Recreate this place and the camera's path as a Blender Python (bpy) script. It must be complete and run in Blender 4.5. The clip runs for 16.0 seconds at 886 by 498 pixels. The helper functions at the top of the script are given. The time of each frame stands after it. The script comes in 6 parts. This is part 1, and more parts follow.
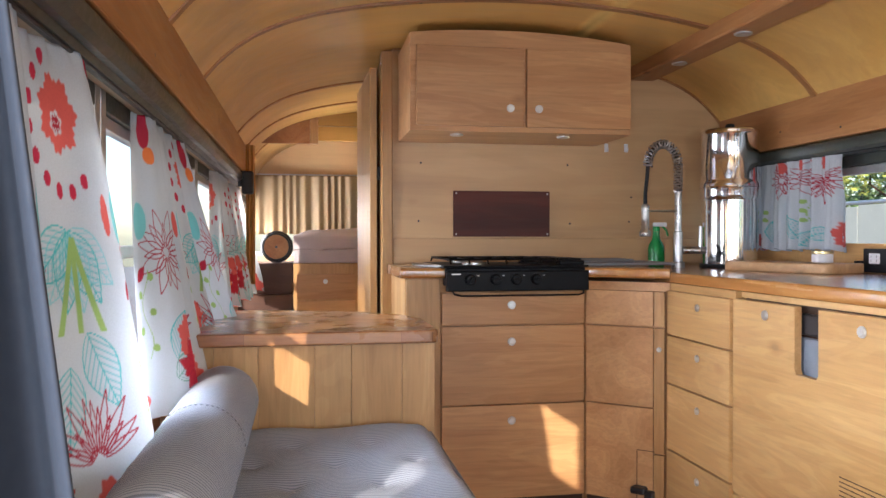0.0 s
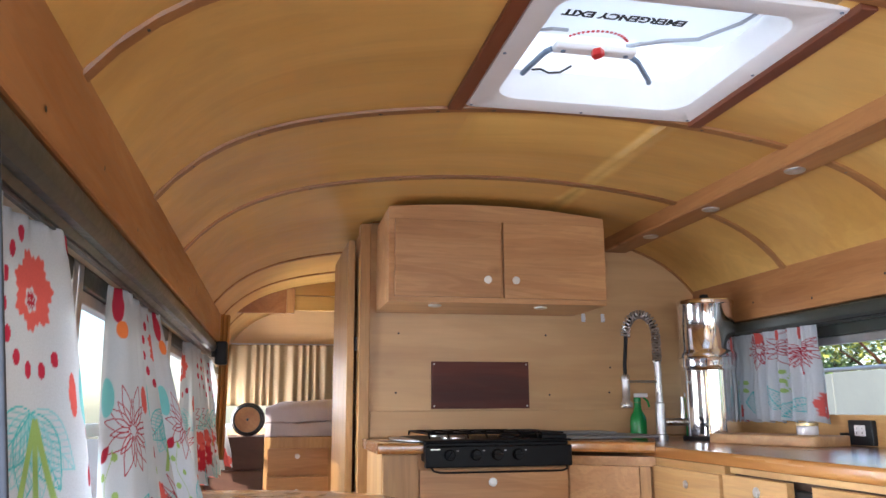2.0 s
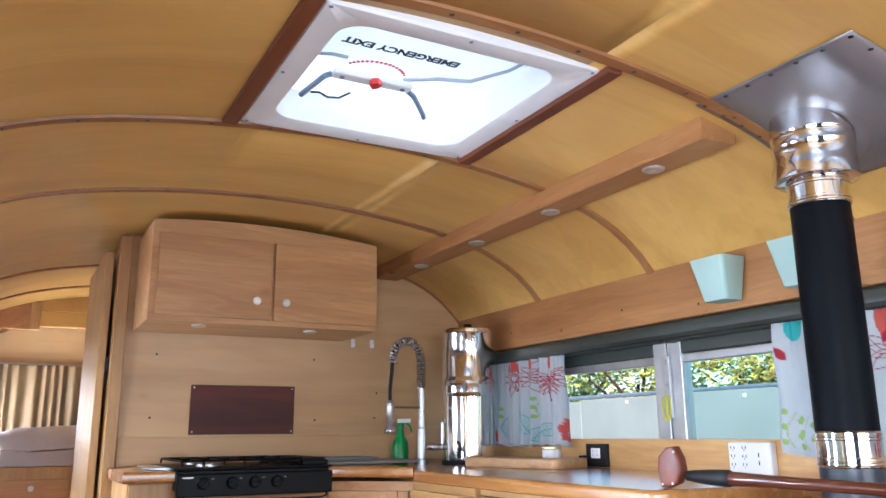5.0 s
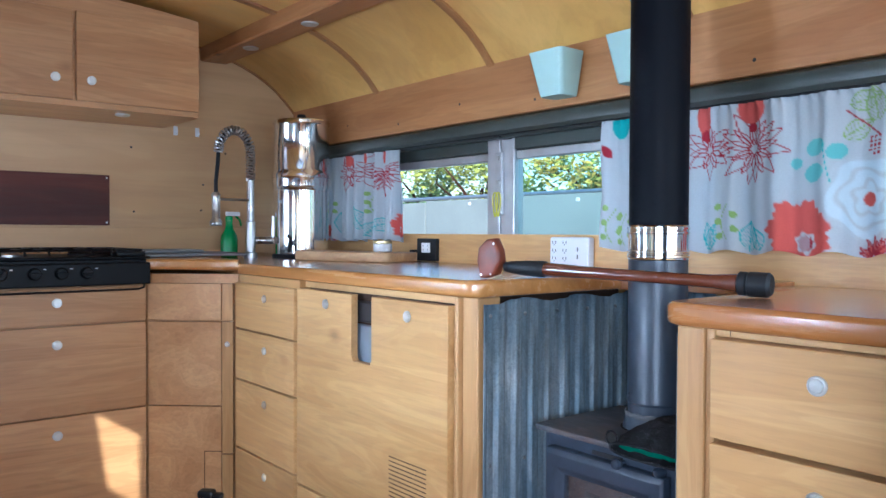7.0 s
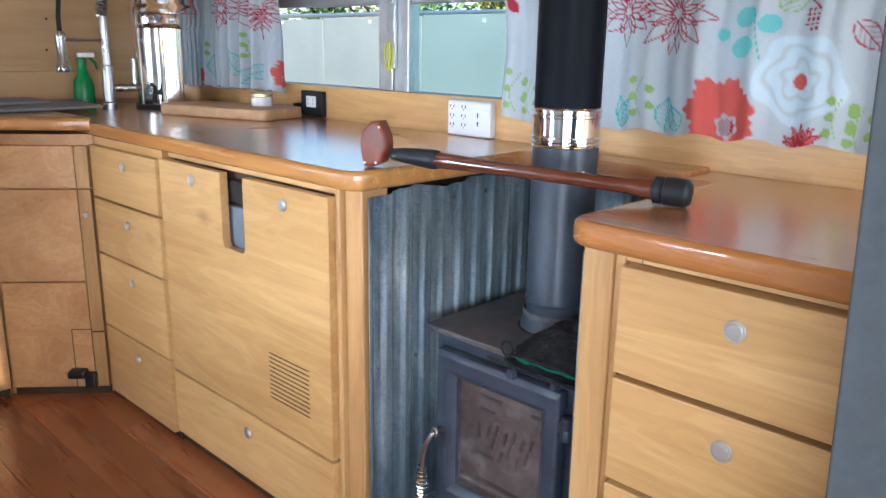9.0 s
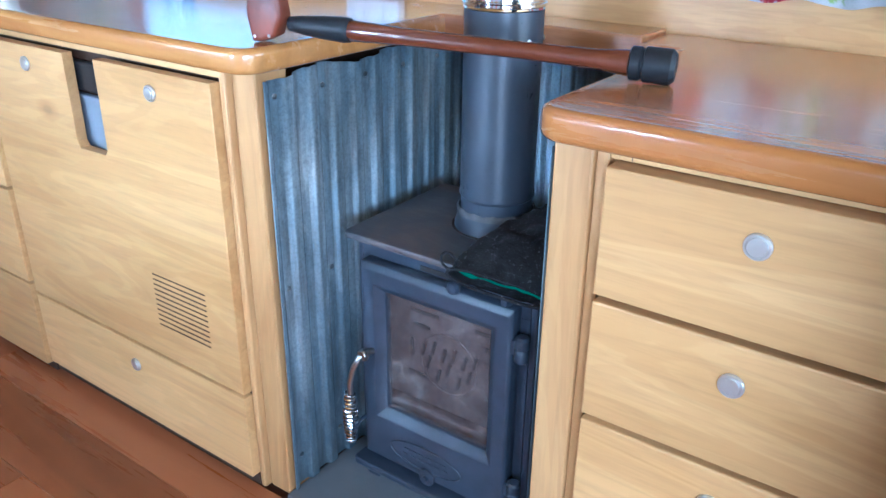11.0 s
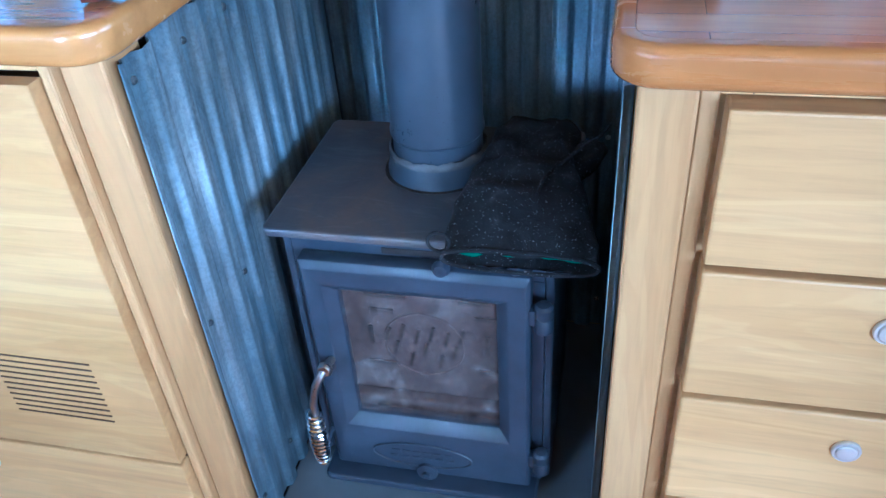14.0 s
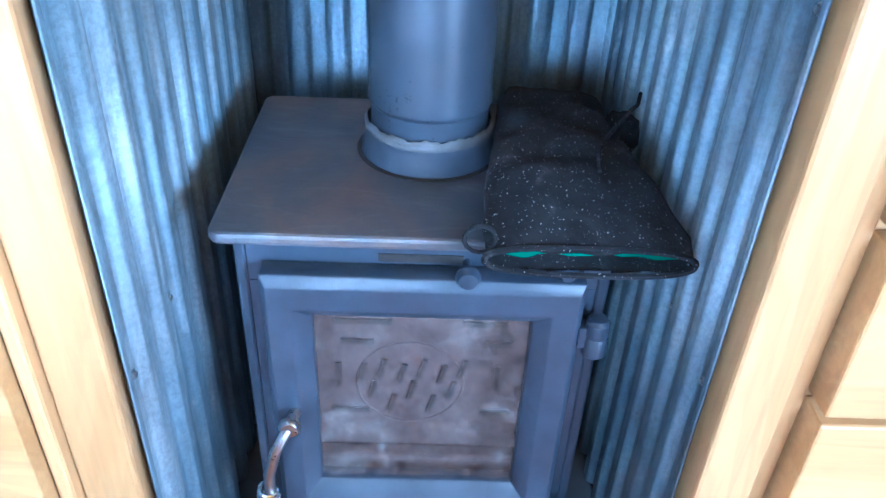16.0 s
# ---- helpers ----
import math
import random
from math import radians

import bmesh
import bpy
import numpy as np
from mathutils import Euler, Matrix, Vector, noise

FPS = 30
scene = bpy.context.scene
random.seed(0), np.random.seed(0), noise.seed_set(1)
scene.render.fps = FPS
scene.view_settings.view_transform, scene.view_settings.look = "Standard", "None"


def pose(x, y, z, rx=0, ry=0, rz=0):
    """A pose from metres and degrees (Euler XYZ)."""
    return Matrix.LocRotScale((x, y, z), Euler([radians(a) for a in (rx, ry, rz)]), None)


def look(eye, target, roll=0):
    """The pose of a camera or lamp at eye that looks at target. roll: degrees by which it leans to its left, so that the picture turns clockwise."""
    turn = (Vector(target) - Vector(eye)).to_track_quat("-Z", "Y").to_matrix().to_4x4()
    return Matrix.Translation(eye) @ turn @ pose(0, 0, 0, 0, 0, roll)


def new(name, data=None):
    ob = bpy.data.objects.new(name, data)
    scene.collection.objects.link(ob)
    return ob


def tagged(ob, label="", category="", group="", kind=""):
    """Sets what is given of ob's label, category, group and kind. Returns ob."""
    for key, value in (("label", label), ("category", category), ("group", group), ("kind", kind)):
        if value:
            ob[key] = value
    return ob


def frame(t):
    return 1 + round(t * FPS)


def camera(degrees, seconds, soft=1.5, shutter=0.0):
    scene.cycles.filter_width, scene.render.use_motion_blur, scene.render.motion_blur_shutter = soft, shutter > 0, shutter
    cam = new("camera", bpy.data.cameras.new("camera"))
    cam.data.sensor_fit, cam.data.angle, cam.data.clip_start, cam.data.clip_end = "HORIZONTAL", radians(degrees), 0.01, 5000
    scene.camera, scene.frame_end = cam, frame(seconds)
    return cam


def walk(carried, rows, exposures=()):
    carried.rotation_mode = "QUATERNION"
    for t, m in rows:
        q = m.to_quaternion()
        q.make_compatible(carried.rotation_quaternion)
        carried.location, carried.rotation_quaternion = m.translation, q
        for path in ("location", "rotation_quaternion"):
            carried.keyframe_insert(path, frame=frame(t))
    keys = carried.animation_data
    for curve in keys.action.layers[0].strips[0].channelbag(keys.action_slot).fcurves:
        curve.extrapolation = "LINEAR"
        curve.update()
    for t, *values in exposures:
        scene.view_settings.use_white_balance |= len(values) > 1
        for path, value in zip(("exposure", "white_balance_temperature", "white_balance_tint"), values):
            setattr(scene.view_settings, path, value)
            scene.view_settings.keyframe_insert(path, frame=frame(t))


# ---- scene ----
cam = camera(58.8, 16.0)
METRES, EYE, TILT, LEAN, TURN = 1.9, 1.0, 0.0, 0.0, -10.1
ROWS = [
    (0.0, 0.0, 0.0, 0.0, -0.0, -0.69, 0.03),
    (0.5, -0.003, 0.0037, 0.0011, -0.35, 2.13, -0.18),
    (1.0, -0.0053, 0.0074, 0.0043, -0.87, 5.28, -0.19),
    (1.5, -0.0077, 0.0094, 0.0071, -1.42, 8.44, 0.03),
    (2.0, -0.0073, 0.009, 0.0086, -1.82, 11.43, 0.32),
    (2.5, -0.0064, 0.0058, 0.0086, -2.35, 14.03, 0.55),
    (3.0, -0.0064, 0.0005, 0.009, -3.43, 16.04, 0.64),
    (5.5, 0.0164, 0.0114, 0.004, -21.8, 10.82, 0.52),
    (6.0, 0.0247, 0.0166, -0.0008, -24.56, 6.64, 0.22),
    (6.5, 0.037, 0.0243, -0.0047, -26.77, 2.5, 0.01),
    (7.0, 0.0681, 0.0544, -0.0059, -28.75, -1.17, -0.25),
    (7.5, 0.1061, 0.0958, -0.0038, -30.61, -4.63, -0.59),
    (8.0, 0.1433, 0.1225, 0.0385, -32.55, -8.09, -1.41),
    (8.5, 0.1547, 0.1276, 0.0608, -33.51, -11.66, -1.27),
    (9.0, 0.1552, 0.1531, 0.0649, -35.53, -14.6, -0.91),
    (9.5, 0.1513, 0.194, 0.0496, -38.84, -17.54, -0.45),
    (12.0, 0.2684, 0.3213, 0.0644, -50.51, -29.64, 0.41),
    (12.5, 0.2786, 0.3424, 0.094, -56.25, -33.02, 3.33),
    (13.0, 0.2749, 0.4162, 0.0965, -63.2, -34.72, 4.72),
    (13.5, 0.2561, 0.4666, 0.0858, -66.38, -35.83, 4.26),
    (14.0, 0.2656, 0.5326, 0.0679, -67.65, -36.35, 3.55),
    (14.5, 0.2888, 0.593, 0.0735, -70.57, -36.99, 2.64),
    (15.0, 0.3104, 0.6256, 0.0603, -74.12, -37.05, 1.16),
    (15.5, 0.3251, 0.6725, 0.0406, -78.43, -36.63, -0.78),
    (16.0, 0.331, 0.6806, -0.0245, -80.13, -34.39, -2.37),
]
walk(cam, [(t, pose(0, 0, EYE, TILT, LEAN, TURN) @ pose(METRES * x, METRES * y, METRES * z, 90 + pitch, roll, yaw)) for t, x, y, z, yaw, pitch, roll in ROWS],
     exposures=[(0.0, 1.69, 5750, 12), (3.0, 1.79, 5700, 11), (5.5, 1.92, 5200, 8), (7.0, 1.76, 4750, 5), (9.0, 1.90, 5300, 5), (12.0, 2.42, 3950, -1), (13.0, 2.44, 3960, -2), (13.5, 2.26, 3860, -1), (14.5, 2.36, 3740, -1), (15.5, 2.76, 3830, 0), (16.0, 3.10, 3920, 0)])

# ---- world, sun and window light ----
world = bpy.data.worlds.new("sky")
scene.world = world
world.use_nodes = True
wn = world.node_tree.nodes
sky = wn.new("ShaderNodeTexSky")
sky.sky_type, sky.sun_disc = "NISHITA", False
sky.sun_elevation, sky.sun_rotation = radians(20), radians(212.7)
wn["Background"].inputs[1].default_value = 0.09
world.node_tree.links.new(sky.outputs[0], wn["Background"].inputs[0])

sun = new("sun", bpy.data.lights.new("sun", "SUN"))
sun.data.energy, sun.data.angle, sun.data.color = 2.2, radians(0.5), (1.0, 0.83, 0.62)
sun.matrix_world = look((-3.85, -6, 2.5), (0, 0, 0))


def window_light(name, eye, target, sx, sy, power, color, spread=180):
    ob = new(name, bpy.data.lights.new(name, "AREA"))
    ob.data.shape, ob.data.size, ob.data.size_y = "RECTANGLE", sx, sy
    ob.data.energy, ob.data.color, ob.data.spread = power, color, radians(spread)
    ob.matrix_world = look(eye, target)
    return ob


# Added fill on the room side of the drawn drape, for windows out of view.
window_light("daylight_fill_left", (-0.355, -0.56, 0.97), (1.0, -0.56, 0.95), 1.40, 0.64, 16, (0.93, 0.96, 1.0))
window_light("daylight_gap", (-0.50, 1.66, 0.97), (1.0, 1.50, 0.80), 0.34, 0.62, 2.7, (0.95, 0.97, 1.0), 88)
window_light("daylight_counter", (-0.50, 3.06, 0.97), (1.0, 2.80, 0.80), 0.62, 0.62, 1.8, (0.95, 0.97, 1.0), 120)
window_light("daylight_right", (1.915, -0.65, 1.15), (0.5, -0.65, 0.95), 1.4, 0.32, 3.8, (0.86, 0.94, 1.0))
window_light("daylight_hatch", (0.793, 1.632, 1.98), (0.793, 1.632, 0), 0.55, 0.55, 0.5, (0.93, 0.97, 1.0))
# Added fill for the unseen windscreen, wider than the opening left in front.
window_light("daylight_fill_front", (0.79, -1.25, 1.0), (0.79, 1.0, 0.85), 1.9, 0.8, 9, (0.9, 0.95, 1.0))
window_light("daylight_bedroom", (-0.5, 5.2, 1.1), (1.0, 5.2, 1.0), 1.2, 0.5, 12, (1.0, 0.93, 0.84))


# ---- materials ----
def nodes_of(name):
    m = bpy.data.materials.new(name)
    m.use_nodes = True
    t = m.node_tree
    return m, t, t.nodes["Principled BSDF"]


def mixc(t, kind, fac, a, b):
    n = t.nodes.new("ShaderNodeMix")
    n.data_type, n.blend_type = "RGBA", kind
    for sock, v in ((n.inputs[0], fac), (n.inputs[6], a), (n.inputs[7], b)):
        if isinstance(v, bpy.types.NodeSocket):
            t.links.new(v, sock)
        elif isinstance(v, tuple):
            sock.default_value = (*v[:3], 1)
        else:
            sock.default_value = v
    return n.outputs[2]


def ramp(t, src, stops):
    n = t.nodes.new("ShaderNodeValToRGB")
    e = n.color_ramp.elements
    while len(e) < len(stops):
        e.new(0.5)
    for k, (p, c) in zip(e, stops):
        k.position, k.color = p, (*c, 1) if isinstance(c, tuple) else (c, c, c, 1)
    t.links.new(src, n.inputs[0])
    return n.outputs[0]


def noise_tex(t, src, scale, detail=4, rough=0.55, distort=0.0):
    n = t.nodes.new("ShaderNodeTexNoise")
    n.inputs["Scale"].default_value, n.inputs["Detail"].default_value = scale, detail
    n.inputs["Roughness"].default_value, n.inputs["Distortion"].default_value = rough, distort
    t.links.new(src, n.inputs["Vector"])
    return n.outputs[0]


def placed(t, scale=(1, 1, 1), shift=True):
    """World position, stretched, moved by each object's random number."""
    g = t.nodes.new("ShaderNodeNewGeometry")
    mp = t.nodes.new("ShaderNodeMapping")
    mp.inputs["Scale"].default_value = scale
    t.links.new(g.outputs["Position"], mp.inputs["Vector"])
    if shift:
        o = t.nodes.new("ShaderNodeObjectInfo")
        s = t.nodes.new("ShaderNodeMath")
        s.operation = "MULTIPLY"
        s.inputs[1].default_value = 7.0
        t.links.new(o.outputs["Random"], s.inputs[0])
        c = t.nodes.new("ShaderNodeCombineXYZ")
        for k in range(3):
            t.links.new(s.outputs[0], c.inputs[k])
        t.links.new(c.outputs[0], mp.inputs["Location"])
    return mp.outputs[0]


def bump(t, bsdf, height, strength=0.1, dist=0.002):
    b = t.nodes.new("ShaderNodeBump")
    b.inputs["Strength"].default_value, b.inputs["Distance"].default_value = strength, dist
    t.links.new(height, b.inputs["Height"])
    t.links.new(b.outputs[0], bsdf.inputs["Normal"])


def wood(name, light, dark, grain="x", rough=0.42, coat=0.0, knots=0.0, streak=22.0, blotch=0.35, vary=0.13, swirl=0.24):
    """Timber with grain along one axis, pale and dark bands, blotches, and knots where wanted."""
    m, t, b = nodes_of(name)
    sc = [1.0, 1.0, 1.0]
    sc["xyz".index(grain)] = 0.06
    v = placed(t, tuple(sc))
    fine = noise_tex(t, v, streak * 4, 6, 0.65, 0.3)
    sb = [1.0, 1.0, 1.0]
    sb["xyz".index(grain)] = 0.13
    band = noise_tex(t, placed(t, tuple(sb)), streak * 0.36, 4, 0.5, 0.9)
    sc2 = [1.0, 1.0, 1.0]
    sc2["xyz".index(grain)] = 0.35
    big = noise_tex(t, placed(t, tuple(sc2)), 3.2, 3, 0.5, 0.5)
    mid = tuple((p + q) / 2 for p, q in zip(light, dark))
    c = ramp(t, band, [(0.30, dark), (0.46, mid), (0.62, light)])
    ring = t.nodes.new("ShaderNodeMath")
    ring.operation, ring.inputs[1].default_value = "MULTIPLY", 62.0
    t.links.new(band, ring.inputs[0])
    wave = t.nodes.new("ShaderNodeMath")
    wave.operation = "SINE"
    t.links.new(ring.outputs[0], wave.inputs[0])
    c = mixc(t, "MULTIPLY", swirl, c, ramp(t, wave.outputs[0], [(0.0, (0.76, 0.66, 0.56)), (0.6, (1.0, 1.0, 1.0))]))
    c = mixc(t, "MULTIPLY", swirl * 1.3, c, ramp(t, fine, [(0.32, 0.55), (0.54, 1.0)]))
    c = mixc(t, "MULTIPLY", blotch, c, ramp(t, big, [(0.3, (0.62, 0.55, 0.48)), (0.65, (1.0, 1.0, 1.0))]))
    if knots:
        vo = t.nodes.new("ShaderNodeTexVoronoi")
        vo.inputs["Scale"].default_value = 3.1
        sc3 = [1.6, 1.6, 1.6]
        sc3["xyz".index(grain)] = 0.9
        t.links.new(placed(t, tuple(sc3)), vo.inputs["Vector"])
        c = mixc(t, "MULTIPLY", knots, c, ramp(t, vo.outputs["Distance"], [(0.04, (0.16, 0.08, 0.04)), (0.065, (0.6, 0.45, 0.3)), (0.13, (1, 1, 1))]))
    o = t.nodes.new("ShaderNodeObjectInfo")
    c = mixc(t, "MULTIPLY", 1.0, c, ramp(t, o.outputs["Random"], [(0.0, (1 - vary, 1 - vary * 1.1, 1 - vary * 1.2)), (1.0, (1.0, 1.0, 1.0))]))
    t.links.new(c, b.inputs["Base Color"])
    t.links.new(ramp(t, fine, [(0.2, rough * 0.8), (0.8, min(1.0, rough * 1.25))]), b.inputs["Roughness"])
    b.inputs["Coat Weight"].default_value, b.inputs["Coat Roughness"].default_value = coat, 0.12
    bump(t, b, fine, 0.12, 0.001)
    return m


def paint(name, color, rough=0.5, metal=0.0, mottle=0.15, scale=9.0, grain=0.05, coat=0.0, gloss=0.5):
    """Painted, plastic or metal surface with faint wear at two scales."""
    m, t, b = nodes_of(name)
    v = placed(t)
    big, fine = noise_tex(t, v, scale, 4), noise_tex(t, v, scale * 14, 3)
    k = 1 - mottle
    c = mixc(t, "MULTIPLY", 1.0, color, ramp(t, big, [(0.3, k), (0.7, 1.0)]))
    t.links.new(c, b.inputs["Base Color"])
    t.links.new(ramp(t, mixc(t, "MIX", 0.5, big, fine), [(0.3, max(0.02, rough * 0.75)), (0.7, min(1.0, rough * 1.25))]), b.inputs["Roughness"])
    b.inputs["Metallic"].default_value, b.inputs["Coat Weight"].default_value = metal, coat
    b.inputs["Specular IOR Level"].default_value = gloss
    if grain:
        bump(t, b, fine, grain, 0.001)
    return m


def glass(name, tint=(1, 1, 1), rough=0.0):
    m, t, b = nodes_of(name)
    b.inputs["Base Color"].default_value = (*tint, 1)
    b.inputs["Transmission Weight"].default_value, b.inputs["Roughness"].default_value = 1.0, rough
    b.inputs["IOR"].default_value = 1.02
    return m


ALDER, ALDER_D = (0.70, 0.44, 0.178), (0.55, 0.315, 0.108)
ALDER_X = wood("alder_along_x", (0.68, 0.40, 0.18), (0.53, 0.28, 0.112), "x", knots=0.4)
ALDER_Y = wood("alder_along_y", ALDER, ALDER_D, "y", knots=0.4)
ALDER_Z = wood("alder_upright", (0.58, 0.355, 0.145), (0.45, 0.245, 0.088), "z", knots=0.35)
PLY = wood("ceiling_plywood", (0.72, 0.45, 0.13), (0.60, 0.345, 0.082), "x", rough=0.38, streak=7, blotch=0.5, vary=0.03, swirl=0.13)
BIRCH = wood("birch_wall_panel", (0.63, 0.42, 0.21), (0.53, 0.33, 0.15), "x", rough=0.42, streak=6, blotch=0.4, vary=0.05, knots=0.4, swirl=0.16)
TRIM = wood("rib_timber", (0.40, 0.19, 0.06), (0.27, 0.115, 0.034), "x", rough=0.4, vary=0.1)
BEAM_Y = wood("fir_beam", (0.47, 0.235, 0.085), (0.34, 0.145, 0.045), "y", rough=0.42, knots=0.8, vary=0.08)
MAHOG = wood("mahogany", (0.115, 0.026, 0.016), (0.05, 0.010, 0.008), "x", rough=0.62, vary=0.02)
REDTRIM = wood("red_hatch_trim", (0.23, 0.075, 0.03), (0.15, 0.04, 0.018), "y", rough=0.4)
FLOORW = wood("floor_timber", (0.45, 0.165, 0.060), (0.235, 0.072, 0.026), "y", rough=0.28, streak=6, vary=0.4, coat=0.25)
DARKWOOD = wood("dark_step_timber", (0.11, 0.045, 0.025), (0.06, 0.022, 0.012), "x", rough=0.5)
GREYGREEN = paint("grey_green_metal", (0.045, 0.054, 0.046), 0.38, 0.0, 0.2, 4)
ALU = paint("window_aluminium", (0.55, 0.56, 0.57), 0.4, 0.85, 0.2, 12)
CREAM = paint("cream_side_wall", (0.5, 0.42, 0.3), 0.6)
BLACKEN = paint("stove_black", (0.018, 0.019, 0.021), 0.35, 0.0, 0.3, 15)
CLEAR = glass("window_glass")
TINTED = glass("teal_window_glass", (0.74, 0.92, 0.94))


def block_wood(name, light, dark, along, across, rough):
    """Glued-up staves: long strips with staggered joints, varnished."""
    m, t, b = nodes_of(name)
    g = t.nodes.new("ShaderNodeNewGeometry")
    sp, cb = t.nodes.new("ShaderNodeSeparateXYZ"), t.nodes.new("ShaderNodeCombineXYZ")
    t.links.new(g.outputs["Position"], sp.inputs[0])
    t.links.new(sp.outputs["xyz".index(along)], cb.inputs[0])
    t.links.new(sp.outputs["xyz".index(across)], cb.inputs[1])
    br = t.nodes.new("ShaderNodeTexBrick")
    br.offset, br.inputs["Scale"].default_value = 0.37, 1.0
    br.inputs["Brick Width"].default_value, br.inputs["Row Height"].default_value = 0.42, 0.042
    br.inputs["Mortar Size"].default_value, br.inputs["Bias"].default_value = 0.0004, 0.0
    br.inputs["Color1"].default_value, br.inputs["Color2"].default_value = (*light, 1), (*dark, 1)
    br.inputs["Mortar"].default_value = (*(0.6 * k for k in dark), 1)
    t.links.new(cb.outputs[0], br.inputs["Vector"])
    sc = [1.0, 1.0, 1.0]
    sc["xyz".index(along)] = 0.06
    fine = noise_tex(t, placed(t, tuple(sc)), 90, 6, 0.65, 0.4)
    c = mixc(t, "MULTIPLY", 0.55, br.outputs["Color"], ramp(t, fine, [(0.3, 0.5), (0.62, 1.0)]))
    t.links.new(c, b.inputs["Base Color"])
    smear = noise_tex(t, placed(t), 6, 4)
    t.links.new(ramp(t, smear, [(0.3, rough * 0.8), (0.75, rough * 1.5)]), b.inputs["Roughness"])
    b.inputs["Coat Weight"].default_value, b.inputs["Coat Roughness"].default_value = 0.9, 0.25
    bump(t, b, fine, 0.05, 0.001)
    return m


BLOCK_Y = block_wood("worktop_staves_lengthwise", (0.50, 0.238, 0.09), (0.40, 0.165, 0.06), "y", "x", 0.2)
NOSING = wood("worktop_nosing", (0.53, 0.26, 0.072), (0.43, 0.18, 0.045), "y", 0.25, 0.95, streak=10, vary=0.05)
BLOCK_X = block_wood("worktop_staves_crosswise", (0.42, 0.20, 0.075), (0.26, 0.105, 0.04), "x", "y", 0.25)


# ---- building helpers ----
def thing(name, base, label, category, group="", kind=""):
    ob = new(name)
    ob.empty_display_size = 0.05
    ob.location = base
    return tagged(ob, label, category, group, kind)


def spot(ob):
    v = Vector((0, 0, 0))
    while ob:
        v += ob.location
        ob = ob.parent
    return v


def part(name, bm, material, parent=None, label="", smooth=False):
    """One bmesh in world places as one mesh object under its thing."""
    me = bpy.data.meshes.new(name)
    bm.normal_update()
    at = spot(parent) if parent else Vector((0, 0, 0))
    if parent:
        bmesh.ops.translate(bm, verts=bm.verts, vec=-at)
    if smooth:
        for f in bm.faces:
            f.smooth = True
    bm.to_mesh(me)
    bm.free()
    if smooth and not isinstance(smooth, bool):
        me.set_sharp_from_angle(angle=radians(smooth))
    me.materials.append(material)
    ob = new(name, me)
    if parent:
        ob.parent = parent
    if label:
        ob["label"] = label
    return ob


def structure(name, bm, material, label, category, smooth=False):
    return tagged(part(name, bm, material, None, "", smooth), label, category, "", "structure")


def box(x0, x1, y0, y1, z0, z1, bevel=0.0, seg=2, bm=None):
    """A box between two corners with rounded edges."""
    out = bm or bmesh.new()
    n = bmesh.new()
    bmesh.ops.create_cube(n, size=1.0, matrix=Matrix.Translation(((x0 + x1) / 2, (y0 + y1) / 2, (z0 + z1) / 2)) @ Matrix.Diagonal((abs(x1 - x0), abs(y1 - y0), abs(z1 - z0), 1)))
    if bevel:
        bmesh.ops.bevel(n, geom=n.edges[:], offset=bevel, segments=seg, affect="EDGES", profile=0.5)
    return joined(out, n)


def joined(a, b):
    tmp = bpy.data.meshes.new("tmp")
    b.to_mesh(tmp)
    b.free()
    a.from_mesh(tmp)
    bpy.data.meshes.remove(tmp)
    return a


def prism(points, z0, z1, bevel=0.0, seg=3, m=None, bm=None):
    """A plate of any outline; bevel rounds its rims."""
    n = bmesh.new()
    f = n.faces.new([n.verts.new((x, y, z0)) for x, y in points])
    r = bmesh.ops.extrude_face_region(n, geom=[f])
    bmesh.ops.translate(n, vec=(0, 0, z1 - z0), verts=[v for v in r["geom"] if isinstance(v, bmesh.types.BMVert)])
    bmesh.ops.recalc_face_normals(n, faces=n.faces)
    if bevel:
        rim = [e for e in n.edges if abs(e.verts[0].co.z - e.verts[1].co.z) < 1e-6]
        bmesh.ops.bevel(n, geom=rim, offset=bevel, segments=seg, affect="EDGES", profile=0.5)
    if m:
        bmesh.ops.transform(n, matrix=m, verts=n.verts)
    return joined(bm or bmesh.new(), n)


def rounded(x0, x1, y0, y1, r, corners=(1, 1, 1, 1), n=6):
    """Outline of a rectangle with chosen corners rounded: (x0,y0) (x1,y0) (x1,y1) (x0,y1)."""
    out = []
    for k, (cx, cy, a0) in enumerate(((x0 + r, y0 + r, 180), (x1 - r, y0 + r, 270), (x1 - r, y1 - r, 0), (x0 + r, y1 - r, 90))):
        if corners[k]:
            out += [(cx + r * math.cos(radians(a0 + 90 * i / n)), cy + r * math.sin(radians(a0 + 90 * i / n))) for i in range(n + 1)]
        else:
            out.append(((x0, x1, x1, x0)[k], (y0, y0, y1, y1)[k]))
    return out


def lathe(profile, m=None, seg=32, bm=None):
    """A turned body: (radius, height) from bottom to top."""
    n = bmesh.new()
    rings = []
    for r, z in profile:
        rings.append([n.verts.new((max(r, 1e-5) * math.cos(2 * math.pi * i / seg), max(r, 1e-5) * math.sin(2 * math.pi * i / seg), z)) for i in range(seg)])
    for a, b in zip(rings, rings[1:]):
        for i in range(seg):
            n.faces.new((a[i], a[(i + 1) % seg], b[(i + 1) % seg], b[i]))
    n.faces.new(rings[0][::-1])
    n.faces.new(rings[-1])
    bmesh.ops.remove_doubles(n, verts=n.verts, dist=1e-4)
    if m:
        bmesh.ops.transform(n, matrix=m, verts=n.verts)
    return joined(bm or bmesh.new(), n)


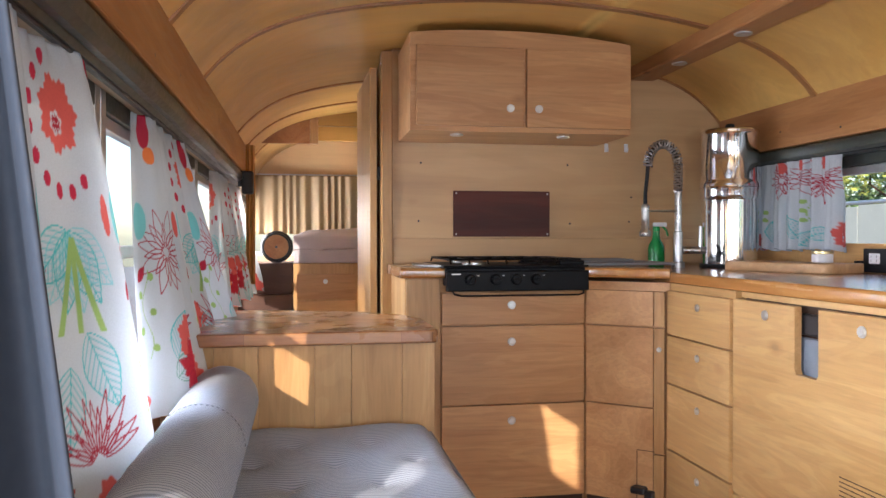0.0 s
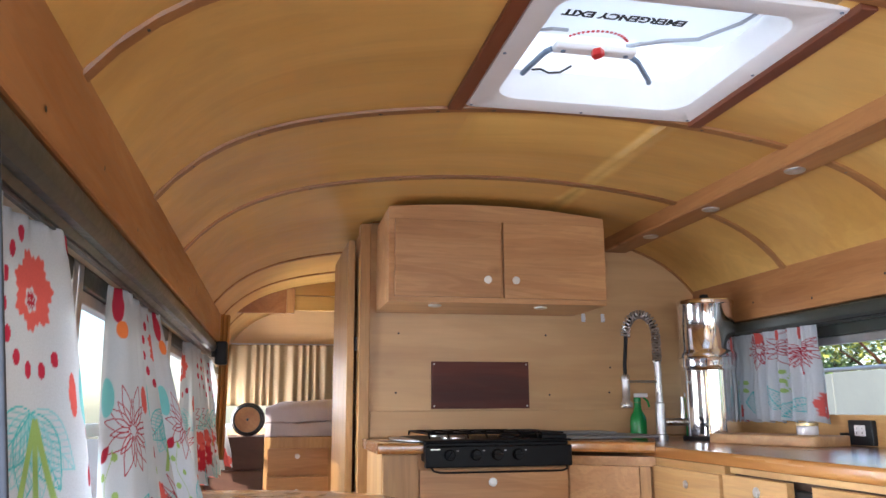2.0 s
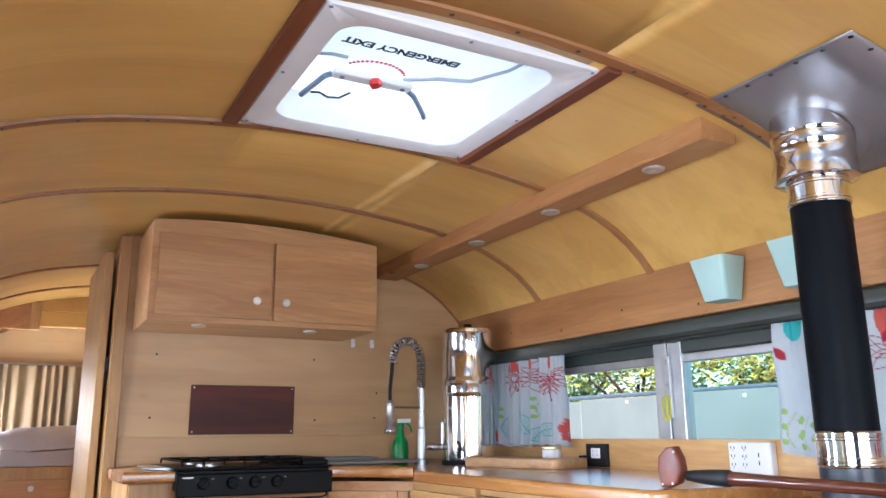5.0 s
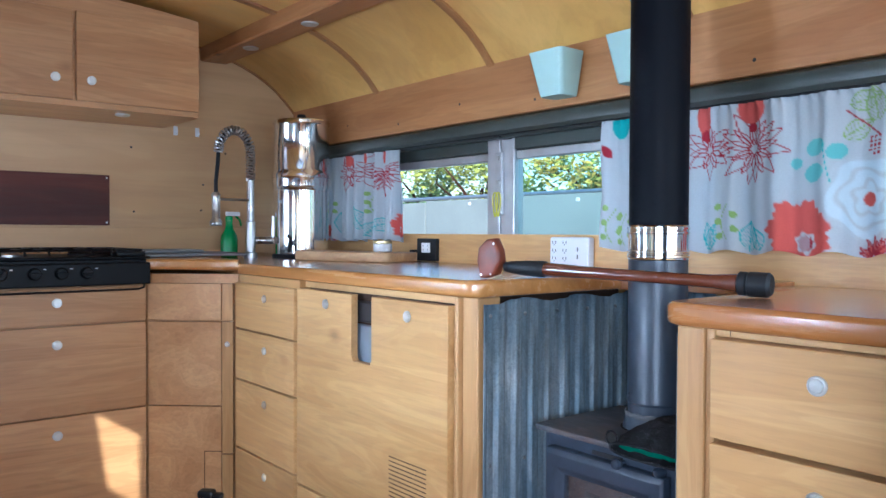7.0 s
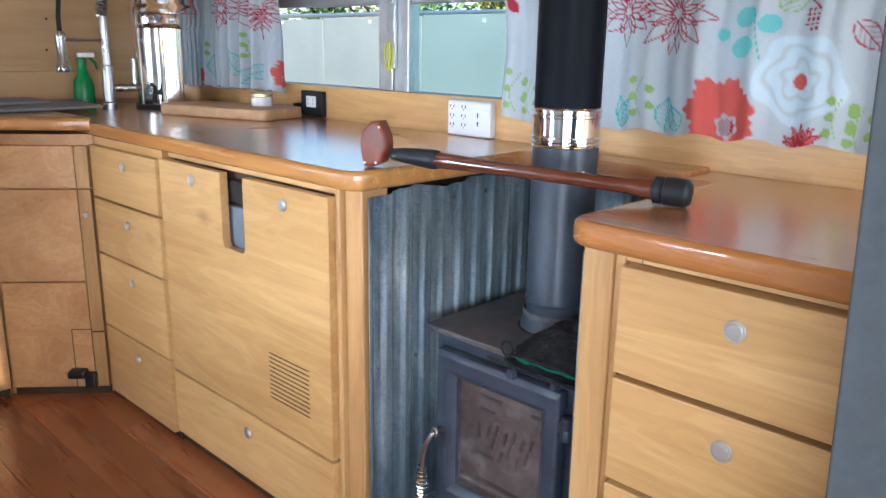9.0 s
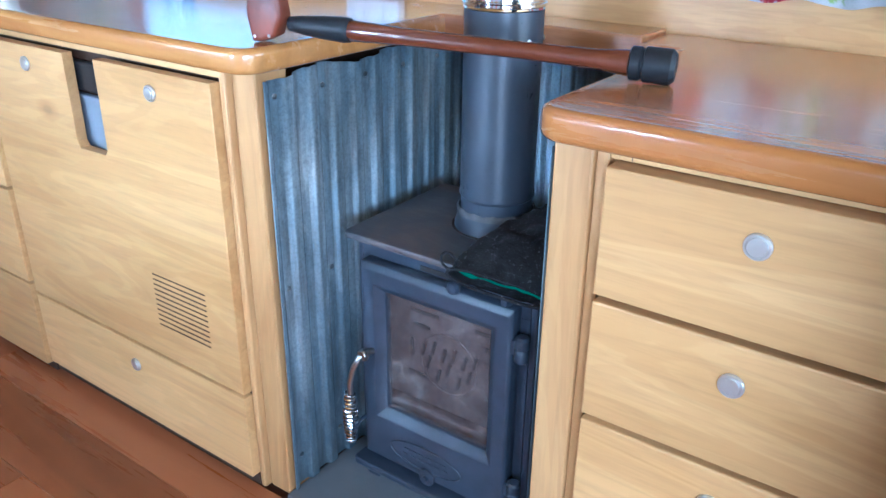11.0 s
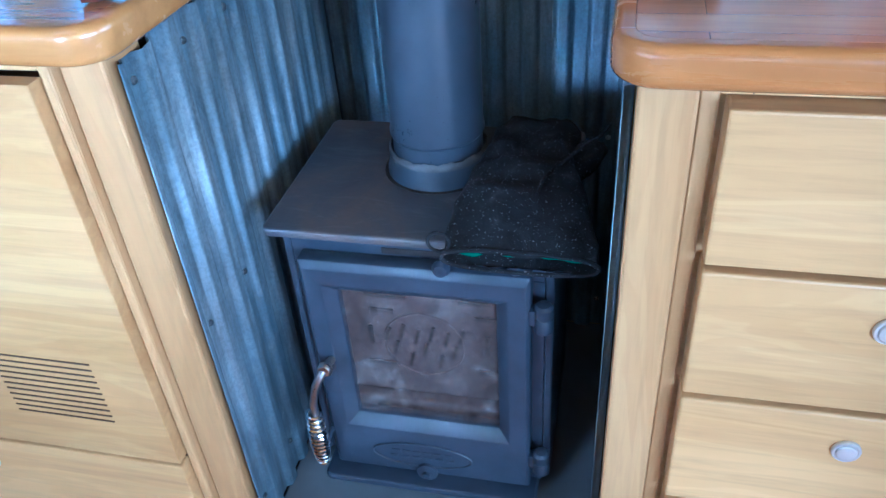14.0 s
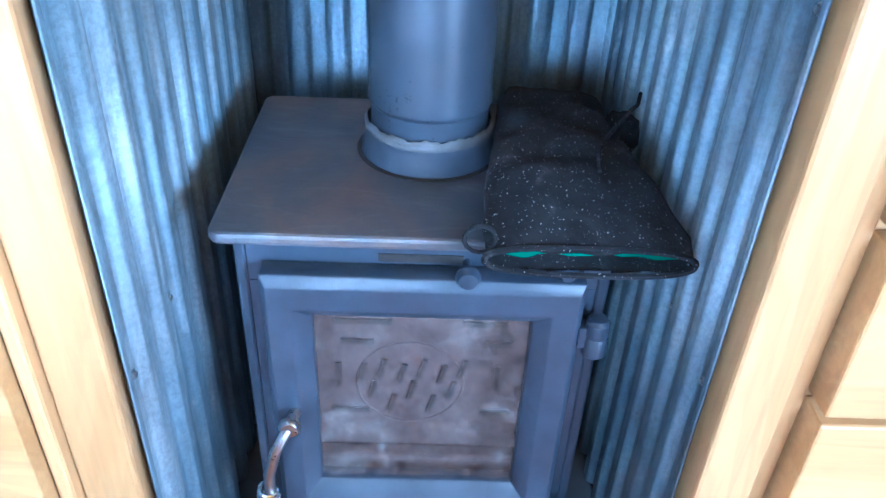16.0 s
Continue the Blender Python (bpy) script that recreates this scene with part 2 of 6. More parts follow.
def rod(points, r, seg=10, bm=None, radii=None):
    """A round bar along a line of points."""
    n = bmesh.new()
    pts = [Vector(p) for p in points]
    rings, up = [], None
    for i, p in enumerate(pts):
        d = (pts[min(i + 1, len(pts) - 1)] - pts[max(i - 1, 0)]).normalized()
        if up is None:
            up = d.orthogonal().normalized()
        up = (up - d * up.dot(d)).normalized()
        side = d.cross(up)
        k = radii[i] if radii else r
        rings.append([n.verts.new(p + k * (math.cos(2 * math.pi * j / seg) * up + math.sin(2 * math.pi * j / seg) * side)) for j in range(seg)])
    for a, b in zip(rings, rings[1:]):
        for j in range(seg):
            n.faces.new((a[j], a[(j + 1) % seg], b[(j + 1) % seg], b[j]))
    n.faces.new(rings[0][::-1])
    n.faces.new(rings[-1])
    bmesh.ops.recalc_face_normals(n, faces=n.faces)
    return joined(bm or bmesh.new(), n)


def sheet(fn, nu, nv, skip=None):
    """A surface from fn(u, v) with u and v from 0 to 1."""
    n = bmesh.new()
    g = [[n.verts.new(fn(i / nu, j / nv)) for j in range(nv + 1)] for i in range(nu + 1)]
    for i in range(nu):
        for j in range(nv):
            if not (skip and skip((i + 0.5) / nu, (j + 0.5) / nv)):
                n.faces.new((g[i][j], g[i + 1][j], g[i + 1][j + 1], g[i][j + 1]))
    return n


# ---- the shell of the bus ----
MID = 0.79
FLOOR_Y0, REAR_Y = -1.5, 6.1


def roof(x):
    d = abs(x - MID)
    return 1.835 - 0.137 * d * d - 0.062 * d ** 8


def subfloor():
    structure("floor", box(-0.42, 2.0, FLOOR_Y0, REAR_Y, -0.08, -0.012), DARKWOOD, "dark timber subfloor under the planks", "floor")


def ceiling():
    xs = sorted([-0.36 + 2.30 * i / 46 for i in range(47)] + [0.50, 1.09])
    ys = [FLOOR_Y0, -0.8, 0.0, 0.65, 1.0, 1.34, 1.6, 1.93, 2.4, 2.68, 3.35, 4.0, 4.65, 5.3, REAR_Y]
    bm = bmesh.new()
    g = [[bm.verts.new((x, y, roof(x))) for y in ys] for x in xs]
    for i in range(len(xs) - 1):
        for j in range(len(ys) - 1):
            cx, cy = (xs[i] + xs[i + 1]) / 2, (ys[j] + ys[j + 1]) / 2
            if not (0.50 < cx < 1.09 and 1.34 < cy < 1.93):
                bm.faces.new((g[i][j], g[i][j + 1], g[i + 1][j + 1], g[i + 1][j]))
    ob = structure("ceiling", bm, PLY, "arched yellow plywood ceiling panels", "ceiling", True)
    s = ob.modifiers.new("thick", "SOLIDIFY")
    s.thickness, s.offset = 0.03, -1


def rib(y, x0=-0.33, x1=1.91, gap=None):
    t = thing("ceiling_rib", (MID, y, 1.8), "curved timber batten screwed across the ceiling joint", "ceiling rib", "ceiling ribs", "structure")
    spans = [(x0, x1)] if not gap else [(x0, gap[0]), (gap[1], x1)]
    for a, b in spans:
        n = max(8, int(40 * (b - a) / 2.3))
        bm = bmesh.new()
        rows = []
        for i in range(n + 1):
            x = a + (b - a) * i / n
            z = roof(x)
            rows.append([bm.verts.new(p) for p in ((x, y - 0.019, z + 0.004), (x, y - 0.015, z - 0.007), (x, y + 0.015, z - 0.007), (x, y + 0.019, z + 0.004))])
        for p, q in zip(rows, rows[1:]):
            for k in range(3):
                bm.faces.new((p[k], p[k + 1], q[k + 1], q[k]))
        bm.faces.new(rows[0])
        bm.faces.new(rows[-1][::-1])
        bmesh.ops.recalc_face_normals(bm, faces=bm.faces)
        part("batten", bm, TRIM, t, "", 40)
    sc = bmesh.new()
    k = int((x1 - x0) / 0.165)
    for i in range(k + 1):
        x = x0 + 0.1 + (x1 - x0 - 0.2) * i / k
        if gap and gap[0] - 0.02 < x < gap[1] + 0.02:
            continue
        bmesh.ops.create_circle(sc, cap_ends=True, segments=8, radius=0.006, matrix=Matrix.Translation((x, y, roof(x) - 0.0085)) @ Matrix.Rotation(math.pi, 4, "X"))
    part("screws", sc, BLACKEN, t, "dark countersunk screws")
    return t


def side_walls():
    for name, xi, xo, z1, mat in (("wall_left", -0.375, -0.46, 0.63, BEAM_Y), ("wall_right", 1.935, 2.02, 0.985, ALDER_Y)):
        structure(name, box(xi, xo, FLOOR_Y0, REAR_Y, -0.05, z1), mat, "timber-clad side wall below the windows", "wall")
        structure(name + "_top", box(xi, xo, FLOOR_Y0, REAR_Y, 1.31, 1.72), CREAM, "side wall above the bus windows", "wall")
    structure("wall_front", box(-0.46, 2.02, FLOOR_Y0 - 0.06, FLOOR_Y0, -0.05, 0.8), CREAM, "cream front wall under the windscreen", "wall")
    # Unseen panel added to keep sun off the stove; closes part of the windscreen.
    structure("wall_front_side", box(-0.46, 0.80, FLOOR_Y0 - 0.06, FLOOR_Y0, 0.8005, 1.5995), CREAM, "unseen cream panel added to block sun beside the windscreen", "wall")
    structure("wall_front_top", box(-0.46, 2.02, FLOOR_Y0 - 0.06, FLOOR_Y0, 1.6, 1.9), CREAM, "cream front wall above the windscreen", "wall")


def side_beams():
    for x0, x1, y1, side in ((-0.375, -0.315, 5.1, -1), (1.885, 1.935, 3.345, 1)):
        t = thing("cornice_board", ((x0 + x1) / 2, 1.5, 1.37), "orange fir cornice board with dark screws", "cornice board", "cornice boards", "structure")
        part("board", box(x0, x1, FLOOR_Y0 + 0.02, y1, 1.365, 1.545, 0.006), BEAM_Y, t)
        sc = bmesh.new()
        xf = x1 + 0.0012 if side < 0 else x0 - 0.0012
        for i in range(9):
            for z in (1.40,):
                bmesh.ops.create_circle(sc, cap_ends=True, segments=8, radius=0.005, matrix=Matrix.Translation((xf, 0.35 + 0.36 * i, z + 0.03 * (i % 2))) @ Matrix.Rotation(-side * math.pi / 2, 4, "Y"))
        part("screws", sc, BLACKEN, t, "dark screws")


def valance(x_wall, out, y1):
    """Rounded metal channel over the windows."""
    prof = [(0.0, 1.362), (0.045, 1.362), (0.062, 1.352), (0.068, 1.335), (0.064, 1.318), (0.050, 1.308), (0.030, 1.312), (0.022, 1.302), (0.0, 1.300)]
    bm = bmesh.new()
    ys = [FLOOR_Y0 + 0.05, 1.08, 1.083, y1]
    rows = [[bm.verts.new((x_wall + out * (a - (0.002 if 1 <= j <= 2 else 0)), y, z)) for a, z in prof] for j, y in enumerate(ys)]
    for p, q in zip(rows, rows[1:]):
        for k in range(len(prof) - 1):
            bm.faces.new((p[k], p[k + 1], q[k + 1], q[k]))
    bm.faces.new(rows[0])
    bm.faces.new(rows[-1][::-1])
    bmesh.ops.recalc_face_normals(bm, faces=bm.faces)
    return tagged(part("window_valance", bm, GREYGREEN, None, "", 35), "grey-green painted metal channel above the bus windows", "window valance", "", "structure")


def bus_window(index, x, y0, y1, z0, z1, side, pane_glass=None):
    """One sliding bus window in its aluminium frame."""
    w = tagged(thing("window_%d" % index, (x, (y0 + y1) / 2, z0), "aluminium-framed sliding bus window", "window"), kind="structure")
    d = 0.022
    fw = 0.064 if side > 0 else 0.042
    part("window_frame", box(x - d, x + d, y0, y0 + fw, z0, z1, 0.004), ALU, w)
    part("window_frame", box(x - d, x + d, y1 - fw, y1, z0, z1, 0.004), ALU, w)
    part("window_frame", box(x - d, x + d, y0 + fw, y1 - fw, z0, z0 + 0.02, 0.004), ALU, w)
    part("window_frame", box(x - d, x + d, y0 + fw, y1 - fw, z1 - 0.045, z1, 0.004), GREYGREEN, w)
    part("sash_rail", box(x - 0.014, x + 0.014, y0 + fw, y1 - fw, 0.955, 0.985, 0.003), ALU, w)
    part("sash_rail", box(x - 0.014, x + 0.014, y0 + fw, y1 - fw, z1 - 0.075, z1 - 0.047, 0.003), ALU, w)
    p = part("pane", box(x - 0.003, x + 0.003, y0 + fw, y1 - fw, z0 + 0.02, z1 - 0.045), pane_glass or CLEAR, w)
    p.visible_shadow = False


subfloor()
ceiling()
side_walls()
side_beams()
valance(-0.375, 1, 5.1)
valance(1.935, -1, 3.345)
for ry in (-0.85, -0.15, 0.55, 2.66, 4.0, 4.6, 5.2):
    rib(ry)
rib(1.255)
rib(1.995)
for k in range(8):
    a = 2.76 - 0.725 * (k - 0)
    bus_window(1 + k, 1.985, a - 0.005, a + 0.715, 0.92, 1.31, 1, TINTED if k >= 2 else CLEAR)
for k in range(9):
    a = 5.325 - 0.725 * k
    bus_window(20 + k, -0.425, a, a + 0.72, 0.63, 1.31, -1)


# ---- partition, doorway and back room ----
def partition():
    y0, y1 = 3.35, 3.39
    n = 24
    xs = [0.375 + (1.935 - 0.375) * i / n for i in range(n + 1)]
    bm = bmesh.new()
    for yy in (y0, y1):
        low = [bm.verts.new((x, yy, 0.0)) for x in xs]
        top = [bm.verts.new((x, yy, min(roof(x), 1.84) + 0.004)) for x in xs]
        for i in range(n):
            bm.faces.new((low[i], low[i + 1], top[i + 1], top[i]))
        if yy == y0:
            first = (low, top)
    for i in range(n):
        bm.faces.new((first[1][i], first[1][i + 1], top[i + 1], top[i]))
    bm.faces.new((first[0][0], first[1][0], top[0], low[0]))
    bm.faces.new((first[0][-1], first[1][-1], top[-1], low[-1]))
    bmesh.ops.recalc_face_normals(bm, faces=bm.faces)
    structure("wall_partition", bm, BIRCH, "pale birch plywood partition behind the cooker", "wall")
    structure("trim_jamb", box(0.330, 0.376, 3.33, 3.41, 0.0, 1.80, 0.004), ALDER_Z, "upright alder door jamb", "door jamb")
    structure("trim_splash", box(0.378, 1.93, 3.338, 3.3485, 0.895, 1.005, 0.003), BIRCH, "plywood splashback strip above the worktop", "splashback")
    structure("trim_roof_edge", edge_trim(), TRIM, "thin curved bead where partition meets ceiling", "trim")


def edge_trim():
    bm = bmesh.new()
    rows = []
    for i in range(31):
        x = 0.38 + 1.52 * i / 30
        z = roof(x) + 0.004
        rows.append([bm.verts.new(p) for p in ((x, 3.349, z), (x, 3.336, z), (x, 3.336, z - 0.012), (x, 3.349, z - 0.012))])
    for p, q in zip(rows, rows[1:]):
        for k in range(4):
            bm.faces.new((p[k], p[(k + 1) % 4], q[(k + 1) % 4], q[k]))
    bmesh.ops.recalc_face_normals(bm, faces=bm.faces)
    return bm


def cabin_door():
    t = thing("door_1", (0.33, 3.43, 0.0), "open plain alder door swung into the back room", "door", "", "structure")
    m = pose(0.318, 3.425, 0, 0, 0, 1.2)
    leaf = box(-0.03, 0.0, 0.0, 0.62, 0.02, 1.745, 0.003)
    bmesh.ops.transform(leaf, matrix=m, verts=leaf.verts)
    part("leaf", leaf, ALDER_Z, t)
    latch = box(0.002, 0.018, 0.0, 0.02, 1.26, 1.32, 0.003)
    bmesh.ops.transform(latch, matrix=m, verts=latch.verts)
    part("latch", latch, BLACKEN, t, "small black door latch")


partition()
# Added behind the door leaf so that the gap at its hinge falls dark.
structure("wall_hall", box(0.342, 0.374, 3.412, 4.60, 0.0, 1.79), BIRCH, "plywood hall wall added behind the open door leaf", "wall")
cabin_door()


# ---- fitted kitchen ----
NICKEL = paint("satin_nickel", (0.70, 0.70, 0.68), 0.36, 0.8, 0.1, 30)
# Dark brown that paints shade into plinth gaps, slots and cabinet hollows; also joints.
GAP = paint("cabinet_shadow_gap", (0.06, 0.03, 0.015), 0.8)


def knob(parent, at, way, r=0.0145):
    """Round push latch: a flat button in a ring, facing the way given."""
    q = Vector(way).to_track_quat("Z", "Y").to_matrix().to_4x4()
    m = Matrix.Translation(at) @ q
    ring = lathe([(r, 0), (r, 0.003), (r * 0.93, 0.0045), (r * 0.8, 0.0045), (r * 0.78, 0.003)], m, 24)
    k = part("knob", ring, NICKEL, parent, "round satin nickel push knob", 30)
    cap = lathe([(r * 0.72, 0.002), (r * 0.72, 0.0052), (r * 0.66, 0.0062), (r * 0.2, 0.0066)], m, 24)
    part("button", cap, NICKEL, k, "", 40)


def slab(parent, name, bm, at, way, mat=None, r=0.0145, both=None):
    d = part(name, bm, mat or ALDER_Y, parent)
    if at:
        knob(d, at, way, r)
    return d


def side_cabinets():
    """The run along the window wall: drawers and the fridge panel."""
    t = thing("drawer_cabinet", (1.6, 2.43, 0.0), "alder base cabinet with four drawers", "drawer cabinet", "kitchen base cabinets")
    part("body", box(1.312, 1.93, 2.222, 2.66, 0.0, 0.842), ALDER_Y, t)
    for z0, z1 in ((0.662, 0.816), (0.487, 0.655), (0.250, 0.480), (0.022, 0.243)):
        slab(t, "drawer", box(1.29, 1.311, 2.223, 2.643, z0, z1, 0.002), (1.2895, 2.42, z1 - 0.044 if z1 > 0.8 else z1 - 0.052), (-1, 0, 0), r=0.0125)
    # Strip in the gap under the drawers, its shade put into the colour.
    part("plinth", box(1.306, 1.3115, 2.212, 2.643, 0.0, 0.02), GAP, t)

    f = thing("fridge_cabinet", (1.6, 1.8, 0.0), "alder cabinet whose notched panel hides a chest fridge", "fridge cabinet", "kitchen base cabinets")
    # Whole body takes the shadow-gap brown, so the hollow behind the panel looks dark.
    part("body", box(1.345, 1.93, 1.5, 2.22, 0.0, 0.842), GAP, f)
    pts = [(1.492, 0.226), (2.218, 0.226), (2.218, 0.819), (1.911, 0.819), (1.911, 0.649), (1.903, 0.637), (1.820, 0.637), (1.812, 0.649), (1.812, 0.819), (1.492, 0.819)]
    flip = Matrix(((0, 0, 1, 0), (1, 0, 0, 0), (0, 1, 0, 0), (0, 0, 0, 1)))
    p = part("panel", prism(pts, 1.299, 1.321, 0.0015, 2, flip), ALDER_Y, f, "wide alder panel with a notch")
    knob(p, (1.2985, 2.046, 0.783), (-1, 0, 0))
    knob(p, (1.2985, 1.650, 0.781), (-1, 0, 0))
    for i in range(11):
        z = 0.302 + 0.0112 * i
        part("vent_slot", box(1.2978, 1.300, 1.572, 1.728, z, z + 0.0024), GAP, p, "thin dark vent slot")
    slab(f, "drawer", box(1.299, 1.321, 1.492, 2.218, 0.03, 0.218, 0.002), (1.2985, 1.838, 0.165), (-1, 0, 0))
    part("rail", box(1.328, 1.345, 1.5, 2.218, 0.822, 0.841), ALDER_Y, f)
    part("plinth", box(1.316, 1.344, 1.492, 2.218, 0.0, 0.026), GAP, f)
    fr = part("chest_fridge", box(1.330, 1.344, 1.77, 1.95, 0.45, 0.735, 0.004), paint("fridge_grey", (0.20, 0.225, 0.265), 0.45), f, "grey fridge body behind the notch")
    part("fridge_lid", box(1.326, 1.344, 1.77, 1.95, 0.742, 0.80, 0.006), BLACKEN, f, "black fridge lid")
    part("fridge_latch", box(1.324, 1.330, 1.832, 1.844, 0.67, 0.728, 0.002), NICKEL, fr, "pale latch")
    part("edge_post", box(1.316, 1.347, 1.476, 1.4905, 0.0, 0.841, 0.004), ALDER_Z, f)
    part("corner_post", box(1.330, 1.40, 1.421, 1.4755, 0.0, 0.841, 0.004), ALDER_Z, f)

    s = thing("drawer_cabinet", (1.6, 0.66, 0.0), "alder base cabinet with drawers beside the wood stove", "drawer cabinet", "kitchen base cabinets")
    part("body", box(1.352, 1.93, 0.43, 0.838, 0.0, 0.829), ALDER_Y, s)
    part("corner_post", box(1.332, 1.40, 0.841, 0.895, 0.0, 0.829, 0.004), ALDER_Z, s)
    part("stile", box(1.338, 1.353, 0.824, 0.8405, 0.0, 0.829, 0.002), ALDER_Z, s)
    part("stile", box(1.338, 1.353, 0.415, 0.440, 0.0, 0.829, 0.002), ALDER_Z, s)
    for z0, z1 in ((0.649, 0.815), (0.472, 0.640), (0.288, 0.463), (0.05, 0.279)):
        slab(s, "drawer", box(1.313, 1.351, 0.450, 0.818, z0, z1, 0.003), (1.3125, 0.637, z1 - 0.052), (-1, 0, 0), r=0.0155)
    part("rail", box(1.340, 1.3515, 0.4405, 0.8235, 0.817, 0.829, 0.001), ALDER_Y, s)
    part("rail_seam", box(1.3393, 1.3402, 0.796, 0.7972, 0.818, 0.829), GAP, s)


def cooker_cabinets():
    c = thing("cooker_cabinet", (0.78, 3.1, 0.0), "alder base cabinet with three wide drawers under the cooker", "drawer cabinet", "kitchen base cabinets")
    part("body", box(0.385, 1.057, 2.872, 3.345, 0.0, 0.857), ALDER_X, c)
    part("side_panel", box(0.37, 0.384, 2.88, 3.345, 0.0, 0.855, 0.002), ALDER_Z, c)
    part("stile", box(0.372, 0.498, 2.858, 2.871, 0.0, 0.855, 0.002), ALDER_Z, c)
    for z0, z1, kz in ((0.684, 0.802, 0.755), (0.386, 0.677, 0.618), (0.03, 0.380, 0.322)):
        slab(c, "drawer", box(0.503, 1.053, 2.848, 2.870, z0, z1, 0.002), (0.768, 2.8475, kz), (0, -1, 0), ALDER_X, 0.0155)
    part("plinth", box(0.5, 1.053, 2.866, 2.8715, 0.0, 0.027), GAP, c)

    k = thing("corner_cabinet", (1.5, 2.95, 0.0), "alder corner cabinet with a diagonal front", "corner cabinet", "kitchen base cabinets")
    body = prism([(1.062, 2.876), (1.310, 2.664), (1.93, 2.664), (1.93, 3.345), (1.062, 3.345)], 0.0, 0.842)
    part("body", body, ALDER_X, k)
    dx, dy = 1.287 - 1.057, 2.648 - 2.849
    ln, ang = math.hypot(dx, dy), math.degrees(math.atan2(dy, dx))
    m = pose(1.057, 2.849, 0, 0, 0, ang)

    def front(u0, u1, z0, z1, name="door", mat=ALDER_X):
        b = box(u0, u1, 0.0, 0.02, z0, z1, 0.0015)
        bmesh.ops.transform(b, matrix=m, verts=b.verts)
        return part(name, b, mat, k)

    front(0.003, ln - 0.045, 0.684, 0.81, "drawer")
    front(0.003, ln - 0.045, 0.386, 0.677, "door")
    front(0.003, ln - 0.045, 0.03, 0.382, "door")
    st = front(ln - 0.042, ln - 0.004, 0.22, 0.677, "door_edge", ALDER_Z)
    knob(st, tuple(m @ Vector((ln - 0.023, -0.0005, 0.60))), tuple(m.to_3x3() @ Vector((0, -1, 0))), 0.009)
    front(ln - 0.042, ln - 0.004, 0.684, 0.81, "stile", ALDER_Z)
    front(ln - 0.042, ln - 0.004, 0.03, 0.215, "stile", ALDER_Z)
    for u0, u1, z0, z1 in ((-0.105, -0.1025, 0.03, 0.2275), (-0.1024, -0.0422, 0.225, 0.2275)):
        j = box(ln + u0, ln + u1, -0.0006, 0.003, z0, z1)
        bmesh.ops.transform(j, matrix=m, verts=j.verts)
        part("hatch_joint", j, GAP, k, "dark joint round a small hatch")
    pl = box(0.003, ln - 0.004, 0.014, 0.022, 0.0, 0.027)
    bmesh.ops.transform(pl, matrix=m, verts=pl.verts)
    part("plinth", pl, GAP, k)
    stop = box(ln - 0.115, ln - 0.06, -0.05, -0.005, 0.075, 0.10, 0.008)
    bmesh.ops.transform(stop, matrix=m, verts=stop.verts)
    part("foot_pedal", stop, BLACKEN, k, "black foot pedal")
    arm = box(ln - 0.07, ln - 0.035, -0.03, -0.001, 0.035, 0.085, 0.006)
    bmesh.ops.transform(arm, matrix=m, verts=arm.verts)
    part("pedal_bracket", arm, BLACKEN, k)


def inset(path, d, side):
    """The path moved d to its inner side, corners mitred."""
    out = []
    for i, p in enumerate(path):
        p = Vector(p)
        e = [(Vector(path[j + 1]) - Vector(path[j])).normalized() for j in (i - 1, i) if 0 <= j < len(path) - 1]
        ns = [Vector((-q.y, q.x)) * side for q in e]
        n = (ns[0] + ns[-1]).normalized()
        out.append(tuple(p + n * d / max(0.5, n.dot(ns[0]))))
    return out


def nosing(path, side, z0, z1, parent, d=0.020, r=0.011):
    """A rounded hardwood strip along the front rim of a worktop."""
    prof = [(d, z1)] + [(r - r * math.sin(radians(a)), z1 - r + r * math.cos(radians(a))) for a in range(0, 91, 15)]
    prof += [(r - r * math.cos(radians(a)), z0 + r - r * math.sin(radians(a))) for a in range(0, 91, 15)] + [(d, z0)]
    b = bmesh.new()
    lines = [[b.verts.new((x, y, z)) for x, y in inset(path, o, side)] for o, z in prof]
    for p, q in zip(lines, lines[1:] + lines[:1]):
        for i in range(len(p) - 1):
            b.faces.new((p[i], p[i + 1], q[i + 1], q[i]))
    b.faces.new([k[0] for k in lines])
    b.faces.new([k[-1] for k in reversed(lines)])
    bmesh.ops.recalc_face_normals(b, faces=b.faces)
    part("nosing", b, NOSING, parent, "smooth orange hardwood edge strip", 50)
    return inset(path, d + 0.0003, side)


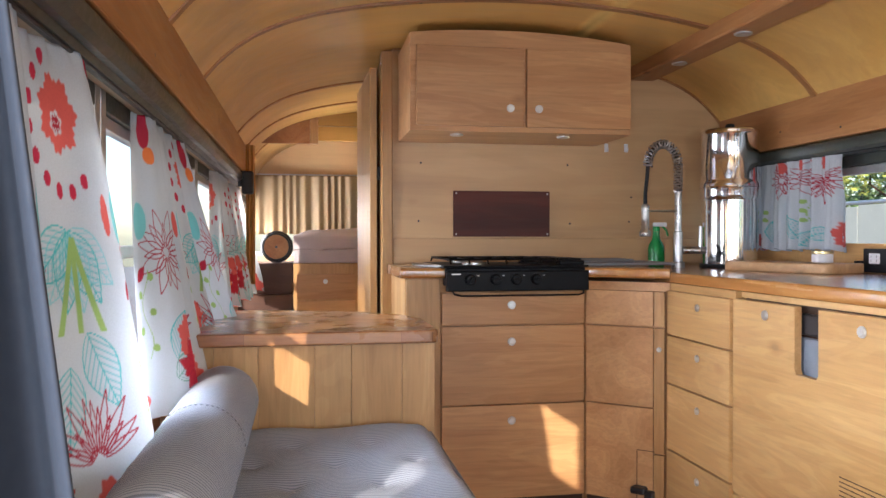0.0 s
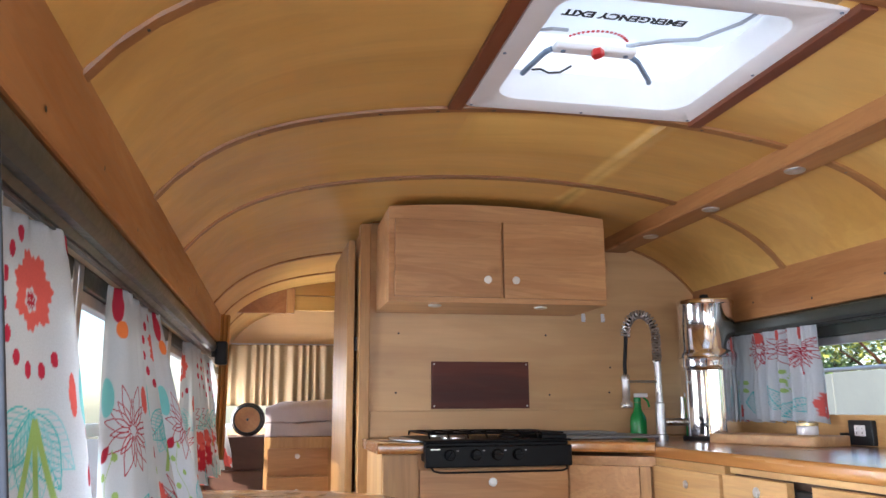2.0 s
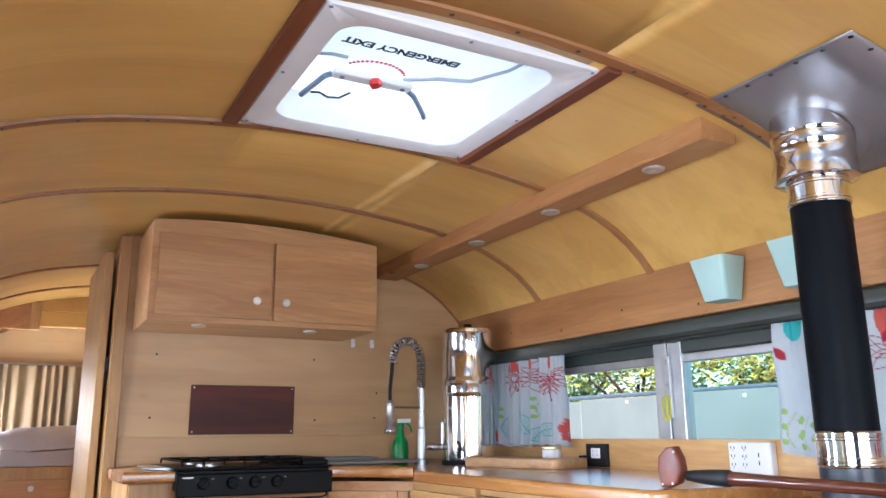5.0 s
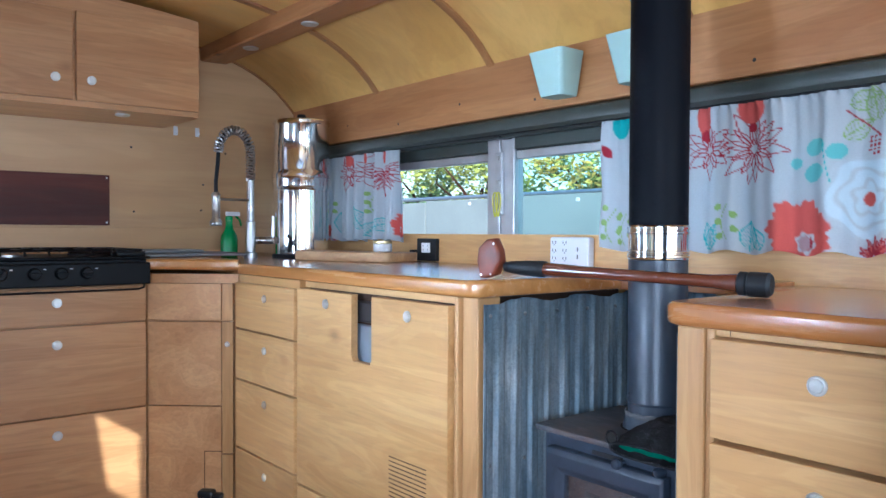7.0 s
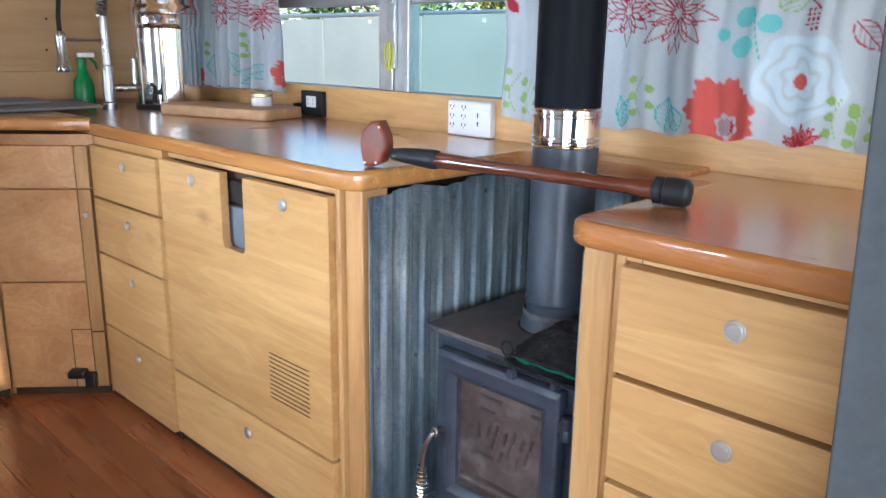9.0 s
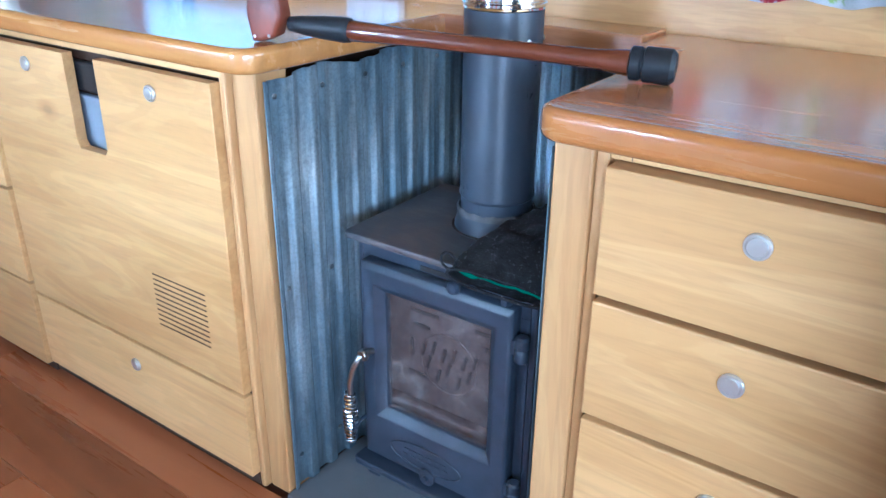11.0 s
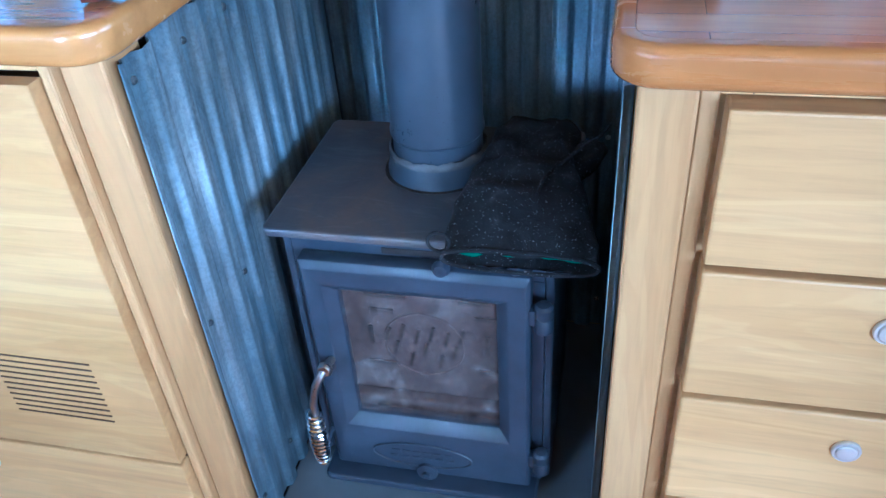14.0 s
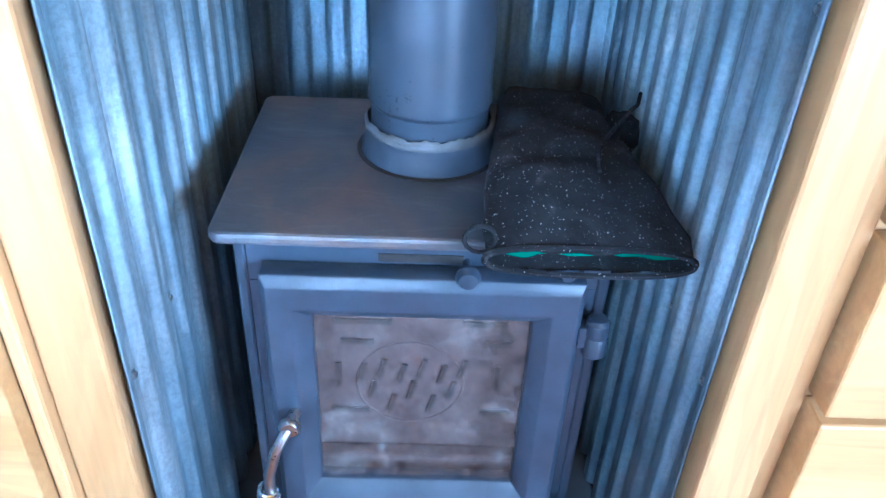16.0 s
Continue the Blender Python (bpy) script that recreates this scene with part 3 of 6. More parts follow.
def worktops():
    t = thing("worktop", (1.6, 2.3, 0.858), "varnished orange butcher-block worktop with rounded nosing", "worktop", "butcher-block worktops")
    front = nosing([(0.350, 2.835), (1.046, 2.822), (1.284, 2.610)], 1, 0.858, 0.895, t)
    part("slab", prism([(0.350, 3.337)] + front + [(1.303, 3.337)], 0.858, 0.895, 0.0006, 1), BLOCK_X, t, "paler staves round the cooker")
    end = [(1.284 + 0.045 - 0.045 * math.cos(radians(a)), 1.389 + 0.045 - 0.045 * math.sin(radians(a))) for a in range(0, 91, 15)]
    run = nosing([(1.284, 2.606)] + end + [(1.80, 1.389)], 1, 0.843, 0.883, t)
    part("slab", prism(run + [(1.80, 1.30), (1.932, 1.30), (1.932, 3.337), (1.3045, 3.337)], 0.843, 0.883, 0.0006, 1), BLOCK_Y, t)
    u = thing("worktop", (1.6, 0.66, 0.830), "varnished butcher-block worktop beside the wood stove", "worktop", "butcher-block worktops")
    c2 = [(1.308 + 0.045 - 0.045 * math.cos(radians(a)), 0.921 - 0.045 + 0.045 * math.sin(radians(a))) for a in range(0, 91, 15)]
    part("slab", prism(nosing([(1.308, 0.425)] + c2 + [(1.80, 0.921)], -1, 0.830, 0.871, u) + [(1.80, 0.985), (1.932, 0.985), (1.932, 0.425)], 0.830, 0.871, 0.0006, 1), BLOCK_Y, u)
    v = thing("rear_shelf", (1.87, 1.14, 0.845), "narrow timber shelf behind the flue pipe", "shelf")
    part("slab", box(1.815, 1.932, 0.988, 1.297, 0.846, 0.880, 0.004), BLOCK_Y, v)


def upper_cabinet():
    t = thing("wall_cabinet", (0.85, 3.15, 1.40), "two-door alder wall cabinet with an arched top", "wall cabinet")
    x0, x1, y0, y1 = 0.402, 1.289, 2.965, 3.348
    arch = [(x0 + (x1 - x0) * i / 20) for i in range(21)]
    pts = [(x0, 1.417)] + [(x1, 1.417)] + [(x, roof(x) - 0.026) for x in reversed(arch)]
    up = Matrix(((1, 0, 0, 0), (0, 0, 1, 0), (0, 1, 0, 0), (0, 0, 0, 1)))
    part("body", prism(pts, y0 + 0.002, y1, 0.0, 1, up), ALDER_X, t)
    part("door", box(0.424, 0.846, y0 - 0.018, y0, 1.435, 1.739, 0.003), ALDER_X, t)
    part("door", box(0.856, 1.283, y0 - 0.018, y0, 1.435, 1.739, 0.003), ALDER_X, t)
    doors = [o for o in t.children if o.name.startswith("door")]
    knob(doors[0], (0.790, y0 - 0.0185, 1.506), (0, -1, 0), 0.0155)
    knob(doors[1], (0.904, y0 - 0.0185, 1.506), (0, -1, 0), 0.0155)
    for x in (0.60, 1.04):
        part("downlight", lathe([(0.026, 0.0), (0.026, 0.006), (0.02, 0.008)], pose(x, 3.06, 1.4175, 180), 20), NICKEL, t, "small round downlight", 40)


side_cabinets()
cooker_cabinets()
worktops()
upper_cabinet()


# ---- peninsula and seat ----
TICKING = None


def ticking():
    m, t, b = nodes_of("striped_ticking")
    g = t.nodes.new("ShaderNodeNewGeometry")
    w = t.nodes.new("ShaderNodeTexWave")
    w.wave_type, w.bands_direction = "BANDS", "Y"
    w.inputs["Scale"].default_value, w.inputs["Distortion"].default_value = 31.0, 0.25
    t.links.new(g.outputs["Position"], w.inputs["Vector"])
    c = ramp(t, w.outputs["Fac"], [(0.0, (0.17, 0.19, 0.235)), (0.14, (0.23, 0.255, 0.30)), (0.28, (0.38, 0.415, 0.48)), (1.0, (0.41, 0.45, 0.52))])
    c = mixc(t, "MULTIPLY", 0.5, c, ramp(t, noise_tex(t, placed(t), 5, 3), [(0.3, 0.8), (0.7, 1.0)]))
    t.links.new(c, b.inputs["Base Color"])
    b.inputs["Roughness"].default_value = 0.9
    bump(t, b, mixc(t, "MIX", 0.5, w.outputs["Fac"], noise_tex(t, placed(t), 700, 2)), 0.35, 0.0015)
    return m


TICKING = ticking()
MATT_THREAD = paint("grey_thread", (0.22, 0.23, 0.26), 0.9)


def peninsula():
    t = thing("peninsula_counter", (0.0, 2.5, 0.0), "low butcher-block counter on a boarded alder base", "counter")
    c = [(0.372 - 0.03 + 0.03 * math.sin(radians(a)), 2.14 + 0.03 - 0.03 * math.cos(radians(a))) for a in range(0, 91, 15)]
    far = [(0.372, 2.48), (0.32, 2.62), (0.2, 2.74), (-0.02, 2.83), (-0.374, 2.9)]
    part("slab", prism([(-0.374, 2.14)] + c + far, 0.714, 0.750, 0.006, 3), BLOCK_X, t)
    xs = [-0.372, -0.235, -0.12, 0.03, 0.13, 0.27, 0.362]
    for a, b in zip(xs, xs[1:]):
        part("board", box(a + 0.0004, b - 0.0004, 2.165, 2.185, 0.0, 0.713, 0.001), ALDER_Z, t)
    part("end_panel", box(0.345, 0.362, 2.186, 2.55, 0.0, 0.713, 0.002), ALDER_Z, t)


def sofa():
    t = thing("daybed", (0.05, 1.6, 0.0), "built-in daybed with a striped ticking mattress", "daybed")
    part("base", box(-0.372, 0.335, 1.0, 2.163, 0.0, 0.34, 0.004), ALDER_Y, t)
    tuft = [(-0.02, 1.95), (0.16, 1.95), (-0.02, 1.62), (0.16, 1.62), (0.07, 1.78), (0.07, 1.3), (-0.02, 1.4), (0.16, 1.4), (0.25, 1.78), (-0.11, 1.78)]

    def top(u, v):
        x, y = -0.28 + 0.632 * u, 1.01 + 1.148 * v
        edge = min(u * 0.632, (1 - u) * 0.632, v * 1.148, (1 - v) * 1.148)
        z = 0.505 - 0.05 * math.exp(-(edge / 0.022) ** 1.2)
        for a, b in tuft:
            r = math.hypot(x - a, y - b)
            z -= 0.02 * math.exp(-r / 0.035)
        return Vector((x, y, z + 0.004 * math.sin(x * 23) * math.sin(y * 17)))

    m = sheet(top, 70, 110)
    rim = [e for e in m.edges if e.is_boundary]
    r = bmesh.ops.extrude_edge_only(m, edges=rim)
    for v in (e for e in r["geom"] if isinstance(e, bmesh.types.BMVert)):
        v.co.z = 0.345
    bmesh.ops.recalc_face_normals(m, faces=m.faces)
    mat = tagged(part("mattress", m, TICKING, None, "", 60), "tufted white mattress with thin grey stripes", "mattress")
    line = [(-0.277, 1.013), (0.349, 1.013), (0.349, 2.155), (-0.277, 2.155), (-0.277, 1.013)]
    for z in (0.462, 0.352):
        part("piping", rod([(x, y, z) for x, y in line], 0.0045, 8), TICKING, mat, "corded edge seam", True)
    for a, c in tuft:
        part("tuft", lathe([(0.006, 0), (0.0055, 0.003), (0.002, 0.0045)], pose(a, c, 0.4835), 10), TICKING, mat, "small stitched tuft", True)
    b = bmesh.new()
    prof = [(0.02, 0.0), (0.07, 0.001), (0.083, 0.006), (0.088, 0.02)] + [(0.089 + 0.0012 * math.sin(i * 2.1), 0.02 + i * 0.035) for i in range(1, 30)] + [(0.088, 1.05), (0.07, 1.06), (0.02, 1.061)]
    lathe(prof, pose(-0.205, 1.06, 0.582, -90), 40, b)
    bol = tagged(part("bolster", b, TICKING, None, "", 60), "round white bolster cushion with thin grey stripes", "bolster cushion")
    for yy, rr in ((1.066, 0.0845), (2.113, 0.0855)):
        part("piping", rod([(-0.205 + rr * math.cos(a), yy, 0.582 + rr * math.sin(a)) for a in (2 * math.pi * i / 40 for i in range(41))], 0.004, 6), TICKING, bol, "corded end seam", True)
    for k in range(26):
        a = math.pi * (k + 0.5) / 26
        part("stitch", box(-0.0028, 0.0028, -0.0016, 0.0016, -0.0008, 0.0010), MATT_THREAD, bol).matrix_basis = Matrix.Translation((-0.205 + 0.0902 * math.cos(a), 1.62, 0.582 + 0.0902 * math.sin(a))) @ Matrix.Rotation(math.pi / 2 - a, 4, "Y")


peninsula()
sofa()


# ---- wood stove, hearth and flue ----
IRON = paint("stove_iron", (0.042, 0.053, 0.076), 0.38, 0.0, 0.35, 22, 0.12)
IRON_TOP = None
FX, FY = 1.641, 1.159
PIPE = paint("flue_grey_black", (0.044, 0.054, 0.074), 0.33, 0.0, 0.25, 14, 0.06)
SLEEVE = paint("flue_black", (0.004, 0.005, 0.008), 0.5, 0.0, 0.15, 8, 0.04, 0.0, 0.08)
CHROME = paint("polished_steel", (0.80, 0.80, 0.80), 0.09, 1.0, 0.05, 20, 0.0)
STEEL = paint("brushed_steel", (0.46, 0.46, 0.46), 0.30, 1.0, 0.08, 16, 0.02)
ZINC = paint("flashing_zinc", (0.40, 0.40, 0.42), 0.42, 0.85, 0.12, 5, 0.02)
SLATE = paint("hearth_slate", (0.16, 0.17, 0.18), 0.5, 0.0, 0.3, 6)
FIREBACK = paint("firebrick", (0.12, 0.085, 0.078), 0.9, 0.0, 0.6, 26, 0.5)
# Near-black that paints the dark inside of slots and joints onto thin bars.
STOVE_GAP = paint("stove_gap_dark", (0.02, 0.016, 0.014), 0.9)
CEMENT = paint("grey_fire_cement", (0.10, 0.10, 0.105), 0.8, 0.0, 0.35, 60, 0.4)


def galvanised():
    m, t, b = nodes_of("galvanised_sheet")
    v = placed(t, (1, 1, 0.35))
    big, fine = noise_tex(t, v, 5, 5, 0.6, 0.6), noise_tex(t, placed(t), 170, 3, 0.7)
    drip = noise_tex(t, placed(t, (1, 1, 0.06)), 40, 4, 0.6)
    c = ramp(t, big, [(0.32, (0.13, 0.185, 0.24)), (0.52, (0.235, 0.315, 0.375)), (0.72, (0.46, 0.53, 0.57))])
    c = mixc(t, "MULTIPLY", 0.5, c, ramp(t, fine, [(0.38, 0.5), (0.58, 1.0)]))
    c = mixc(t, "MULTIPLY", 0.5, c, ramp(t, noise_tex(t, placed(t, (1, 1, 0.3)), 20, 6, 0.75, 1.0), [(0.40, (0.50, 0.52, 0.55)), (0.56, (1.0, 1.0, 1.0))]))
    c = mixc(t, "MULTIPLY", 0.75, c, ramp(t, drip, [(0.36, (0.50, 0.46, 0.44)), (0.55, (1.0, 1.0, 1.0))]))
    c = mixc(t, "ADD", 0.6, c, ramp(t, noise_tex(t, placed(t, (1, 1, 0.5)), 34, 4, 0.7), [(0.60, 0.0), (0.74, 0.18)]))
    t.links.new(c, b.inputs["Base Color"])
    b.inputs["Metallic"].default_value = 0.40
    t.links.new(ramp(t, fine, [(0.3, 0.46), (0.7, 0.68)]), b.inputs["Roughness"])
    bump(t, b, fine, 0.12, 0.001)
    return m


def sooty_glass():
    m, t, b = nodes_of("sooty_stove_glass")
    v = placed(t)
    n1, n2 = noise_tex(t, v, 16, 5, 0.6, 0.8), noise_tex(t, v, 60, 4, 0.7)
    t.links.new(ramp(t, n1, [(0.32, (0.075, 0.05, 0.045)), (0.55, (0.13, 0.10, 0.09)), (0.74, (0.38, 0.35, 0.34))]), b.inputs["Base Color"])
    t.links.new(ramp(t, n2, [(0.35, 0.06), (0.72, 0.45)]), b.inputs["Alpha"])
    b.inputs["Roughness"].default_value = 0.06
    return m


def rusty_top():
    m, t, b = nodes_of("stove_top_iron")
    v = placed(t)
    big, smear, fine = noise_tex(t, v, 7, 5, 0.6, 0.8), noise_tex(t, placed(t, (1, 0.25, 1)), 28, 5, 0.7, 1.5), noise_tex(t, v, 240, 3)
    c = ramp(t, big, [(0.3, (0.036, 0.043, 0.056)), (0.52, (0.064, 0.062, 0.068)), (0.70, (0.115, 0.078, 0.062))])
    c = mixc(t, "ADD", 0.5, c, ramp(t, smear, [(0.52, 0.0), (0.78, 0.13)]))
    t.links.new(c, b.inputs["Base Color"])
    t.links.new(ramp(t, smear, [(0.3, 0.34), (0.7, 0.55)]), b.inputs["Roughness"])
    bump(t, b, fine, 0.15, 0.001)
    return m


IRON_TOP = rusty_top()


def dusty_suede():
    m, t, b = nodes_of("black_suede")
    v = placed(t)
    big, fine = noise_tex(t, v, 22, 5, 0.65, 0.6), noise_tex(t, v, 420, 2, 0.6)
    c = ramp(t, big, [(0.3, (0.007, 0.007, 0.008)), (0.58, (0.016, 0.016, 0.018)), (0.76, (0.065, 0.060, 0.060))])
    c = mixc(t, "ADD", 1.0, c, ramp(t, fine, [(0.68, 0.0), (0.72, 0.35)]))
    t.links.new(c, b.inputs["Base Color"])
    b.inputs["Roughness"].default_value, b.inputs["Specular IOR Level"].default_value = 0.9, 0.15
    bump(t, b, big, 0.8, 0.004)
    return m

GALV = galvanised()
STOVE_GLASS = sooty_glass()


def corrugated(along, a0, a1, fixed, out, z1, label):
    """One sheet of corrugated iron: flat valleys, narrow rounded ridges."""
    n = int((a1 - a0) / 0.0028)

    def at(u, v):
        a = a0 + (a1 - a0) * u
        w = 0.5 + 0.5 * math.cos(2 * math.pi * (a - a0) / 0.056)
        h = 0.0095 * min(1.0, max(0.0, (w - 0.36) / 0.36)) + 0.0010 * math.exp(-((w - 0.72) / 0.05) ** 2)
        z = 0.013 + (z1 - 0.013) * v + (0.006 * math.sin(31 * a) if v == 1 else 0)
        return Vector((a, fixed + out * h, z) if along == "x" else (fixed + out * h, a, z))

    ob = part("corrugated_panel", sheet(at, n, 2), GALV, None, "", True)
    s = ob.modifiers.new("thick", "SOLIDIFY")
    s.thickness = 0.0012
    tagged(ob, label, "metal panel", "corrugated hearth panels")
    for k in range(int((a1 - a0) / 0.112) + 1):
        for z in (0.797, 0.45, 0.08):
            a = a0 + 0.028 + 0.112 * k
            if a > a1 - 0.01:
                continue
            p = (a, fixed + out * 0.001, z) if along == "x" else (fixed + out * 0.001, a, z)
            q = Vector((0, out, 0) if along == "x" else (out, 0, 0)).to_track_quat("Z", "Y").to_matrix().to_4x4()
            lathe([(0.0052, 0), (0.0052, 0.001), (0.0034, 0.0015), (0.003, 0.0035), (0.001, 0.004)], Matrix.Translation(p) @ q, 8, sc := bmesh.new())
            part("screw", sc, STEEL, ob, "small hex screw")


def hearth():
    tagged(part("hearth_plate", box(1.318, 1.932, 0.90, 1.418, -0.010, 0.012, 0.003), SLATE), "dark slate hearth plate under the stove", "hearth", "", "structure")
    corrugated("x", 1.338, 1.933, 1.4195, -1, 0.830, "weathered blue-grey corrugated iron lining the fridge cabinet side")
    corrugated("x", 1.350, 1.933, 0.8965, 1, 0.818, "weathered blue-grey corrugated iron lining the drawer cabinet side")
    corrugated("y", 0.8975, 1.4185, 1.932, -1, 0.840, "weathered blue-grey corrugated iron behind the stove")


def wood_stove():
    t = thing("wood_stove", (1.61, 1.16, 0.012), "small black cast-iron wood stove with a sooty glass door", "wood stove")
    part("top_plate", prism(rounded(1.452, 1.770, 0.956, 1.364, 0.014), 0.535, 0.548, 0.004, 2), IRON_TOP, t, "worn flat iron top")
    part("flue_joint", lathe([(0.080, 0.5481), (0.080, 0.5488), (0.07, 0.549)], pose(FX, FY, 0), 40), STOVE_GAP, t, "dark joint round the flue collar")
    y0, y1, xf = 0.974, 1.346, 1.475
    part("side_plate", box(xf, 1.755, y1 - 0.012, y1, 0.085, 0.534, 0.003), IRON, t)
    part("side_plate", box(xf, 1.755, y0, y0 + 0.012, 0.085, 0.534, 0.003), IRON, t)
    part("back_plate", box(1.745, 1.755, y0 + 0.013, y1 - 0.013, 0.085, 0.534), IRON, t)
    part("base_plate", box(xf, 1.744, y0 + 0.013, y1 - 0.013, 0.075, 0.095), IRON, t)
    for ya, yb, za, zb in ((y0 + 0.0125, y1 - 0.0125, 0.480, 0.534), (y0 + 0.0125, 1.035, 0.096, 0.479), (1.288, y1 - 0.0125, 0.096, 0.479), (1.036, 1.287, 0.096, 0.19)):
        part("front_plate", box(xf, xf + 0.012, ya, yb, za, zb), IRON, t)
    part("air_slot", box(xf - 0.0014, xf + 0.0003, 1.122, 1.205, 0.507, 0.516), STOVE_GAP, t, "dark air inlet slot")
    part("air_knob", lathe([(0.004, 0), (0.004, 0.016), (0.0105, 0.020), (0.0125, 0.027), (0.009, 0.034), (0.002, 0.036)], pose(xf, 1.118, 0.509, 0, -90), 16), IRON, t, "round air control knob", 40)
    part("air_knob", lathe([(0.010, 0), (0.011, 0.018), (0.006, 0.026)], pose(xf, 1.022, 0.512, 0, -90), 14), IRON, t, "", 40)
    # firebox
    fb = part("fireback", box(1.515, 1.530, 1.0, 1.33, 0.11, 0.50), FIREBACK, t, "ash-brown fireback plate with slots")
    for k in range(11):
        a, c = 1.112 + 0.0115 * k, 0.300 + (0.030, -0.004, 0.022, -0.026)[k % 4]
        b = box(1.5115, 1.5155, -0.0028, 0.0028, -0.014, 0.014)
        bmesh.ops.transform(b, matrix=pose(0, a, c, 14), verts=b.verts)
        part("slot", b, STOVE_GAP, fb)
    for a, c, w, h in ((1.225, 0.398, 0.032, 0.0032), (1.232, 0.369, 0.018, 0.0032), (1.254, 0.318, 0.0032, 0.018), (1.240, 0.262, 0.022, 0.0032), (1.075, 0.369, 0.016, 0.0032), (1.072, 0.318, 0.0032, 0.018), (1.070, 0.262, 0.018, 0.0032), (1.09, 0.398, 0.024, 0.0032)):
        part("slot", box(1.5115, 1.5155, a - w, a + w, c - h, c + h), STOVE_GAP, fb)
    part("cast_ring", rod([(1.5148, 1.172 + 0.062 * math.cos(a), 0.305 + 0.062 * math.sin(a)) for a in (2 * math.pi * i / 36 for i in range(37))], 0.0016, 6), FIREBACK, fb)
    part("log_bar", box(1.492, 1.514, 1.02, 1.31, 0.150, 0.205, 0.005), FIREBACK, t, "ash-grey log retainer bar")
    # door with a bevelled window
    door = bmesh.new()
    ya, yb, za, zb = 1.002, 1.318, 0.088, 0.505
    ring = ((xf - 0.0015, ya, yb, za, zb), (1.449, ya, yb, za, zb), (1.443, ya + 0.006, yb - 0.006, za + 0.006, zb - 0.012), (1.445, 1.032, 1.289, 0.184, 0.466), (1.459, 1.049, 1.271, 0.203, 0.449), (xf - 0.0015, 1.049, 1.271, 0.203, 0.449))
    loops = [[door.verts.new((x, a, c)) for a, c in ((p, r), (q, r), (q, s), (p, s))] for x, p, q, r, s in ring]
    for a, b in zip(loops, loops[1:] + loops[:1]):
        for i in range(4):
            door.faces.new((a[i], a[(i + 1) % 4], b[(i + 1) % 4], b[i]))
    bmesh.ops.recalc_face_normals(door, faces=door.faces)
    bmesh.ops.bevel(door, geom=door.edges[:], offset=0.0016, segments=2, affect="EDGES", profile=0.5)
    d = part("door", door, IRON, t, "cast-iron door with bevelled frame", 35)
    g = part("pane", box(1.463, 1.467, 1.0485, 1.2715, 0.2025, 0.4495), STOVE_GLASS, d, "brown sooty stove glass")
    g.visible_shadow = False
    ov = rod([(1.4425, 1.172 + 0.080 * math.cos(a * math.pi / 20), 0.133 + 0.026 * math.sin(a * math.pi / 20)) for a in range(41)], 0.0015, 6)
    part("badge", ov, PIPE, d, "raised oval cast badge")
    for row, w in ((0.139, 0.05), (0.127, 0.055)):
        for k in range(6):
            a = 1.172 - w + 2 * w * (k + 0.5) / 6
            part("badge_mark", box(1.4418, 1.4435, a - 0.006, a + 0.006, row - 0.003, row + 0.003, 0.0005), PIPE, d)
    for zc in (0.441, 0.150):
        h = lathe([(0.0105, -0.024), (0.0125, -0.022), (0.0125, -0.002), (0.011, 0.0), (0.0125, 0.002), (0.0125, 0.018), (0.009, 0.022), (0.002, 0.023)], pose(1.450, 0.985, zc), 14)
        part("hinge", box(1.445, 1.462, 0.99, 1.004, zc - 0.014, zc + 0.012, 0.002, 2, h), IRON, d, "barrel hinge", 40)
    # handle with a coil grip
    pts = [(1.444, 1.293, 0.326), (1.425, 1.295, 0.330), (1.414, 1.299, 0.325), (1.410, 1.311, 0.300), (1.409, 1.320, 0.265), (1.410, 1.324, 0.128)]
    hd = part("handle", lathe([(0.011, 0), (0.012, 0.006), (0.009, 0.010)], pose(1.424, 1.295, 0.329, 0, -90), 14, rod(pts, 0.0062, 10)), STEEL, d, "bent steel handle", 50)
    coil = []
    for i in range(13 * 14 + 1):
        z = 0.244 - 0.112 * i / (13 * 14)
        r = 0.0088 + 0.0045 * math.sin(math.pi * i / (13 * 14))
        coil.append((1.4095 + r * math.cos(2 * math.pi * i / 14), 1.3235 + r * math.sin(2 * math.pi * i / 14), z))
    part("coil_grip", rod(coil, 0.0026, 6), CHROME, hd, "bright steel spring grip")
    part("latch", lathe([(0.004, 0), (0.004, 0.03), (0.009, 0.032), (0.009, 0.04)], pose(1.447, 1.316, 0.170, 0, -90), 12), IRON, d, "", 40)
    # ash lip and legs
    part("ash_lip", prism(rounded(1.425, 1.50, 0.99, 1.338, 0.012), 0.062, 0.076, 0.004, 2), IRON, t)
    part("spin_vent", lathe([(0.017, 0), (0.017, 0.006), (0.006, 0.008), (0.006, 0.014)], pose(1.444, 1.165, 0.098, 0, -90), 18), IRON, t, "", 40)
    for a, c in ((1.485, 1.318), (1.485, 1.01), (1.73, 1.318), (1.73, 1.01)):
        part("leg", prism([(-0.020, 0), (0.020, 0), (0.012, 0.064), (-0.012, 0.064)], -0.016, 0.016, 0.003, 2, pose(a, c, 0.0125, 90)), IRON, t)


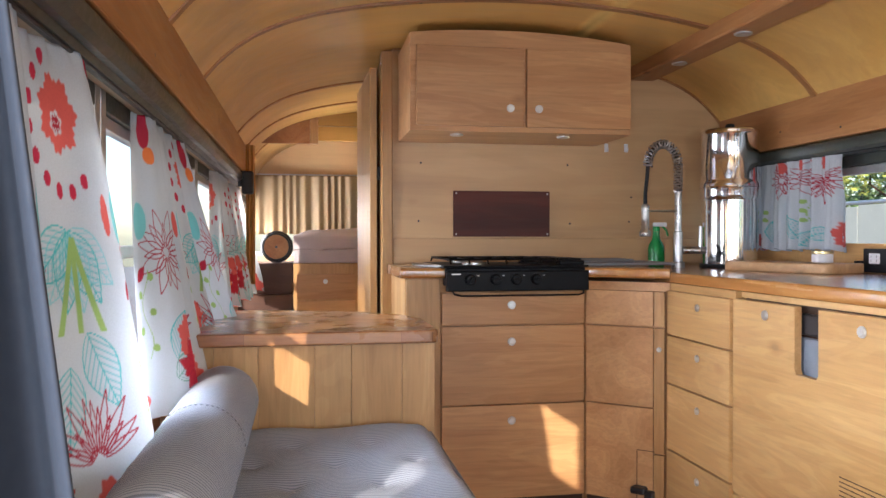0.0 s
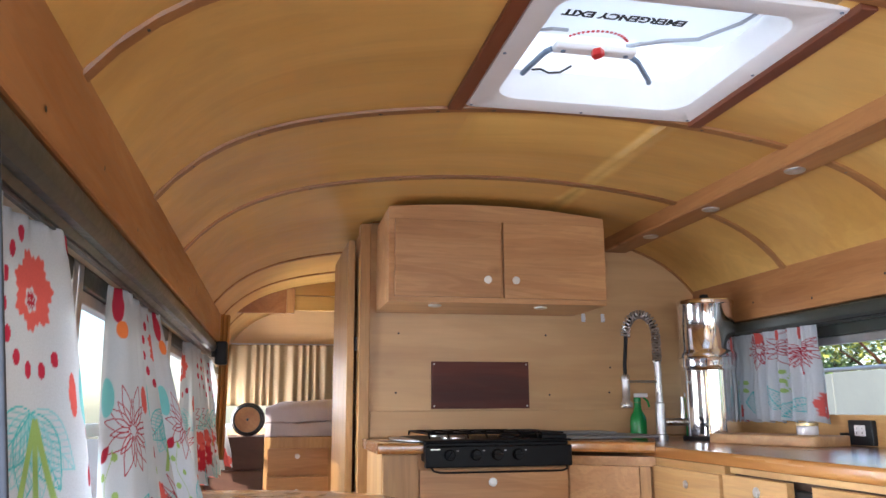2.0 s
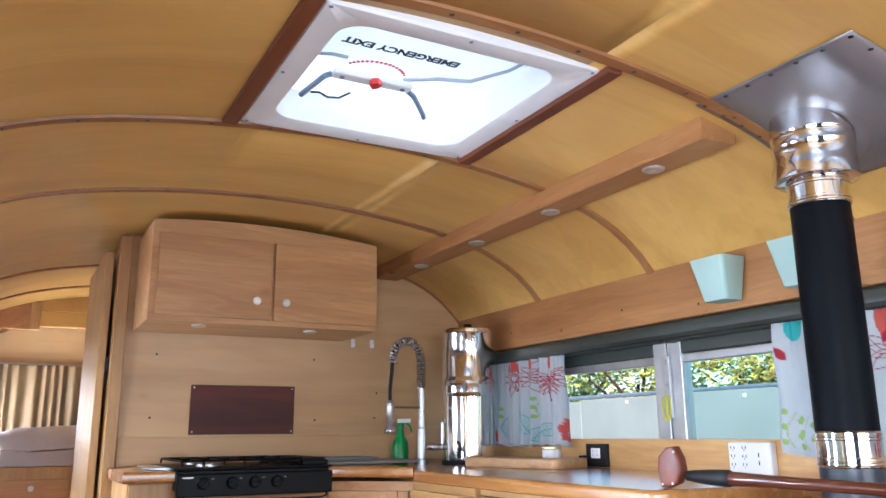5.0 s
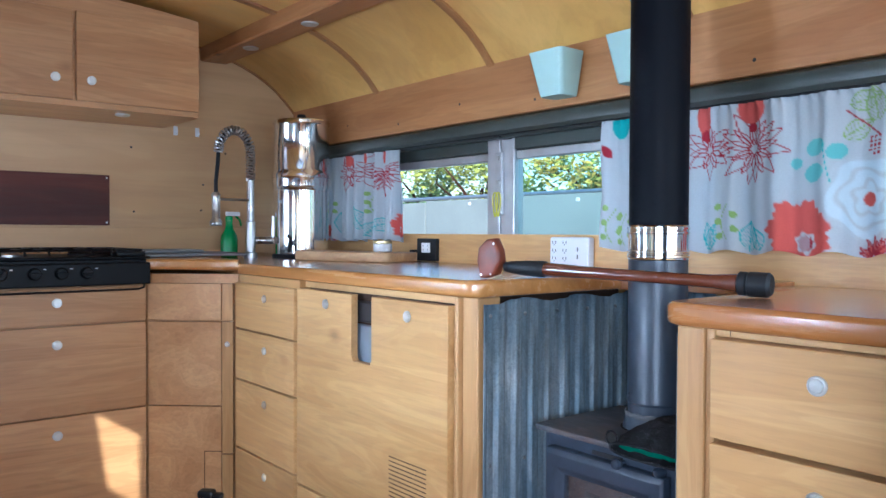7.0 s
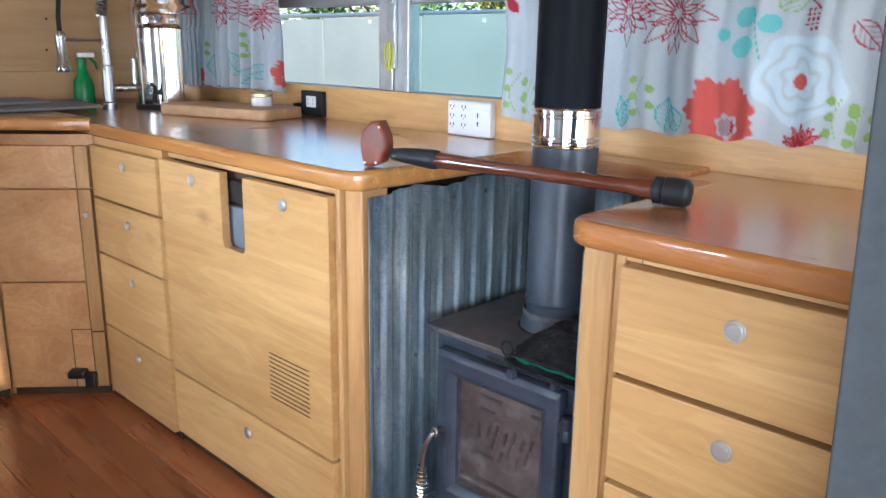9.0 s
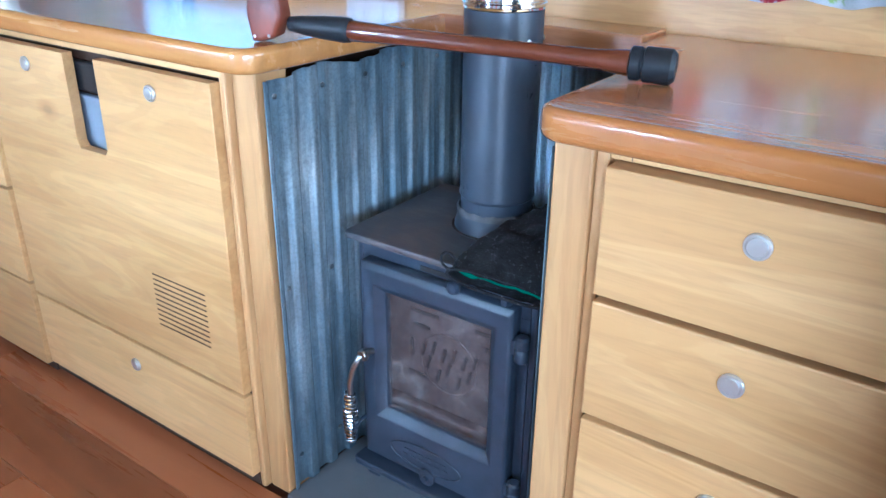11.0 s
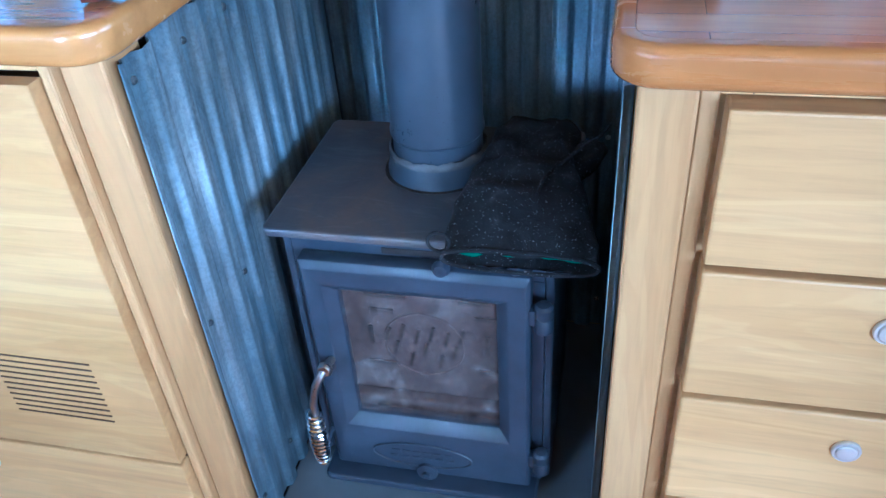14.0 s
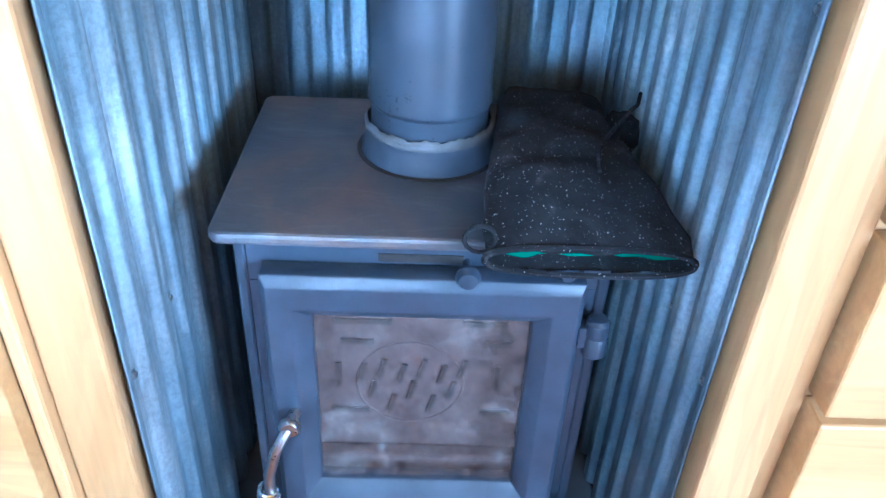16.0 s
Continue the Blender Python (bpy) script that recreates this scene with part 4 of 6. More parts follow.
def flue():
    t = thing("flue_pipe", (FX, FY, 0.549), "black stove flue with polished steel bands rising to the roof", "flue pipe")
    c = pose(FX, FY, 0)
    part("collar", lathe([(0.075, 0.5492), (0.0745, 0.556), (0.070, 0.570), (0.070, 0.580)], c, 48), PIPE, t, "flared iron collar", 40)
    wob = bmesh.new()
    rings = [[wob.verts.new((FX + r * math.cos(i * math.pi / 48), FY + r * math.sin(i * math.pi / 48), z + (0.0014 * math.sin(i * 0.83) + 0.0012 * math.sin(i * 2.3)) * (z > 0.58))) for i in range(96)] for r, z in ((0.0706, 0.577), (0.0712, 0.584), (0.0680, 0.588))]
    for a, b in zip(rings, rings[1:]):
        for i in range(96):
            wob.faces.new((a[i], a[(i + 1) % 96], b[(i + 1) % 96], b[i]))
    part("cement_seal", wob, CEMENT, t, "crumbly grey fire-cement seal", True)
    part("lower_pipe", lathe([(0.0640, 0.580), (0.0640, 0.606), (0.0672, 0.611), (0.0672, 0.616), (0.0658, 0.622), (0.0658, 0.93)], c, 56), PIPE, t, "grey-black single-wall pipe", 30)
    for k in range(48):
        a = k * math.pi / 24
        part("crimp", box(-0.0014, 0.0014, -0.0008, 0.0018, 0.586, 0.609), PIPE, t).matrix_basis = Matrix.Translation((0.0648 * math.cos(a), 0.0648 * math.sin(a), -0.549)) @ Matrix.Rotation(a - math.pi / 2, 4, "Z")
    for a in (200, 250, 300):
        part("screw", lathe([(0.0042, 0), (0.0035, 0.0022), (0.001, 0.0028)], pose(FX + 0.0656 * math.cos(radians(a)), FY + 0.0656 * math.sin(radians(a)), 0.885, 0, 90, a), 8), STEEL, t)

    def band(z0, z1, r):
        h = z1 - z0
        prof = [(r - 0.002, z0), (r + 0.001, z0 + 0.001)]
        for s in (0.10, 0.22, 0.78, 0.90):
            z = z0 + h * s
            prof += [(r, z - 0.004), (r + 0.0025, z - 0.002), (r + 0.0025, z + 0.002), (r, z + 0.004)]
        return lathe(prof + [(r + 0.001, z1 - 0.001), (r - 0.002, z1)], c, 56)

    part("steel_band", band(0.931, 1.009, 0.0668), CHROME, t, "polished ribbed steel band", 50)
    part("sleeve", lathe([(0.0655, 1.005), (0.0655, 1.522)], c, 56), SLEEVE, t, "matt black double-wall sleeve", 30)
    part("steel_band", band(1.519, 1.585, 0.0672), CHROME, t, "polished ribbed steel band", 50)
    part("roof_thimble", lathe([(0.070, 1.581), (0.092, 1.582), (0.0945, 1.584), (0.0945, 1.618), (0.0915, 1.622), (0.0915, 1.662), (0.093, 1.664), (0.093, 1.667), (0.0915, 1.669), (0.0915, 1.692), (0.093, 1.694), (0.093, 1.697), (0.0915, 1.699), (0.0915, 1.772), (0.088, 1.775), (0.086, 1.95)], c, 56), CHROME, t, "wide polished steel thimble", 50)
    f = thing("roof_flashing", (1.65, 1.08, 1.70), "grey sheet-metal flashing riveted to the ceiling round the flue", "flashing")
    pl = sheet(lambda u, v: Vector((1.40 + 0.40 * u, 0.872 + 0.413 * v, roof(1.40 + 0.40 * u) - 0.004)), 24, 4)
    ob = part("plate", pl, ZINC, f, "", True)
    ob.modifiers.new("thick", "SOLIDIFY").thickness = 0.0015
    bt = bmesh.new()
    rows = []
    for s in range(5):
        w = s / 4
        rows.append([bt.verts.new((FX + (0.094 + 0.030 * w * w) * math.cos(i * math.pi / 24), FY + (0.094 + 0.030 * w * w) * math.sin(i * math.pi / 24),
                                   (1 - w) * min(1.762, roof(FX + 0.11 * math.cos(i * math.pi / 24)) - 0.008) + w * (roof(FX + 0.125 * math.cos(i * math.pi / 24)) - 0.005))) for i in range(48)])
    for a, b in zip(rows, rows[1:]):
        for i in range(48):
            bt.faces.new((a[i], a[(i + 1) % 48], b[(i + 1) % 48], b[i]))
    part("boot", bt, ZINC, f, "", True)
    for k in range(7):
        for x, y in ((1.416 + 0.061 * k, 0.886), (1.416, 0.886 + 0.064 * k), (1.416 + 0.061 * k, 1.27)):
            part("rivet", lathe([(0.006, 0), (0.005, 0.002), (0.002, 0.003)], pose(x, y, roof(x) - 0.0055, 180), 8), BLACKEN, f)


def stove_glove():
    """A leather gauntlet lying on the stove, open cuff to the front."""
    hide = dusty_suede()
    lining = paint("green_lining", (0.01, 0.22, 0.12), 0.8)
    t = thing("stove_glove", (1.62, 1.03, 0.549), "worn black suede stove glove with green lining", "glove")

    def loft(name, secs, mat, label=""):
        b = bmesh.new()
        rings = []
        for x, yc, w, h, z in secs:
            x, z = 1.433 + (x - 1.443) * 0.93, z + 0.018
            rings.append([b.verts.new((x + 0.004 * math.sin(3 * a + x * 40), yc + w * math.copysign(abs(math.cos(a)) ** 0.75, math.cos(a)), z + h * math.copysign(abs(math.sin(a)) ** 0.8, math.sin(a)) * (1 + 0.12 * math.sin(5 * a + x * 60)))) for a in (2 * math.pi * i / 28 for i in range(28))])
        for p, q in zip(rings, rings[1:]):
            for i in range(28):
                b.faces.new((p[i], p[(i + 1) % 28], q[(i + 1) % 28], q[i]))
        b.faces.new(rings[-1])
        bmesh.ops.subdivide_edges(b, edges=b.edges[:], cuts=2, use_grid_fill=True, smooth=0.6)
        for v in b.verts:
            k = noise.noise(v.co * 38) * 0.004 + noise.noise(v.co * 90) * 0.0016
            v.co.z = max(0.5495 if v.co.x > 1.450 else 0.535, v.co.z + k)
            v.co.y += k * 0.6
        bmesh.ops.recalc_face_normals(b, faces=b.faces)
        return part(name, b, mat, t, label, True)

    body = loft("gauntlet", [(1.424, 1.013, 0.094, 0.012, 0.537), (1.452, 1.013, 0.095, 0.016, 0.546), (1.49, 1.018, 0.088, 0.022, 0.553), (1.52, 1.02, 0.085, 0.027, 0.558), (1.55, 1.022, 0.080, 0.026, 0.557), (1.58, 1.024, 0.073, 0.030, 0.561), (1.61, 1.025, 0.066, 0.028, 0.559), (1.64, 1.025, 0.062, 0.031, 0.562), (1.67, 1.024, 0.062, 0.027, 0.558), (1.70, 1.022, 0.061, 0.029, 0.560), (1.73, 1.02, 0.060, 0.024, 0.555), (1.76, 1.02, 0.052, 0.020, 0.551), (1.785, 1.02, 0.036, 0.011, 0.543)], hide)
    th = loft("thumb", [(1.60, 0.985, 0.02, 0.016, 0.556), (1.64, 0.955, 0.024, 0.016, 0.557), (1.69, 0.942, 0.021, 0.014, 0.556), (1.715, 0.94, 0.012, 0.008, 0.553)], hide)
    loft("lining", [(1.440, 1.010, 0.088, 0.0045, 0.5365), (1.49, 1.018, 0.074, 0.007, 0.548), (1.50, 1.018, 0.05, 0.006, 0.552)], lining, "torn green cloth lining")
    hem = rod([(1.4145 + 0.003 * math.sin(a), 1.013 + 0.0945 * math.copysign(abs(math.cos(a)) ** 0.75, math.cos(a)), 0.555 + 0.0125 * math.copysign(abs(math.sin(a)) ** 0.8, math.sin(a))) for a in (2 * math.pi * i / 40 for i in range(41))], 0.0032, 6)
    part("hem", hem, hide, t)
    part("seam", rod([(1.49 + 0.032 * i, 1.0 - 0.012 * i + 0.01 * math.sin(i * 0.9), 0.606 + 0.003 * math.sin(i * 2.0)) for i in range(7)], 0.0022, 6), hide, t)
    part("loop", rod([(1.424, 1.112 + 0.014 * math.sin(a), 0.570 + 0.014 * math.cos(a)) for a in (2 * math.pi * i / 14 for i in range(15))], 0.0022, 6), hide, t, "leather hanging loop")


hearth()
wood_stove()
flue()
stove_glove()


# ---- roof hatch and light rail ----
HATCHW = paint("hatch_white_plastic", (0.78, 0.79, 0.80), 0.4, 0.0, 0.06, 8)
RED = paint("red_plastic", (0.65, 0.03, 0.03), 0.35)
BLUEGREY = paint("blue_grey_metal", (0.16, 0.22, 0.31), 0.4)
RIBGREY = paint("pale_grey_plastic", (0.42, 0.46, 0.52), 0.5)
INK = paint("black_ink", (0.012, 0.012, 0.014), 0.6)


def translucent(name, color, amount=0.6, rough=0.5):
    m, t, b = nodes_of(name)
    b.inputs["Base Color"].default_value = (*color, 1)
    b.inputs["Roughness"].default_value = rough
    tr, mx = t.nodes.new("ShaderNodeBsdfTranslucent"), t.nodes.new("ShaderNodeMixShader")
    tr.inputs[0].default_value = (*color, 1)
    mx.inputs[0].default_value = amount
    t.links.new(b.outputs[0], mx.inputs[1])
    t.links.new(tr.outputs[0], mx.inputs[2])
    t.links.new(mx.outputs[0], t.nodes["Material Output"].inputs[0])
    return m


DOME = translucent("milky_hatch_lid", (0.9, 0.92, 0.93), 0.75, 0.3)


def lettering(text, size, m, parent, mat, name="lettering"):
    cu = bpy.data.curves.new("text", "FONT")
    cu.body, cu.size, cu.align_x, cu.align_y = text, size, "CENTER", "CENTER"
    cu.offset = size * 0.048
    tmp = new("tmp_text", cu)
    dg = bpy.context.evaluated_depsgraph_get()
    me = bpy.data.meshes.new_from_object(tmp.evaluated_get(dg))
    bpy.data.objects.remove(tmp)
    b = bmesh.new()
    b.from_mesh(me)
    bpy.data.meshes.remove(me)
    bmesh.ops.transform(b, matrix=m, verts=b.verts)
    return part(name, b, mat, parent, "printed words %s" % text.lower())


def roof_hatch():
    t = thing("roof_hatch", (0.82, 1.69, 1.81), "white translucent emergency roof hatch with handles", "roof hatch")
    outer, inner = rounded(0.478, 1.172, 1.337, 2.053, 0.012), rounded(0.545, 1.105, 1.405, 1.985, 0.07)

    def frame_ring(z_out, z_in, z_top):
        b = bmesh.new()
        n = 28
        # four sides of equal point counts so the rings match
        o = [(outer[k * 7 + j]) for k in range(4) for j in range(7)]
        i = [(inner[k * 7 + j]) for k in range(4) for j in range(7)]
        rings = [[b.verts.new((x, y, z)) for x, y in s] for s, z in ((o, z_top), (o, z_out), ([(0.82 + (x - 0.82) * 0.985, 1.695 + (y - 1.695) * 0.985) for x, y in o], z_out - 0.006), ([(0.825 + (x - 0.825) * 1.03, 1.695 + (y - 1.695) * 1.03) for x, y in i], z_out - 0.006), (i, z_in), ([(0.825 + (x - 0.825) * 0.99, 1.695 + (y - 1.695) * 0.99) for x, y in i], 1.905))]
        for a, c in zip(rings, rings[1:]):
            for k in range(n):
                b.faces.new((a[k], a[(k + 1) % n], c[(k + 1) % n], c[k]))
        bmesh.ops.recalc_face_normals(b, faces=b.faces)
        return b

    part("frame", frame_ring(1.822, 1.822, 1.84), HATCHW, t, "white moulded frame", 40)
    lid = part("lid", prism(rounded(0.50, 1.15, 1.36, 2.03, 0.08), 1.9055, 1.911), DOME, t, "milky translucent lid")
    part("front_panel", prism(rounded(0.555, 1.095, 1.415, 1.73, 0.05), 1.893, 1.897, 0.001), DOME, t, "raised white warning panel")
    lettering("EMERGENCY EXIT", 0.039, Matrix(((-1, 0, 0, 0.773), (0, 1, 0, 1.612), (0, 0, -1, 1.8915), (0, 0, 0, 1))), t, INK)
    part("rib", rod([(0.56, 1.73, 1.897), (0.62, 1.70, 1.893), (0.66, 1.70, 1.893)], 0.006, 8), RIBGREY, t)
    part("rib", rod([(0.84, 1.76, 1.893), (0.92, 1.705, 1.891), (1.0, 1.68, 1.891), (1.06, 1.58, 1.893), (1.09, 1.44, 1.897)], 0.006, 8), RIBGREY, t)
    bar = part("handle_bar", box(0.645, 0.865, 1.745, 1.785, 1.868, 1.886, 0.006), HATCHW, t, "clear white release bar")
    for x in (0.67, 0.84):
        part("bolt", lathe([(0.007, 0), (0.006, 0.003), (0.002, 0.004)], pose(x, 1.765, 1.868, 180), 10), BLUEGREY, bar)
    part("release_knob", prism([(0.738, 1.735), (0.753, 1.722), (0.769, 1.735), (0.767, 1.752), (0.755, 1.768), (0.740, 1.752)], 1.850, 1.868, 0.004, 2), RED, bar, "red release knob")
    part("arm", rod([(0.645, 1.775, 1.876), (0.63, 1.79, 1.872), (0.612, 1.90, 1.868), (0.61, 1.92, 1.868)], 0.0075, 8), BLUEGREY, t, "blue-grey hinged arm")
    part("arm", rod([(0.865, 1.785, 1.876), (0.89, 1.80, 1.872), (0.965, 1.895, 1.868), (0.975, 1.912, 1.868)], 0.0075, 8), BLUEGREY, t, "blue-grey hinged arm")
    part("cord", rod([(0.64, 1.93, 1.885), (0.66, 1.915, 1.882), (0.69, 1.935, 1.882), (0.72, 1.925, 1.882), (0.735, 1.88, 1.882)], 0.003, 6), INK, t, "thin dark cord")
    for k in range(16):
        a = math.pi * (0.18 + 0.64 * k / 15)
        part("warning_mark", box(0.753 + 0.09 * math.cos(a) - 0.0035, 0.753 + 0.09 * math.cos(a) + 0.0035, 1.775 - 0.085 * math.sin(a) - 0.004, 1.775 - 0.085 * math.sin(a) + 0.004, 1.8905, 1.8925), RED, t)
    for x in (0.495, 0.82, 1.155):
        for y in (1.355, 1.695, 2.035):
            if (x, y) != (0.82, 1.695):
                part("screw", lathe([(0.005, 0), (0.004, 0.002), (0.001, 0.0025)], pose(x, y, 1.8162, 180), 8), BLUEGREY, t)
    t.location, t.scale = (0.793, 1.632, 1.81), (0.962, 0.936, 1.0)
    for x0, x1 in ((0.420, 0.459), (1.127, 1.167)):
        tagged(part("trim_hatch", box(x0, x1, 1.276, 1.976, roof(x1 if x0 > 0.8 else x0) - 0.012, 1.84, 0.003), REDTRIM), "dark red-brown timber strip beside the hatch", "trim", "", "structure")


def light_rail():
    t = thing("light_rail", (1.51, 2.3, 1.72), "alder ceiling rail with recessed spotlights", "light rail")
    b = bmesh.new()
    sec = [(1.448, roof(1.448) + 0.004), (1.448, 1.722), (1.454, 1.716), (1.560, 1.716), (1.566, 1.722), (1.566, roof(1.566) + 0.004)]
    rows = [[b.verts.new((x, y, z)) for x, z in sec] for y in (1.318, 3.347)]
    for k in range(6):
        b.faces.new((rows[0][k], rows[0][(k + 1) % 6], rows[1][(k + 1) % 6], rows[1][k]))
    b.faces.new(rows[0])
    b.faces.new(rows[1])
    bmesh.ops.recalc_face_normals(b, faces=b.faces)
    part("beam", b, BEAM_Y, t)
    for y in (1.554, 2.036, 2.515, 2.985):
        s = part("spotlight", lathe([(0.031, 0), (0.031, 0.003), (0.026, 0.006), (0.022, 0.005)], pose(1.508, y, 1.716, 180), 24), NICKEL, t, "round recessed spotlight", 40)
        part("lens", lathe([(0.0215, 0.003), (0.019, 0.0045), (0.004, 0.0052)], pose(1.508, y, 1.716, 180), 20), HATCHW, s, "frosted lens", True)


roof_hatch()
light_rail()


# ---- on and above the worktop ----
COOKER = paint("cooker_black_enamel", (0.006, 0.007, 0.009), 0.4, 0.0, 0.2, 12, 0.02, 0.0, 0.12)
MATGREY = paint("grey_silicone", (0.24, 0.25, 0.26), 0.6)
GREENP = translucent("green_bottle_plastic", (0.02, 0.33, 0.07), 0.35, 0.25)
WHITEP = paint("white_plastic", (0.75, 0.75, 0.77), 0.4, 0.0, 0.05)
LEATHER = paint("russet_leather", (0.20, 0.045, 0.018), 0.45, 0.0, 0.5, 22, 0.3)
AXEWOOD = wood("axe_handle_wood", (0.16, 0.045, 0.018), (0.075, 0.018, 0.008), "y", 0.22, 0.5, vary=0.02)
RUBBER = paint("black_rubber", (0.016, 0.018, 0.021), 0.5, gloss=0.25)
MINT = paint("pale_mint_plastic", (0.42, 0.60, 0.55), 0.45, 0.0, 0.08)
MAPLE = wood("cutting_board_maple", (0.62, 0.40, 0.20), (0.46, 0.27, 0.12), "y", 0.5, knots=0.3)


def cooker():
    t = thing("gas_cooktop", (0.775, 3.0, 0.81), "black three-burner gas cooktop set into the worktop", "cooktop")
    part("front_panel", box(0.508, 1.044, 2.772, 2.80, 0.812, 0.886, 0.005), COOKER, t)
    part("body", box(0.512, 1.040, 2.801, 3.26, 0.83, 0.897, 0.004), COOKER, t)
    part("hob", box(0.500, 1.050, 2.79, 3.29, 0.8975, 0.905, 0.003), COOKER, t)
    part("cover_wing", prism([(0.43, 3.0), (0.499, 2.84), (0.499, 3.2), (0.44, 3.2)], 0.897, 0.905, 0.002), STEEL, t, "steel corner flap")
    for x in (0.593, 0.687, 0.764, 0.840):
        k = part("knob", lathe([(0.020, 0), (0.020, 0.006), (0.016, 0.010), (0.015, 0.016)], pose(x, 2.772, 0.855, 90), 20), COOKER, t, "round black control knob", 40)
        grip = box(-0.0045, 0.0045, -0.03, -0.012, -0.017, 0.017, 0.002)
        bmesh.ops.transform(grip, matrix=pose(x, 2.772, 0.855, 0, 40 if x < 0.6 else 90, 0), verts=grip.verts)
        part("grip", grip, COOKER, k)
        part("mark", box(x + 0.026, x + 0.034, 2.7712, 2.772, 0.868, 0.8705), NICKEL, k, "white printed mark")
    part("mark", box(0.525, 0.56, 2.7712, 2.772, 0.873, 0.8765), NICKEL, t, "small pale maker's lettering bar")
    part("rail", rod([(0.53, 2.79, 0.815), (0.535, 2.765, 0.803), (0.56, 2.762, 0.797), (1.0, 2.762, 0.797), (1.02, 2.765, 0.803), (1.027, 2.79, 0.815)], 0.0035, 8), COOKER, t, "thin black towel rail")
    for i, (x, y) in enumerate(((0.64, 2.93), (0.64, 3.15), (0.88, 3.0))):
        part("burner", lathe([(0.045, 0.905), (0.045, 0.912), (0.03, 0.918), (0.02, 0.920)], pose(x, y, 0), 24), STEEL if i != 2 else COOKER, t, "round gas burner", 40)
    gr = bmesh.new()
    for x in (0.53, 0.6, 0.67, 0.74, 0.80, 0.87, 0.93):
        rod([(x, 2.81, 0.912), (x, 2.83, 0.926), (x, 3.24, 0.926), (x, 3.26, 0.912)], 0.004, 6, gr)
    for y in (2.83, 3.04, 3.24):
        rod([(0.53, y, 0.926), (0.93, y, 0.926)], 0.004, 6, gr)
    part("grate", gr, COOKER, t, "black wire pan grate")
    vent = part("vent_plate", box(0.945, 1.04, 2.81, 3.25, 0.905, 0.922, 0.004), COOKER, t, "ribbed vent plate")
    for k in range(9):
        part("fin", box(0.95, 1.035, 2.83 + 0.045 * k, 2.85 + 0.045 * k, 0.922, 0.930, 0.002), COOKER, vent)


def faucet():
    t = thing("kitchen_faucet", (1.542, 3.06, 0.883), "brushed steel spring-neck kitchen faucet", "faucet")
    x, y = 1.542, 3.06
    part("base", lathe([(0.027, 0.883), (0.027, 0.904), (0.019, 0.908), (0.019, 1.03), (0.0145, 1.034), (0.0145, 1.20)], pose(x, y, 0), 24), STEEL, t, "", 40)
    lv = part("lever", rod([(x + 0.015, y - 0.01, 0.955), (x + 0.085, y - 0.03, 0.955)], 0.015, 14), STEEL, t, "", 40)
    part("lever_stick", rod([(x + 0.083, y - 0.03, 0.96), (x + 0.085, y - 0.03, 1.055)], 0.0065, 10), STEEL, lv)
    arc = [(x, y, 1.20)] + [(x - 0.072 + 0.072 * math.cos(a), y - 0.006 * a, 1.30 + 0.095 * math.sin(a)) for a in (math.pi * i / 24 for i in range(25))]
    part("hose", rod(arc + [(x - 0.147, y - 0.02, 1.26), (x - 0.155, y - 0.02, 1.19), (x - 0.155, y - 0.02, 1.13)], 0.008, 10), RUBBER, t)
    dense = []
    for i in range(len(arc) - 1):
        a, b = Vector(arc[i]), Vector(arc[i + 1])
        k = max(1, int((b - a).length / 0.004))
        dense += [a.lerp(b, j / k) for j in range(k)]
    helix = []
    turns = 30
    for i, p in enumerate(dense):
        n = dense[min(i + 1, len(dense) - 1)] - dense[max(i - 1, 0)]
        n.normalize()
        s = Vector((0, 1, 0))
        u = n.cross(s).normalized()
        for j in range(3):
            w = 2 * math.pi * turns * (i + j / 3) / len(dense)
            helix.append(p + 0.0165 * (math.cos(w) * u + math.sin(w) * s))
    part("spring", rod(helix, 0.0042, 6), STEEL, t, "steel coil spring")
    part("spray_head", lathe([(0.022, 1.012), (0.024, 1.018), (0.024, 1.03), (0.016, 1.04), (0.016, 1.12), (0.018, 1.135), (0.012, 1.145)], pose(x - 0.155, y - 0.02, 0), 20), STEEL, t, "pull-down spray head", 40)
    part("holder_arm", rod([(x, y, 1.118), (x - 0.15, y - 0.02, 1.118)], 0.005, 8), STEEL, t)


